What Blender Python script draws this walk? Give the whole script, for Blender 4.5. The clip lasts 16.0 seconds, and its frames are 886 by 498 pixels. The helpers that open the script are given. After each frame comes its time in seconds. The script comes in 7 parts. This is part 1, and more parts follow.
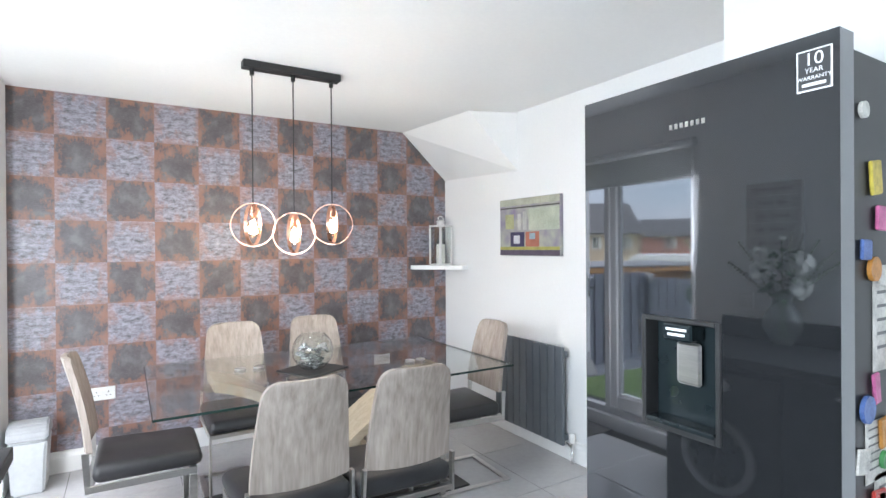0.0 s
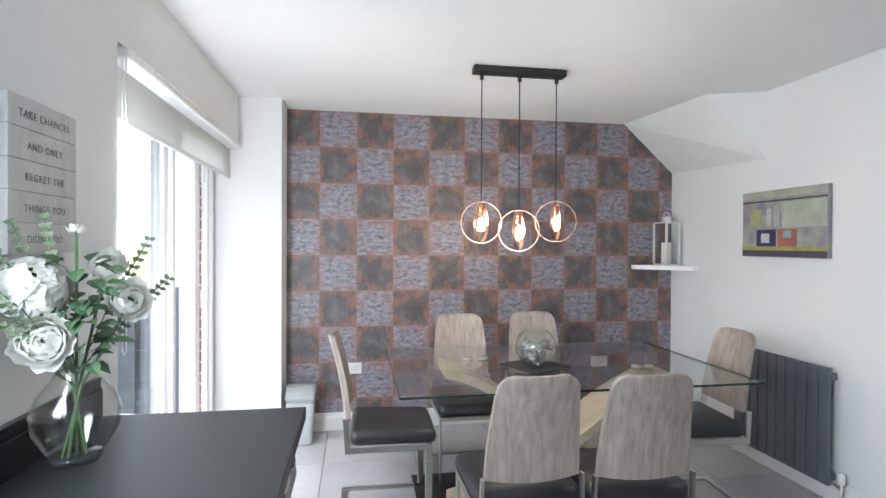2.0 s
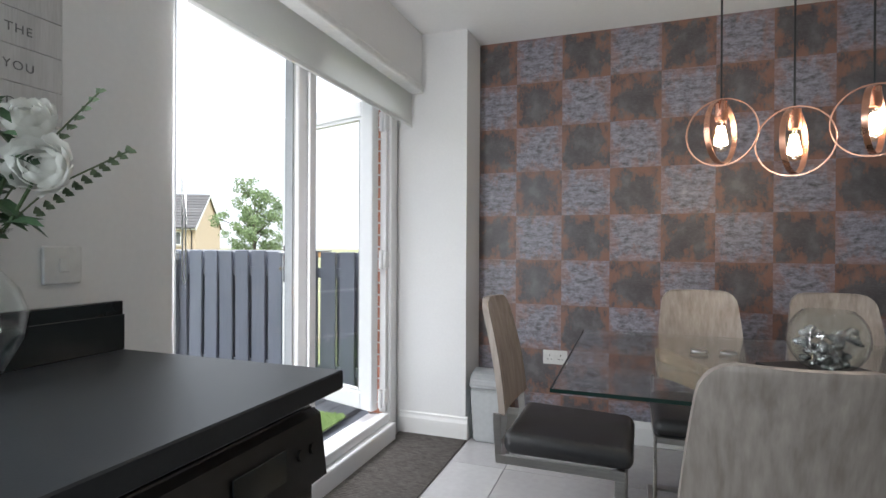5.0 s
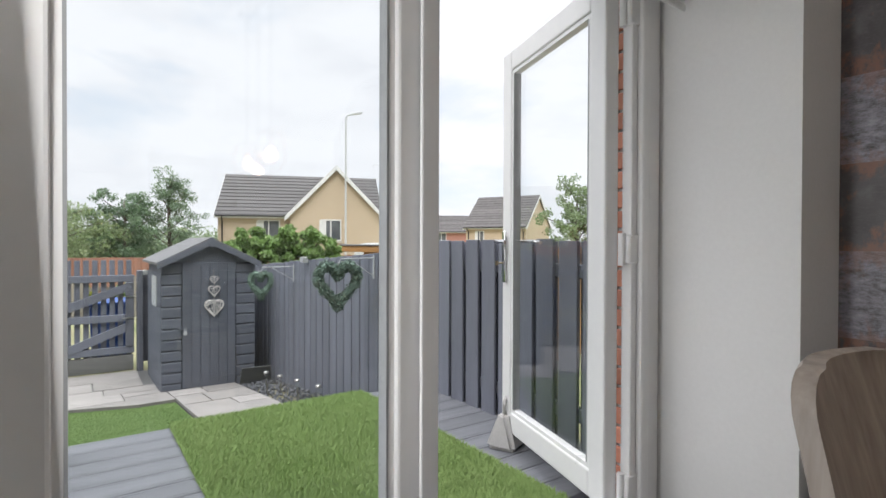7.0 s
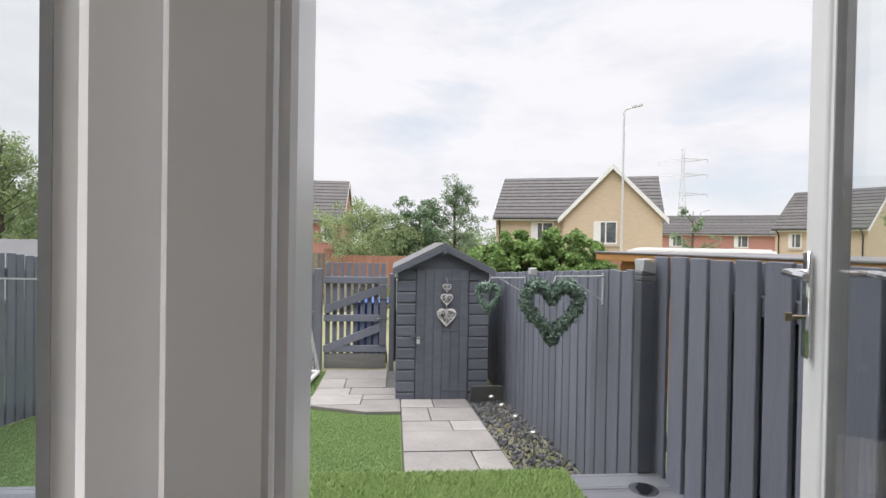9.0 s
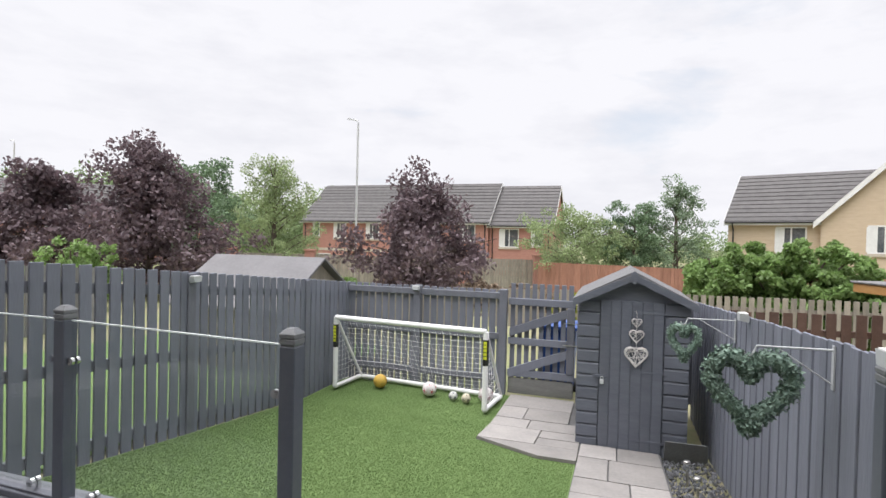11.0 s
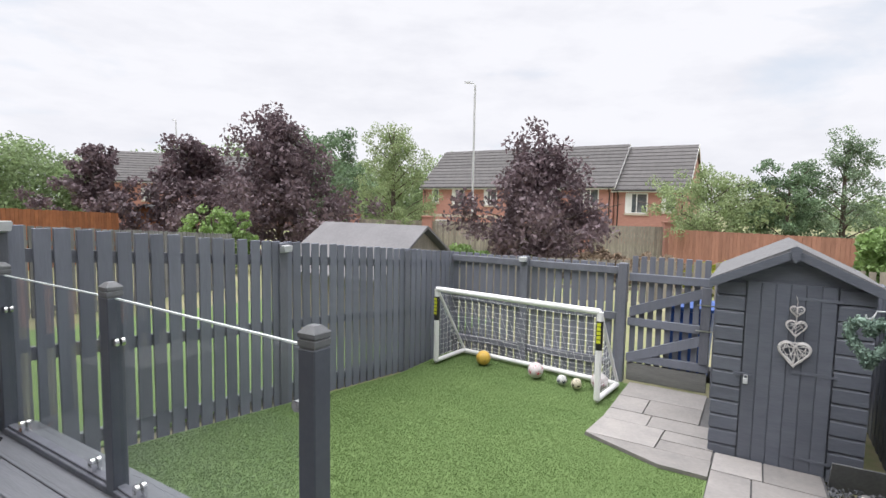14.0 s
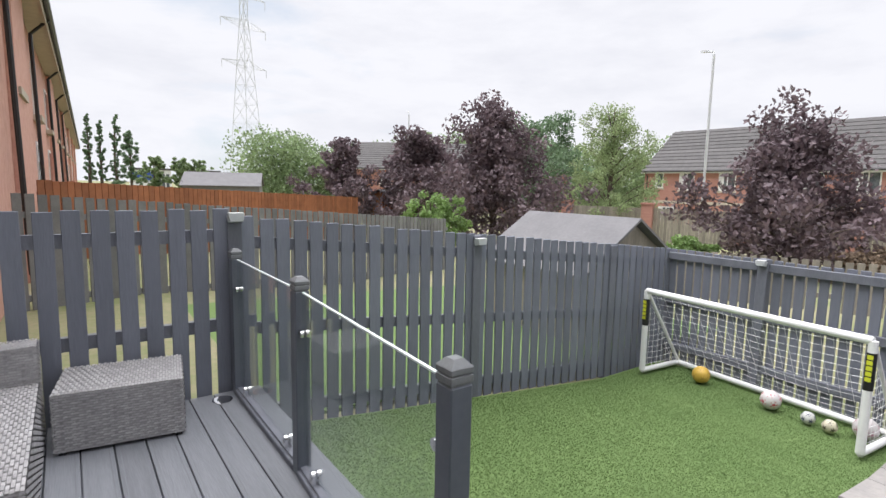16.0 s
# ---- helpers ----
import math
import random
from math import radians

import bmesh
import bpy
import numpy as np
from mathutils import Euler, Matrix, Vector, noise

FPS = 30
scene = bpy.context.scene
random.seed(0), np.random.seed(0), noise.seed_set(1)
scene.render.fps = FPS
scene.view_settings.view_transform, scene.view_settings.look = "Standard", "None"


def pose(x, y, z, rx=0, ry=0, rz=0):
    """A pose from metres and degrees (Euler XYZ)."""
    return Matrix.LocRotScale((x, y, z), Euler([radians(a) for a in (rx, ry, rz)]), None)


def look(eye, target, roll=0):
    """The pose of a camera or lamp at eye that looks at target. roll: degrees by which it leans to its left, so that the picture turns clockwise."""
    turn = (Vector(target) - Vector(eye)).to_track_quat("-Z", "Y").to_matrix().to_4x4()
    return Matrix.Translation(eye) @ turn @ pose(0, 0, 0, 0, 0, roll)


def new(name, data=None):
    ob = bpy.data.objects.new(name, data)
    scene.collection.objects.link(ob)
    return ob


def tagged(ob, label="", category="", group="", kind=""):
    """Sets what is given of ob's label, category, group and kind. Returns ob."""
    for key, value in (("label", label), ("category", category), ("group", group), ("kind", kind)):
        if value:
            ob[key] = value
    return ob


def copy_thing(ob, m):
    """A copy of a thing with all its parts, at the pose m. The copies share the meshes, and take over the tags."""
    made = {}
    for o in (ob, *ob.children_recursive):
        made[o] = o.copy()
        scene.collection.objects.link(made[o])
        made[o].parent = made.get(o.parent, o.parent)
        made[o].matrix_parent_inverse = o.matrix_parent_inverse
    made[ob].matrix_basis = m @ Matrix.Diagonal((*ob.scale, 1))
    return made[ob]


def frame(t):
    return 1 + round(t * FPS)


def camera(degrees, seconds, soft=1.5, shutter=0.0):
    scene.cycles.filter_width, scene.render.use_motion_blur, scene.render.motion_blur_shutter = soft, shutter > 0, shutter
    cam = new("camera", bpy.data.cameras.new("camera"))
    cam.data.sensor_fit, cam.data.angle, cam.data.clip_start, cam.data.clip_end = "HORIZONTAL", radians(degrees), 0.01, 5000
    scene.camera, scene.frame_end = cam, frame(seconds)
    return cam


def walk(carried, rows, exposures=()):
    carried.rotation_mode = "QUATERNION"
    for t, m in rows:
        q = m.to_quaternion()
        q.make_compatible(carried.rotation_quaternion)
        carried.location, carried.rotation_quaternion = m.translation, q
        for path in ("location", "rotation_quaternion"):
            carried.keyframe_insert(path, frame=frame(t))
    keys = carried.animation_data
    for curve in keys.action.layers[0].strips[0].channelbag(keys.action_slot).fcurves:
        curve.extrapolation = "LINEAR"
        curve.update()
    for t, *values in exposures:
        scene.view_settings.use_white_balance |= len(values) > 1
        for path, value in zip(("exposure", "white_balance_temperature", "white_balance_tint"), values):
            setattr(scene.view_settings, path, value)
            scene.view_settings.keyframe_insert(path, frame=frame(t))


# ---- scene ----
cam = camera(80.4, 16.0)

PATH = [
    (0, (0.662, -4.142, 1.427), (1.699, -2.432, 1.42), -0.4),
    (0.5, (0.659, -4.138, 1.429), (1.515, -2.331, 1.417), -0.1),
    (1, (0.649, -4.122, 1.437), (1.32, -2.238, 1.419), 0.1),
    (1.5, (0.611, -4.113, 1.449), (1.12, -2.179, 1.425), 0.2),
    (2, (0.559, -4.085, 1.43), (0.884, -2.112, 1.412), 0.3),
    (2.5, (0.565, -4.079, 1.42), (0.694, -2.083, 1.403), 0.3),
    (3, (0.623, -4.079, 1.423), (0.545, -2.08, 1.397), 0.4),
    (3.2, (0.648, -4.044, 1.415), (0.512, -2.048, 1.388), 0.4),
    (5.3, (0.989, -3.079, 1.119), (0.161, -1.258, 1.115), 0.2),
    (5.5, (0.998, -2.954, 1.111), (0.052, -1.192, 1.102), 0.1),
    (6, (0.935, -2.6, 1.096), (-0.299, -1.027, 1.084), 0.3),
    (6.2, (0.888, -2.463, 1.09), (-0.443, -0.97, 1.078), 0.2),
    (6.5, (0.833, -2.276, 1.088), (-0.617, -0.898, 1.069), 0.3),
    (7, (0.685, -1.997, 1.086), (-0.952, -0.849, 1.067), 0.2),
    (7.5, (0.505, -1.797, 1.074), (-1.277, -0.889, 1.065), 0.7),
    (7.8, (0.364, -1.662, 1.091), (-1.486, -0.903, 1.076), 0.8),
    (8.5, (0.077, -1.406, 1.115), (-1.874, -0.969, 1.094), 0.8),
    (9, (-0.093, -1.242, 1.155), (-2.085, -1.066, 1.131), 1.0),
    (9.5, (-0.187, -1.108, 1.216), (-2.186, -1.168, 1.189), 1.2),
    (10, (-0.298, -0.996, 1.279), (-2.269, -1.331, 1.246), 1.3),
    (10.2, (-0.346, -0.961, 1.308), (-2.301, -1.383, 1.273), 1.3),
    (12.3, (-0.706, -0.887, 1.46), (-2.564, -1.624, 1.39), 1.3),
    (12.5, (-0.754, -0.889, 1.455), (-2.604, -1.644, 1.363), 1.3),
    (13, (-0.902, -0.915, 1.432), (-2.725, -1.729, 1.297), 1.2),
    (13.5, (-0.986, -0.935, 1.417), (-2.767, -1.834, 1.269), 1.1),
    (14, (-1.102, -0.955, 1.417), (-2.806, -1.988, 1.246), 1.0),
    (14.5, (-1.192, -0.957, 1.424), (-2.784, -2.151, 1.229), 0.9),
    (15, (-1.293, -0.989, 1.438), (-2.745, -2.347, 1.227), 1.1),
    (15.5, (-1.372, -1.019, 1.456), (-2.691, -2.504, 1.223), 1.1),
    (16, (-1.435, -1.047, 1.486), (-2.591, -2.661, 1.241), 1.1),
]
walk(cam, [(t, look(e, g, r)) for t, e, g, r in PATH], [(0, 2.68, 5950, 10), (2.5, 1.95, 6050, 10), (3.2, 1.75, 6100, 10), (5.4, 1.15, 6250, 10), (7.0, 0.62, 6500, 11), (9.0, 0.42, 6550, 12), (16, 0.42, 6450, 12)])

# ---- light ----
SUN_UP, SUN_ROUND = 78.0, 148.0
world = bpy.data.worlds.new("overcast_sky")
scene.world = world
world.use_nodes = True
wt = world.node_tree
wt.nodes.clear()


def wnode(kind, **kw):
    n = wt.nodes.new(kind)
    for k, v in kw.items():
        n.inputs[k].default_value = v
    return n


sky = wt.nodes.new("ShaderNodeTexSky")
sky.sky_type, sky.sun_disc = "NISHITA", False
sky.sun_elevation, sky.sun_rotation = radians(SUN_UP), radians(SUN_ROUND)
coord = wt.nodes.new("ShaderNodeTexCoord")
flat = wt.nodes.new("ShaderNodeMapping")
flat.inputs["Scale"].default_value = (1.0, 1.0, 3.2)
wt.links.new(coord.outputs["Generated"], flat.inputs["Vector"])
cloud = wnode("ShaderNodeTexNoise", Scale=2.3, Detail=7.0, Roughness=0.55, Distortion=0.25)
shade = wnode("ShaderNodeTexNoise", Scale=4.5, Detail=5.0, Roughness=0.6)
wt.links.new(flat.outputs[0], cloud.inputs["Vector"])
wt.links.new(flat.outputs[0], shade.inputs["Vector"])
cover = wt.nodes.new("ShaderNodeValToRGB")
cover.color_ramp.elements[0].position, cover.color_ramp.elements[1].position = 0.31, 0.45
wt.links.new(cloud.outputs["Fac"], cover.inputs["Fac"])
tone = wt.nodes.new("ShaderNodeValToRGB")
tone.color_ramp.elements[0].position, tone.color_ramp.elements[1].position = 0.32, 0.56
tone.color_ramp.elements[0].color, tone.color_ramp.elements[1].color = (0.90, 0.905, 0.92, 1), (1, 1, 1, 1)
wt.links.new(shade.outputs["Fac"], tone.inputs["Fac"])
bright = wt.nodes.new("ShaderNodeMixRGB")
bright.blend_type = "MULTIPLY"
bright.inputs[0].default_value = 1.0
bright.inputs[2].default_value = (7.0, 7.1, 7.4, 1)
wt.links.new(tone.outputs[0], bright.inputs[1])
pale = wt.nodes.new("ShaderNodeMixRGB")
pale.inputs[0].default_value = 0.8
pale.inputs[2].default_value = (6.1, 6.55, 7.1, 1)
wt.links.new(sky.outputs[0], pale.inputs[1])
mixed = wt.nodes.new("ShaderNodeMixRGB")
wt.links.new(cover.outputs[0], mixed.inputs[0])
wt.links.new(pale.outputs[0], mixed.inputs[1])
wt.links.new(bright.outputs[0], mixed.inputs[2])
back = wnode("ShaderNodeBackground", Strength=0.1)
wt.links.new(mixed.outputs[0], back.inputs["Color"])
wt.links.new(back.outputs[0], wt.nodes.new("ShaderNodeOutputWorld").inputs[0])

sun = new("sun", bpy.data.lights.new("sun", "SUN"))
sun.data.energy, sun.data.angle, sun.data.color = 4.7, radians(85), (1.0, 0.995, 1.0)
sun.matrix_world = look((0, 0, 30), (-30 * math.sin(radians(SUN_ROUND)) / math.tan(radians(SUN_UP)), -30 * math.cos(radians(SUN_ROUND)) / math.tan(radians(SUN_UP)), 0))


def area_lamp(name, at, target, width, height, watts, colour=(1, 1, 1)):
    d = bpy.data.lights.new(name, "AREA")
    d.shape, d.size, d.size_y, d.energy, d.color = "RECTANGLE", width, height, watts, colour
    ob = new(name, d)
    ob.matrix_world = look(at, target)
    return ob


# area lamp standing in for daylight in the kitchen window
area_lamp("daylight_window", (-0.285, -3.86, 1.44), (1.0, -3.60, 0.95), 1.20, 0.62, 14, (0.90, 0.975, 1.0))
# added fill lamp at the door jamb, turned along the wall to brighten the pier
area_lamp("daylight_door", (-0.21, -2.10, 1.10), (0.14, -1.16, 1.15), 0.2, 1.5, 5.2, (1.0, 0.99, 0.97))

# ---- materials ----
MATS = {}


def mat(name, a, b=None, scale=6.0, rough=0.6, bump=0.0, stretch=(1, 1, 1), metal=0.0, fine=8.0, spread=(0.35, 0.65), island=0.0, spec=0.5, rrange=0.08, coat=0.0):
    """Two colours blended by noise at two scales, with fine relief and an uneven gloss."""
    m = bpy.data.materials.new(name)
    m.use_nodes = True
    nt = m.node_tree
    p = nt.nodes["Principled BSDF"]
    L = nt.links.new
    b = b or tuple(c * 0.86 for c in a)
    co = nt.nodes.new("ShaderNodeTexCoord")
    mp = nt.nodes.new("ShaderNodeMapping")
    mp.inputs["Scale"].default_value = stretch
    L(co.outputs["Object"], mp.inputs["Vector"])
    info = nt.nodes.new("ShaderNodeObjectInfo")
    off = nt.nodes.new("ShaderNodeVectorMath")
    off.operation = "MULTIPLY_ADD"
    off.inputs[1].default_value = (37, 53, 71)
    L(info.outputs["Random"], off.inputs[0])
    L(mp.outputs[0], off.inputs[2])
    n1 = nt.nodes.new("ShaderNodeTexNoise")
    n1.inputs["Scale"].default_value, n1.inputs["Detail"].default_value = scale, 4
    n2 = nt.nodes.new("ShaderNodeTexNoise")
    n2.inputs["Scale"].default_value, n2.inputs["Detail"].default_value = scale * fine, 3
    L(off.outputs[0], n1.inputs["Vector"])
    L(off.outputs[0], n2.inputs["Vector"])
    add = nt.nodes.new("ShaderNodeMath")
    add.operation = "MULTIPLY_ADD"
    add.inputs[1].default_value = 0.4
    L(n2.outputs["Fac"], add.inputs[0])
    sc = nt.nodes.new("ShaderNodeMath")
    sc.operation = "MULTIPLY"
    sc.inputs[1].default_value = 0.6
    L(n1.outputs["Fac"], sc.inputs[0])
    L(sc.outputs[0], add.inputs[2])
    ramp = nt.nodes.new("ShaderNodeValToRGB")
    e = ramp.color_ramp.elements
    e[0].position, e[1].position = spread
    e[0].color, e[1].color = (*a, 1), (*b, 1)
    L(add.outputs[0], ramp.inputs["Fac"])
    out = ramp.outputs[0]
    if island:
        hsv = nt.nodes.new("ShaderNodeHueSaturation")
        val = nt.nodes.new("ShaderNodeMath")
        val.operation = "MULTIPLY_ADD"
        val.inputs[1].default_value, val.inputs[2].default_value = island, 1 - island / 2
        both = nt.nodes.new("ShaderNodeMath")
        both.operation = "ADD"
        geo = nt.nodes.new("ShaderNodeNewGeometry")
        L(geo.outputs["Random Per Island"], both.inputs[0])
        L(info.outputs["Random"], both.inputs[1])
        fr = nt.nodes.new("ShaderNodeMath")
        fr.operation = "FRACT"
        L(both.outputs[0], fr.inputs[0])
        L(fr.outputs[0], val.inputs[0])
        L(val.outputs[0], hsv.inputs["Value"])
        L(out, hsv.inputs["Color"])
        out = hsv.outputs[0]
    L(out, p.inputs["Base Color"])
    rr = nt.nodes.new("ShaderNodeMath")
    rr.operation = "MULTIPLY_ADD"
    rr.inputs[1].default_value, rr.inputs[2].default_value = rrange * 2, rough - rrange
    L(n1.outputs["Fac"], rr.inputs[0])
    L(rr.outputs[0], p.inputs["Roughness"])
    p.inputs["Metallic"].default_value = metal
    p.inputs["Specular IOR Level"].default_value = spec
    p.inputs["Coat Weight"].default_value = coat
    if bump:
        bp = nt.nodes.new("ShaderNodeBump")
        bp.inputs["Strength"].default_value, bp.inputs["Distance"].default_value = bump, 0.01
        L(n2.outputs["Fac"], bp.inputs["Height"])
        L(bp.outputs[0], p.inputs["Normal"])
    MATS[name] = m
    return m


def glass(name, tint=(1, 1, 1), rough=0.0, gloss=0.08):
    m = bpy.data.materials.new(name)
    m.use_nodes = True
    nt = m.node_tree
    nt.nodes.clear()
    t = nt.nodes.new("ShaderNodeBsdfTransparent")
    t.inputs[0].default_value = (*tint, 1)
    g = nt.nodes.new("ShaderNodeBsdfGlossy")
    g.inputs["Roughness"].default_value = rough
    lw = nt.nodes.new("ShaderNodeLayerWeight")
    lw.inputs[0].default_value = 0.5
    pw = nt.nodes.new("ShaderNodeMath")
    pw.operation = "POWER"
    pw.inputs[1].default_value = 5.0
    nt.links.new(lw.outputs["Facing"], pw.inputs[0])
    fr = nt.nodes.new("ShaderNodeMath")
    fr.operation = "MULTIPLY_ADD"
    fr.inputs[1].default_value, fr.inputs[2].default_value = 0.85, gloss / 2
    nt.links.new(pw.outputs[0], fr.inputs[0])
    mx = nt.nodes.new("ShaderNodeMixShader")
    nt.links.new(fr.outputs[0], mx.inputs[0])
    nt.links.new(t.outputs[0], mx.inputs[1])
    nt.links.new(g.outputs[0], mx.inputs[2])
    nt.links.new(mx.outputs[0], nt.nodes.new("ShaderNodeOutputMaterial").inputs[0])
    return m


def glow(name, colour, strength):
    m = bpy.data.materials.new(name)
    m.use_nodes = True
    p = m.node_tree.nodes["Principled BSDF"]
    p.inputs["Base Color"].default_value = (*colour, 1)
    p.inputs["Emission Color"].default_value = (*colour, 1)
    p.inputs["Emission Strength"].default_value = strength
    return m


WALL = mat("white_emulsion", (0.80, 0.80, 0.80), (0.76, 0.76, 0.76), 1.2, 0.7, 0.03, fine=60, spec=0.3)
CEIL = mat("white_ceiling_paint", (0.84, 0.84, 0.835), (0.80, 0.80, 0.80), 0.8, 0.8, 0.03, fine=60, spec=0.2)
GLOSSW = mat("white_gloss_paint", (0.80, 0.80, 0.79), (0.76, 0.76, 0.75), 3, 0.35, 0.01)
UPVC = mat("white_upvc", (0.80, 0.80, 0.80), (0.77, 0.77, 0.78), 3, 0.3, 0.0)
FLOOR = mat("grey_floor_tile", (0.47, 0.465, 0.47), (0.41, 0.405, 0.41), 2.2, 0.13, 0.008, fine=14, rrange=0.04, island=0.06)
GROUT = mat("dark_grout", (0.11, 0.11, 0.11), None, 10, 0.8)
BLACKTOP = mat("black_matt_worktop", (0.016, 0.018, 0.021), (0.024, 0.026, 0.029), 4, 0.42, 0.03, fine=60, rrange=0.04)
BLACKGLOSS = mat("black_gloss", (0.010, 0.015, 0.017), (0.014, 0.019, 0.021), 3, 0.13, 0.0, rrange=0.04)
FRIDGE = mat("dark_graphite_steel", (0.085, 0.090, 0.099), (0.092, 0.097, 0.106), 2, 0.03, 0.0, rrange=0.008, metal=0.85, coat=0.5)
FRIDGESIDE = mat("dark_painted_steel", (0.028, 0.028, 0.03), None, 3, 0.45)
STEEL = mat("brushed_steel", (0.56, 0.55, 0.53), (0.46, 0.45, 0.44), 5, 0.32, 0.02, stretch=(1, 1, 20), metal=1.0)
CHROME = mat("chrome", (0.75, 0.75, 0.75), (0.68, 0.68, 0.68), 4, 0.1, metal=1.0, rrange=0.04)
COPPER = mat("copper", (0.62, 0.34, 0.245), (0.52, 0.27, 0.18), 10, 0.28, metal=1.0, rrange=0.06)
BLACKMETAL = mat("black_metal", (0.012, 0.012, 0.013), (0.02, 0.02, 0.02), 10, 0.45)
LEATHER = mat("black_faux_leather", (0.020, 0.020, 0.022), (0.030, 0.030, 0.032), 8, 0.38, 0.12, fine=30)
OAK = mat("grey_oak_veneer", (0.40, 0.345, 0.305), (0.235, 0.195, 0.168), 2.6, 0.45, 0.02, stretch=(14, 14, 0.35), fine=2.6, spread=(0.34, 0.66))
PALEOAK = mat("pale_oak_veneer", (0.56, 0.47, 0.35), (0.42, 0.34, 0.24), 3.0, 0.45, 0.03, stretch=(0.8, 9, 9), fine=5)
RADIATOR = mat("anthracite_enamel", (0.125, 0.139, 0.154), (0.11, 0.122, 0.135), 3, 0.38)
BINPLASTIC = mat("pale_grey_plastic", (0.50, 0.52, 0.53), None, 5, 0.4)
WHITEPLASTIC = mat("white_plastic", (0.78, 0.78, 0.77), None, 5, 0.3)
GREYPLASTIC = mat("grey_plastic", (0.32, 0.33, 0.34), None, 5, 0.4)
MATGREY = mat("grey_ribbed_mat", (0.16, 0.145, 0.135), (0.075, 0.068, 0.064), 30, 0.95, 0.5, stretch=(1, 2.2, 1), fine=6, spec=0.1)
CLEAR = glass("clear_glass", (0.97, 0.985, 0.98))
WINGLASS = glass("window_glass", (0.96, 0.975, 0.975))
TINTGLASS = glass("table_glass", (0.97, 0.985, 0.98), 0.0, 0.13)
GLASSEDGE = mat("green_glass_edge", (0.015, 0.035, 0.03), None, 5, 0.1)
BLIND = mat("white_blind_fabric", (0.72, 0.72, 0.70), (0.66, 0.66, 0.645), 40, 0.9, 0.15, fine=8, spec=0.1)
bn = BLIND.node_tree
tl = bn.nodes.new("ShaderNodeBsdfTranslucent")
tl.inputs[0].default_value = (0.88, 0.88, 0.87, 1)
bm_ = bn.nodes.new("ShaderNodeMixShader")
bm_.inputs[0].default_value = 0.8
bn.links.new(bn.nodes["Principled BSDF"].outputs[0], bm_.inputs[1])
bn.links.new(tl.outputs[0], bm_.inputs[2])
bn.links.new(bm_.outputs[0], bn.nodes["Material Output"].inputs[0])
FENCE = mat("slate_grey_fence_paint", (0.142, 0.153, 0.190), (0.188, 0.200, 0.242), 5.0, 0.68, 0.25, stretch=(2.5, 2.5, 0.35), fine=7, island=0.25, spread=(0.3, 0.78))
FENCEDARK = mat("dark_grey_rail_paint", (0.118, 0.125, 0.150), (0.160, 0.168, 0.198), 5.0, 0.6, 0.25, stretch=(2.5, 2.5, 0.6), fine=7, island=0.25)
SHEDPAINT = mat("slate_grey_shed_paint", (0.093, 0.103, 0.129), (0.122, 0.134, 0.161), 4.0, 0.55, 0.2, stretch=(1, 0.4, 3), fine=8, island=0.15)
DECK = mat("grey_composite_decking", (0.14, 0.147, 0.165), (0.185, 0.192, 0.212), 4, 0.5, 0.15, stretch=(7, 0.5, 1), fine=6, island=0.22)
POSTMAT = mat("graphite_powder_coat", (0.082, 0.093, 0.115), (0.10, 0.111, 0.133), 6, 0.42)
CAPMAT = mat("grey_post_cap", (0.169, 0.176, 0.185), (0.13, 0.137, 0.143), 8, 0.5, 0.1)
GRASS = mat("artificial_turf", (0.116, 0.182, 0.066), (0.150, 0.218, 0.084), 1.6, 0.85, 0.0, fine=22, spec=0.08, island=0.12, spread=(0.3, 0.7))
RUNNER = mat("pale_turf_runner", (0.21, 0.31, 0.105), (0.275, 0.375, 0.15), 3.0, 0.85, 0.0, fine=14, spec=0.08, island=0.2, spread=(0.3, 0.7))
TURFBASE = mat("turf_backing", (0.116, 0.180, 0.066), (0.148, 0.216, 0.082), 2, 0.9, 0.04, fine=20, spec=0.1)
SLAB = mat("grey_sandstone_slab", (0.288, 0.27, 0.256), (0.223, 0.212, 0.205), 3.5, 0.85, 0.25, fine=9, island=0.35)
GRAVEL = mat("slate_chippings", (0.16, 0.165, 0.18), (0.085, 0.088, 0.098), 30, 0.8, 0.3, island=0.7)
SOIL = mat("garden_earth", (0.27, 0.24, 0.16), (0.17, 0.20, 0.09), 0.6, 0.95, 0.4, fine=20, spec=0.1)
RUSTBRICK = mat("red_brick", (0.5, 0.219, 0.144), (0.375, 0.156, 0.106), 6, 0.85, 0.25, fine=6, island=0.4)
MORTAR = mat("pale_mortar", (0.40, 0.35, 0.31), None, 12, 0.95, 0.3)
WICKER = mat("grey_rattan_weave", (0.43, 0.42, 0.425), (0.31, 0.302, 0.305), 18, 0.6, 0.2, island=0.25)
WHITEPAINT = mat("white_goal_tube", (0.80, 0.80, 0.80), (0.74, 0.74, 0.74), 5, 0.4)


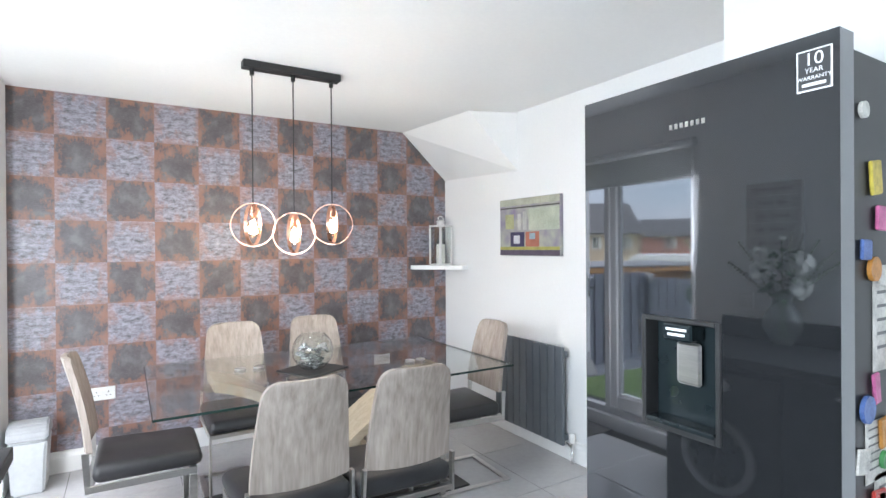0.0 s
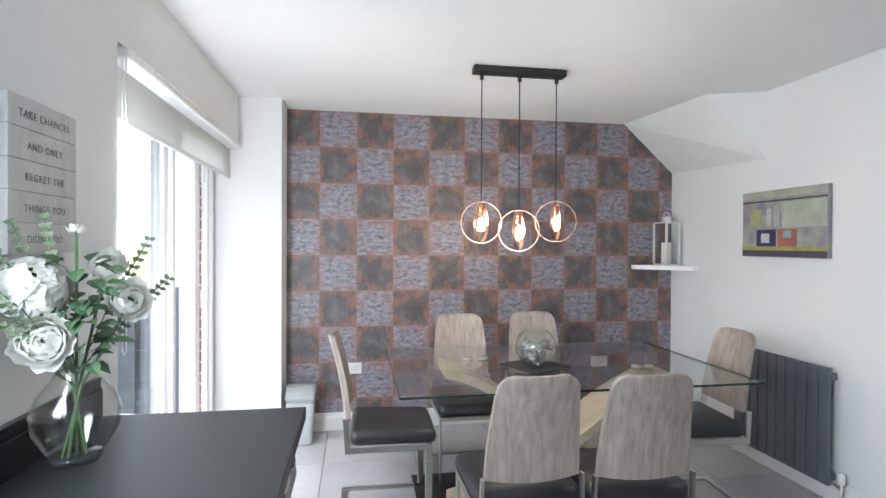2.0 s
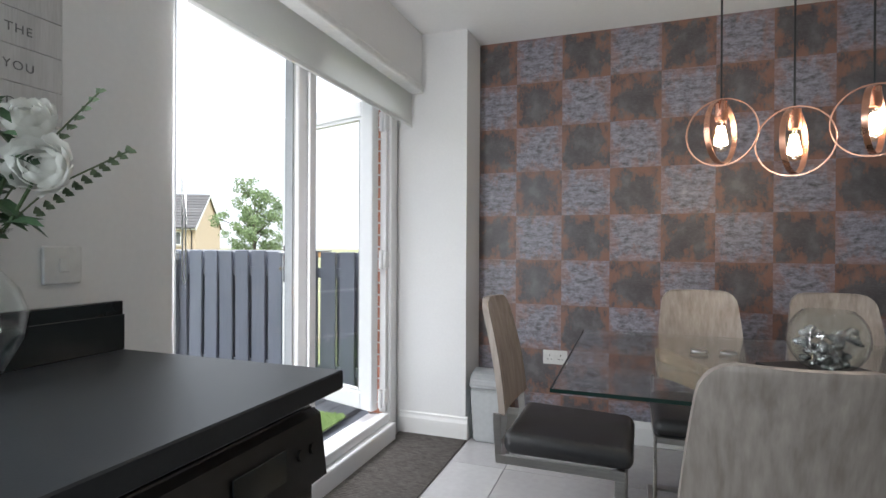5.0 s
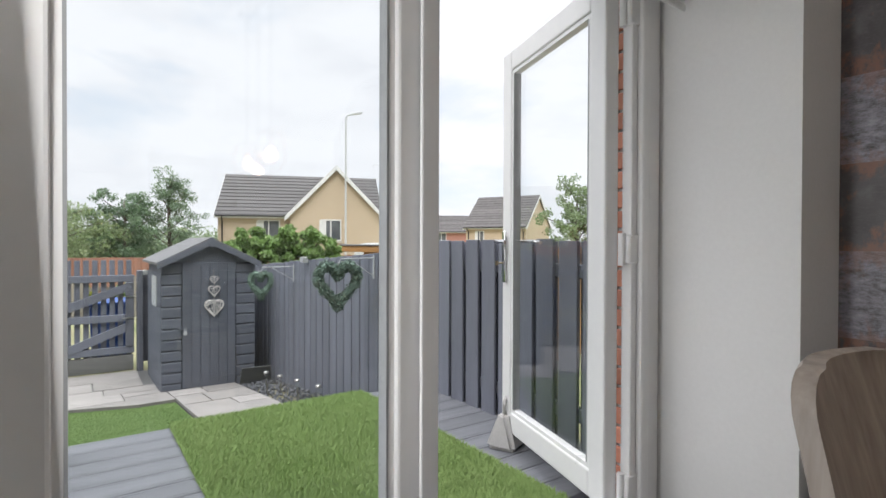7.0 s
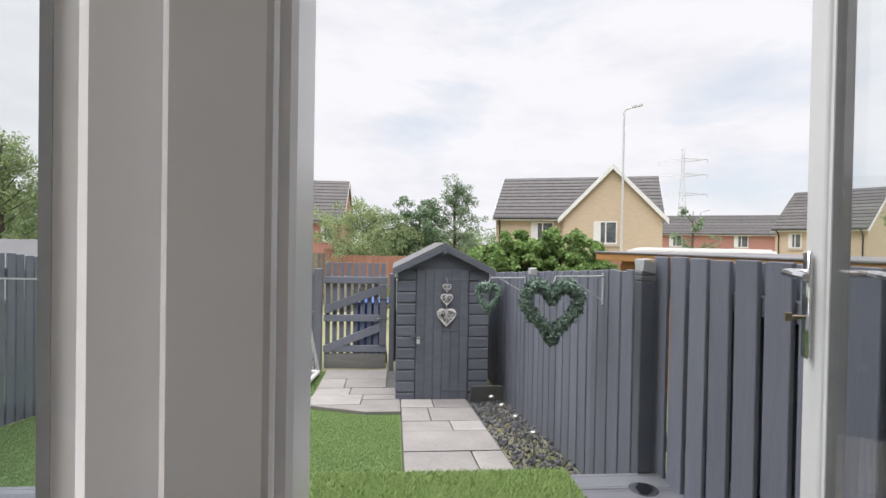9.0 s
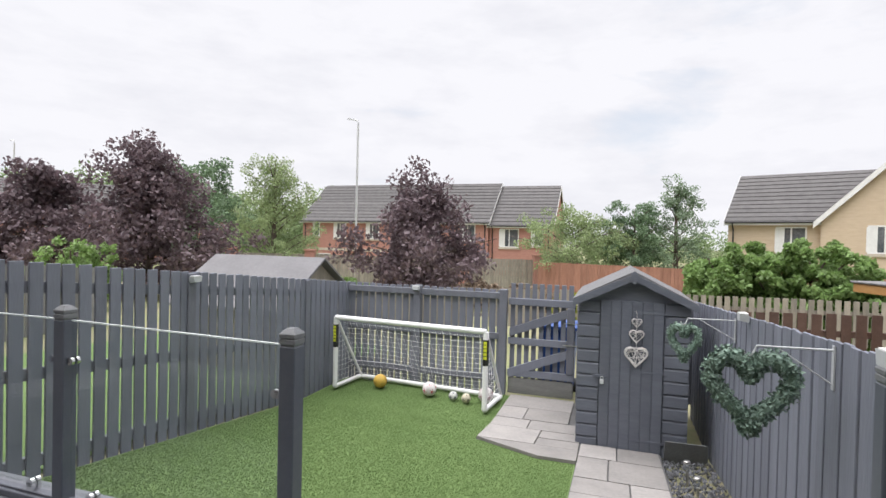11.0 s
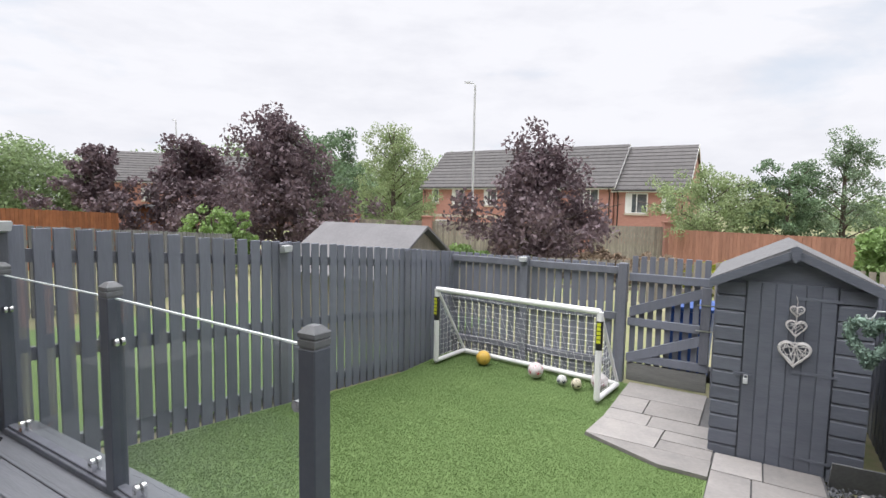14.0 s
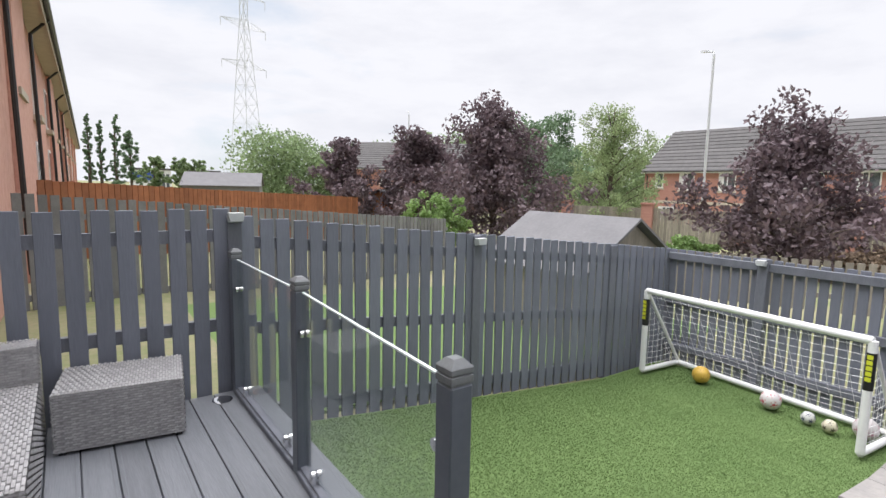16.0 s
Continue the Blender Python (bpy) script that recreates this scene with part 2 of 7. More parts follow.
def wallpaper():
    """Distressed copper and pewter check, 0.28 m wide and 0.2744 m high."""
    m = mat("copper_check_wallpaper", (0.5, 0.5, 0.5), None, 7, 0.55, 0.08)
    nt = m.node_tree
    L = nt.links.new
    p = nt.nodes["Principled BSDF"]
    geo = nt.nodes.new("ShaderNodeNewGeometry")
    sep = nt.nodes.new("ShaderNodeSeparateXYZ")
    L(geo.outputs["Position"], sep.inputs[0])

    def m2(op, a, b, c=None):
        n = nt.nodes.new("ShaderNodeMath")
        n.operation = op
        for i, v in enumerate((a, b, c)):
            if v is None:
                continue
            if isinstance(v, (int, float)):
                n.inputs[i].default_value = v
            else:
                L(v, n.inputs[i])
        return n.outputs[0]

    u = m2("DIVIDE", sep.outputs["X"], 0.28)
    v = m2("DIVIDE", m2("SUBTRACT", 2.44, sep.outputs["Z"]), 0.2744)
    iu, iv = m2("FLOOR", u, 0), m2("FLOOR", v, 0)
    fu, fv = m2("FRACT", u, 0), m2("FRACT", v, 0)
    odd = m2("FLOORED_MODULO", m2("ADD", iu, iv), 2)
    cell = nt.nodes.new("ShaderNodeCombineXYZ")
    L(m2("FLOORED_MODULO", iu, 4), cell.inputs[0])
    L(m2("FLOORED_MODULO", iv, 4), cell.inputs[1])
    inner = nt.nodes.new("ShaderNodeCombineXYZ")
    L(m2("MULTIPLY_ADD", m2("FLOORED_MODULO", iu, 4), 3.7, fu), inner.inputs[0])
    L(m2("MULTIPLY_ADD", m2("FLOORED_MODULO", iv, 4), 5.3, fv), inner.inputs[1])

    def noise_at(scale, sx, sy, detail=5, rough=0.65):
        mp = nt.nodes.new("ShaderNodeMapping")
        mp.inputs["Scale"].default_value = (sx, sy, 1)
        L(inner.outputs[0], mp.inputs[0])
        n = nt.nodes.new("ShaderNodeTexNoise")
        n.inputs["Scale"].default_value, n.inputs["Detail"].default_value, n.inputs["Roughness"].default_value = scale, detail, rough
        L(mp.outputs[0], n.inputs[0])
        return n.outputs["Fac"]

    def ramp(f, stops):
        r = nt.nodes.new("ShaderNodeValToRGB")
        el = r.color_ramp.elements
        while len(el) < len(stops):
            el.new(0.5)
        for e, (pos, c) in zip(el, stops):
            e.position, e.color = pos, (*c, 1)
        L(f, r.inputs[0])
        return r.outputs[0]

    def mixc(f, a, b):
        n = nt.nodes.new("ShaderNodeMixRGB")
        L(f, n.inputs[0])
        for i, c in ((1, a), (2, b)):
            if isinstance(c, tuple):
                n.inputs[i].default_value = (*c, 1)
            else:
                L(c, n.inputs[i])
        return n.outputs[0]

    streak = noise_at(4.5, 1.2, 2.3, 8, 0.78)
    cloudy = noise_at(2.3, 1.2, 1.0, 5, 0.6)
    flecks = noise_at(14, 1, 2.6, 4, 0.7)
    light = ramp(streak, [(0.37, (0.085, 0.080, 0.086)), (0.44, (0.165, 0.158, 0.180)), (0.54, (0.265, 0.256, 0.305)), (0.66, (0.38, 0.370, 0.43))])
    dark = ramp(cloudy, [(0.34, (0.072, 0.066, 0.069)), (0.52, (0.105, 0.097, 0.102)), (0.68, (0.160, 0.150, 0.160))])
    dark = mixc(m2("MULTIPLY", ramp(flecks, [(0.5, (0, 0, 0)), (0.68, (1, 1, 1))]), 0.3), dark, (0.19, 0.175, 0.19))
    base = mixc(odd, dark, light)
    edge = m2("MINIMUM", m2("MINIMUM", fu, m2("SUBTRACT", 1, fu)), m2("MINIMUM", fv, m2("SUBTRACT", 1, fv)))
    near = m2("MULTIPLY_ADD", edge, -0.55, 0.10)
    rust = ramp(m2("ADD", m2("MULTIPLY", noise_at(2.6, 1.5, 0.8, 7, 0.72), 1.0), near), [(0.50, (0, 0, 0)), (0.60, (1, 1, 1))])
    rust = m2("MULTIPLY", rust, m2("MULTIPLY_ADD", odd, -0.25, 0.68))
    col = mixc(rust, base, (0.29, 0.135, 0.088))
    L(col, p.inputs["Base Color"])
    L(ramp(streak, [(0.3, (0.5, 0.5, 0.5)), (0.7, (0.34, 0.34, 0.34))]), p.inputs["Roughness"])
    return m


PAPER = wallpaper()

# ---- building blocks ----


def bx(bm, x0, x1, y0, y1, z0, z1, bevel=0.0, seg=1):
    vs = [bm.verts.new((x, y, z)) for x in (x0, x1) for y in (y0, y1) for z in (z0, z1)]
    fs = [bm.faces.new([vs[i] for i in f]) for f in ((0, 1, 3, 2), (4, 6, 7, 5), (0, 4, 5, 1), (2, 3, 7, 6), (0, 2, 6, 4), (1, 5, 7, 3))]
    if bevel:
        es = list({e for f in fs for e in f.edges})
        bmesh.ops.bevel(bm, geom=es, offset=bevel, segments=seg, affect="EDGES", profile=0.5)
    return vs


def slab(bm, pts, depth):
    """A polygon given by 3D points, thickened along the vector depth."""
    d = Vector(depth)
    lo = [bm.verts.new(p) for p in pts]
    hi = [bm.verts.new(Vector(p) + d) for p in pts]
    n = len(pts)
    bm.faces.new(lo)
    bm.faces.new(hi[::-1])
    for i in range(n):
        bm.faces.new((lo[i], hi[i], hi[(i + 1) % n], lo[(i + 1) % n]))


def tube(bm, pts, r, seg=8, closed=False, r1=None, cap=True):
    """A round bar along a line of points; r to r1 from end to end."""
    pts = [Vector(p) for p in pts]
    n = len(pts)
    rings = []
    up = Vector((0.13, 0.31, 0.94)).normalized()
    for i, p in enumerate(pts):
        a = pts[(i - 1) % n] if (closed or i) else p
        b = pts[(i + 1) % n] if (closed or i < n - 1) else p
        d = (b - a).normalized()
        s = d.cross(up)
        if s.length < 1e-3:
            s = d.cross(Vector((1, 0, 0)))
        s.normalize()
        t = s.cross(d)
        rr = r if r1 is None else r + (r1 - r) * i / max(1, n - 1)
        rings.append([bm.verts.new(p + rr * (math.cos(2 * math.pi * k / seg) * s + math.sin(2 * math.pi * k / seg) * t)) for k in range(seg)])
    for i in range(n if closed else n - 1):
        a, b = rings[i], rings[(i + 1) % n]
        for k in range(seg):
            bm.faces.new((a[k], a[(k + 1) % seg], b[(k + 1) % seg], b[k]))
    if cap and not closed:
        bm.faces.new(rings[0][::-1])
        bm.faces.new(rings[-1])


def lathe(bm, prof, seg=20, at=(0, 0, 0), cap=True):
    rings = [[bm.verts.new((at[0] + r * math.cos(2 * math.pi * k / seg), at[1] + r * math.sin(2 * math.pi * k / seg), at[2] + z)) for k in range(seg)] for r, z in prof]
    for a, b in zip(rings, rings[1:]):
        for k in range(seg):
            bm.faces.new((a[k], a[(k + 1) % seg], b[(k + 1) % seg], b[k]))
    if cap:
        bm.faces.new(rings[0][::-1])
        bm.faces.new(rings[-1])


def ball(bm, c, r, u=16, v=10, squash=(1, 1, 1)):
    m = Matrix.Translation(c) @ Matrix.Diagonal((r * squash[0], r * squash[1], r * squash[2], 1))
    bmesh.ops.create_uvsphere(bm, u_segments=u, v_segments=v, radius=1, matrix=m)


def mesh(name, bm, material, smooth=False):
    me = bpy.data.meshes.new(name)
    bmesh.ops.recalc_face_normals(bm, faces=bm.faces)
    bm.to_mesh(me)
    bm.free()
    for x in material if isinstance(material, (list, tuple)) else (material,):
        me.materials.append(x)
    if smooth:
        me.shade_smooth()
        if smooth == "auto":
            me.set_sharp_from_angle(angle=radians(40))
    return me


def part(name, bm, material, parent, label="", smooth=False):
    ob = new(name, mesh(name, bm, material, smooth))
    ob.parent = parent
    return tagged(ob, label)


def put(name, bm, material, label, category, group="", kind="", m=None, smooth=False):
    ob = new(name, mesh(name, bm, material, smooth))
    if m is not None:
        ob.matrix_world = m
    return tagged(ob, label, category, group, kind)


def thing(name, m, label, category, group="", kind=""):
    ob = new(name)
    ob.empty_display_size = 0.1
    ob.matrix_world = m
    return tagged(ob, label, category, group, kind)


def share(name, me, parent, m):
    """One more piece on a shared mesh."""
    ob = new(name, me)
    ob.parent = parent
    ob.matrix_basis = m
    return ob


def B():
    return bmesh.new()


def structure(name, bm, material, label, category, smooth=False):
    return put(name, bm, material, label, category, kind="structure", smooth=smooth)

# ---- the house ----
CEILING, WX, BRICK_X = 2.44, -0.25, -0.60  # ceiling height; inner and outer face of the garden wall
DOOR_Y0, DOOR_Y1, DOOR_TOP = -2.13, -0.285, 2.12
WIN_Y0, WIN_Y1, WIN_Z0, WIN_Z1 = -4.50, -2.965, 1.07, 2.12
DECK_Z, DECK_X = 0.10, -2.36

b = B()
bx(b, -0.25, 3.4, -6.0, 0.0, -0.08, -0.006)
structure("floor", b, GROUT, "grout bed under large grey floor tiles", "floor")
b = B()
bx(b, -0.6, 3.5, -6.0, 0.25, CEILING, CEILING + 0.15)
structure("ceiling", b, CEIL, "plain white painted ceiling", "ceiling")
# feature wall, papered face and its masonry
b = B()
bx(b, 0.0, 3.2, 0.0, 0.012, 0.0, CEILING)
structure("wall_north", b, PAPER, "feature wall papered in a distressed copper and pewter check", "wall")
b = B()
bx(b, 0.0, 3.4, 0.014, 0.25, -0.6, CEILING)
structure("wall_north_core", b, WALL, "masonry behind the papered wall", "wall")
b = B()
bx(b, BRICK_X + 0.02, 0.04, DOOR_Y1 + 0.003, 0.25, -0.05, CEILING)
structure("wall_pier", b, WALL, "white plastered pier beside the garden door", "wall")
b = B()
bx(b, 3.2, 3.4, -3.09, 0.012, 0.0, CEILING)
bx(b, 2.45, 3.4, -3.24, -3.09, 0.0, CEILING)
bx(b, 2.45, 2.6, -6.0, -3.24, 0.0, CEILING)
structure("wall_east", b, WALL, "plain white wall with a return behind the fridge", "wall")
b = B()
bx(b, -0.6, 2.45, -6.0, -5.85, 0.0, CEILING)
structure("wall_south", b, WALL, "plain white kitchen end wall", "wall")
b = B()
bx(b, BRICK_X + 0.02, WX, -5.85, WIN_Y0, 0.0, CEILING)
bx(b, BRICK_X + 0.02, WX, WIN_Y0, WIN_Y1, 0.0, WIN_Z0 - 0.03)
bx(b, BRICK_X + 0.02, WX, WIN_Y0, WIN_Y1, WIN_Z1, CEILING)
bx(b, BRICK_X + 0.02, WX, WIN_Y1, DOOR_Y0, 0.0, CEILING)
bx(b, BRICK_X + 0.02, WX, DOOR_Y0, DOOR_Y1, DOOR_TOP, CEILING)
structure("wall_west", b, WALL, "white plastered wall with window and garden door", "wall")
# sloping soffit under the stairs
b = B()
slab(b, [(2.764, 0, CEILING - 0.002), (3.199, 0, 2.04), (3.199, -1.05, 2.0), (2.855, -0.912, CEILING - 0.002)], (0.02, 0, 0.02))
slab(b, [(2.855, -0.912, CEILING - 0.002), (3.199, -1.05, 2.0), (3.199, -1.05, CEILING - 0.002)], (0.01, 0.02, 0))
structure("soffit", b, WALL, "white sloping soffit under the stairs", "soffit")


def skirting(name, x0, x1, y0, y1, axis):
    b = B()
    if axis == "x":
        s = -0.016
        slab(b, [(x0, y0, 0.002), (x0, y0 + s, 0.002), (x0, y0 + s, 0.10), (x0, y0 + s * 0.6, 0.118), (x0, y0 + s * 0.5, 0.132), (x0, y0, 0.138)], (x1 - x0, 0, 0))
    else:
        s = -0.016 if x0 > 1 else 0.016
        slab(b, [(x0, y0, 0.002), (x0 + s, y0, 0.002), (x0 + s, y0, 0.10), (x0 + s * 0.6, y0, 0.118), (x0 + s * 0.5, y0, 0.132), (x0, y0, 0.138)], (0, y1 - y0, 0))
    structure(name, b, GLOSSW, "white moulded skirting board", "skirting")


skirting("baseboard_north", 0.06, 3.18, -0.001, 0, "x")
skirting("baseboard_pier", -0.38, 0.056, DOOR_Y1 - 0.001, 0, "x")
skirting("baseboard_pier_side", 0.041, 0, -0.278, -0.004, "y")
skirting("baseboard_east", 3.199, 0, -3.085, -0.02, "y")

# outer brick leaf and the row of houses
b = B()
for y0, y1, z0, z1 in ((-7.6, WIN_Y0, -0.9, 5.0), (WIN_Y0, WIN_Y1, -0.9, WIN_Z0 - 0.03), (WIN_Y0, WIN_Y1, WIN_Z1, 5.0), (WIN_Y1, DOOR_Y0, -0.9, 5.0), (DOOR_Y0, DOOR_Y1, DOOR_TOP, 5.0), (DOOR_Y0, DOOR_Y1, -0.9, -0.01), (DOOR_Y1, 2.0, -0.9, 5.0)):
    bx(b, BRICK_X - 0.0, BRICK_X + 0.018, y0, y1, z0, z1)
structure("outer_wall", b, MORTAR, "mortar face of the brick outer wall", "wall")


def window_glazing(name, m, width, height, label, lights=1):
    """A white framed window of upright lights; origin at its lower left corner outside, x along, y inwards, z up."""
    t = thing(name, m, label, "window", kind="structure")
    f, d = 0.06, 0.07
    b = B()
    bx(b, 0, width, 0, d, 0, f, 0.006)
    bx(b, 0, width, 0, d, height - f, height, 0.006)
    bx(b, 0, f, 0.002, d - 0.002, f, height - f)
    bx(b, width - f, width, 0.002, d - 0.002, f, height - f)
    for i in range(1, lights):
        x = width * i / lights
        bx(b, x - f / 2, x + f / 2, 0.002, d - 0.002, f, height - f)
    part("window_frame", b, UPVC, t)
    for i in range(lights):
        b = B()
        bx(b, width * i / lights + 0.03, width * (i + 1) / lights - 0.03, 0.03, 0.036, f - 0.01, height - f + 0.01)
        g = part("pane", b, WINGLASS, t)
        g.visible_shadow = False
    return t


window_glazing("window_1", pose(-0.53, WIN_Y1, WIN_Z0, 0, 0, -90), WIN_Y1 - WIN_Y0, WIN_Z1 - WIN_Z0, "white framed kitchen window over the sink", 2)
b = B()
bx(b, -0.46, -0.20, WIN_Y0 - 0.03, WIN_Y1 + 0.03, WIN_Z0 - 0.03, WIN_Z0, 0.012, 3)
structure("window_sill", b, GLOSSW, "white rounded window board", "sill")


def garden_door():
    """French doors: fixed outer frame, one leaf shut and one swung open to the garden."""
    y0, y1, top = -2.165, DOOR_Y1, 2.09
    t = thing("door_1", pose(-0.345, 0, 0), "white glazed french doors with one leaf standing open", "door", kind="structure")
    b = B()
    bx(b, -0.075, 0, y0, y0 + 0.062, 0.0, top, 0.006)
    bx(b, -0.060, -0.03, y0 + 0.062, y0 + 0.08, 0.165, top - 0.07)
    bx(b, -0.095, -0.062, y1 - 0.085, y1, 0.0, top, 0.008, 2)
    bx(b, -0.098, -0.040, y1 - 0.135, y1 - 0.087, 0.0, top, 0.010, 2)
    bx(b, -0.098, -0.058, y1 - 0.170, y1 - 0.137, 0.165, top - 0.07, 0.006, 2)
    bx(b, -0.097, 0.001, y0 + 0.062, y1 - 0.14, top - 0.07, DOOR_TOP, 0.006)
    bx(b, -0.10, 0.001, y0 + 0.062, y1 - 0.14, 0.0, 0.11, 0.010, 2)
    bx(b, -0.09, -0.03, y0 + 0.062, y1 - 0.172, 0.112, 0.165, 0.008, 2)
    part("frame", b, UPVC, t)
    b = B()
    bx(b, -0.262, -0.102, y0, y1, 0.04, 0.09, 0.008)
    part("threshold", b, UPVC, t)

    def leaf(name, m, lw, label, s=0.095):
        lf = new(name)
        lf.parent, lf.matrix_basis = t, m
        tagged(lf, label)
        z0, z1 = 0.178, 2.012
        b = B()
        for a, c in ((0, s), (lw - s, lw)):
            bx(b, -0.055, 0.0, a, c, z0, z1, 0.008, 2)
        bx(b, -0.054, -0.001, s, lw - s, z0, z0 + 0.10, 0.008, 2)
        bx(b, -0.054, -0.001, s, lw - s, z1 - s, z1, 0.008, 2)
        for a, c in ((s, s + 0.016), (lw - s - 0.016, lw - s)):
            bx(b, -0.048, -0.014, a, c, z0 + 0.10, z1 - s)
        bx(b, -0.048, -0.014, s + 0.016, lw - s - 0.016, z0 + 0.10, z0 + 0.116)
        bx(b, -0.048, -0.014, s + 0.016, lw - s - 0.016, z1 - s - 0.016, z1 - s)
        part("leaf_frame", b, UPVC, lf)
        b = B()
        for a, c in ((s + 0.016, s + 0.022), (lw - s - 0.022, lw - s - 0.016)):
            bx(b, -0.0492, -0.0128, a, c, z0 + 0.118, z1 - s - 0.018)
        part("gasket", b, GREYPLASTIC, lf, "grey rubber glazing gasket")
        b = B()
        bx(b, -0.040, -0.018, s + 0.004, lw - s - 0.004, z0 + 0.104, z1 - s - 0.004)
        g = part("pane", b, WINGLASS, lf)
        g.visible_shadow = False
        return lf

    leaf("fixed_leaf", pose(-0.008, y0 + 0.065, 0), 0.775, "shut leaf with full height pane", 0.070)
    b = B()
    bx(b, -0.062, 0.004, -1.322, -1.290, 0.178, 2.012, 0.008, 2)
    bx(b, 0.0045, 0.016, -1.345, -1.296, 0.178, 2.012, 0.004, 2)
    part("meeting_stile", b, UPVC, t)
    lw = 0.86
    op = leaf("open_leaf", pose(-0.10, -0.468, 0, 0, 0, 72.2), lw, "open leaf with chrome lever handle")
    b = B()
    for sx in (-0.068, 0.006):
        bx(b, sx - 0.006, sx + 0.006, lw - 0.065, lw - 0.035, 0.90, 1.15, 0.004)
        d = -1 if sx < 0 else 1
        tube(b, [(sx, lw - 0.05, 1.10), (sx + d * 0.045, lw - 0.05, 1.10), (sx + d * 0.055, lw - 0.07, 1.10), (sx + d * 0.055, lw - 0.18, 1.095)], 0.009, 8)
    part("handle", b, CHROME, op, "chrome lever handle", "auto")
    b = B()
    bx(b, -0.098, -0.072, lw - 0.053, lw - 0.047, 0.99, 1.0, 0.002)
    bx(b, -0.114, -0.097, lw - 0.052, lw - 0.048, 0.984, 1.006, 0.002)
    part("key", b, mat("dull_brass", (0.30, 0.26, 0.19), None, 10, 0.35, metal=1.0), op, "brass key in its lock")
    for z in (0.25, 1.07, 1.88):
        b = B()
        bx(b, -0.080, -0.054, -0.470, -0.412, z - 0.05, z + 0.05, 0.006)
        tube(b, [(-0.082, -0.474, z - 0.055), (-0.082, -0.474, z + 0.055)], 0.013, 10)
        part("hinge", b, UPVC, t, "white door hinge", "auto")
    return t


garden_door()

# roller blind in the door's recess
t = thing("roller_blind", pose(-0.298, DOOR_Y0 + 0.02, 1.870), "white roller blind half lowered over the garden door", "blind")
bw = DOOR_Y1 - DOOR_Y0 - 0.05
b = B()
bx(b, -0.0015, 0.0015, 0.01, bw - 0.01, 0.02, 0.22)
part("fabric", b, BLIND, t)
b = B()
bx(b, -0.005, 0.006, 0.005, bw - 0.005, -0.002, 0.022, 0.004)
part("bottom_bar", b, WHITEPLASTIC, t)
b = B()
bx(b, -0.035, 0.075, 0.0, bw, 0.20, 0.243, 0.012, 2)
part("cassette", b, WHITEPLASTIC, t)
b = B()
for dx in (0.0, 0.012):
    tube(b, [(0.05 + dx, 0.012, 0.2), (0.052 + dx, 0.010, -0.4), (0.05 + dx, 0.014, -0.82)], 0.0022, 6)
tube(b, [(0.05, 0.014, -0.82), (0.056, 0.014, -0.835), (0.062, 0.014, -0.82)], 0.0022, 6)
part("bead_chain", b, WHITEPLASTIC, t)

# ---- the ground ----
GROUND_LOW = -0.62


def ground_z(x):
    return max(GROUND_LOW, min(-0.20, -0.26 + 0.11 * (x + 2.78)))


FAR_Z = -1.1
b = B()
xs = [400, 60, 10, -0.62, -2.3, -2.8, -3.6, -4.4, -5.2, -6.05, -7.6, -9.5, -12, -30, -80, -400]
ys = [-500, -120, -40, -16, -9, -4.75, -2.3, 0.1, 3, 9, 30, 120, 400]
grid = []
for x in xs:
    row = []
    for y in ys:
        z = ground_z(x) - 0.03 if x > -8 else GROUND_LOW - 0.1 - 0.45 * min(1, (-8 - x) / 12)
        row.append(b.verts.new((x, y, z)))
    grid.append(row)
for r0, r1 in zip(grid, grid[1:]):
    for i in range(len(ys) - 1):
        b.faces.new((r0[i], r0[i + 1], r1[i + 1], r1[i]))
structure("ground", b, SOIL, "rough grass and earth reaching the horizon", "ground")

# ---- dining end ----


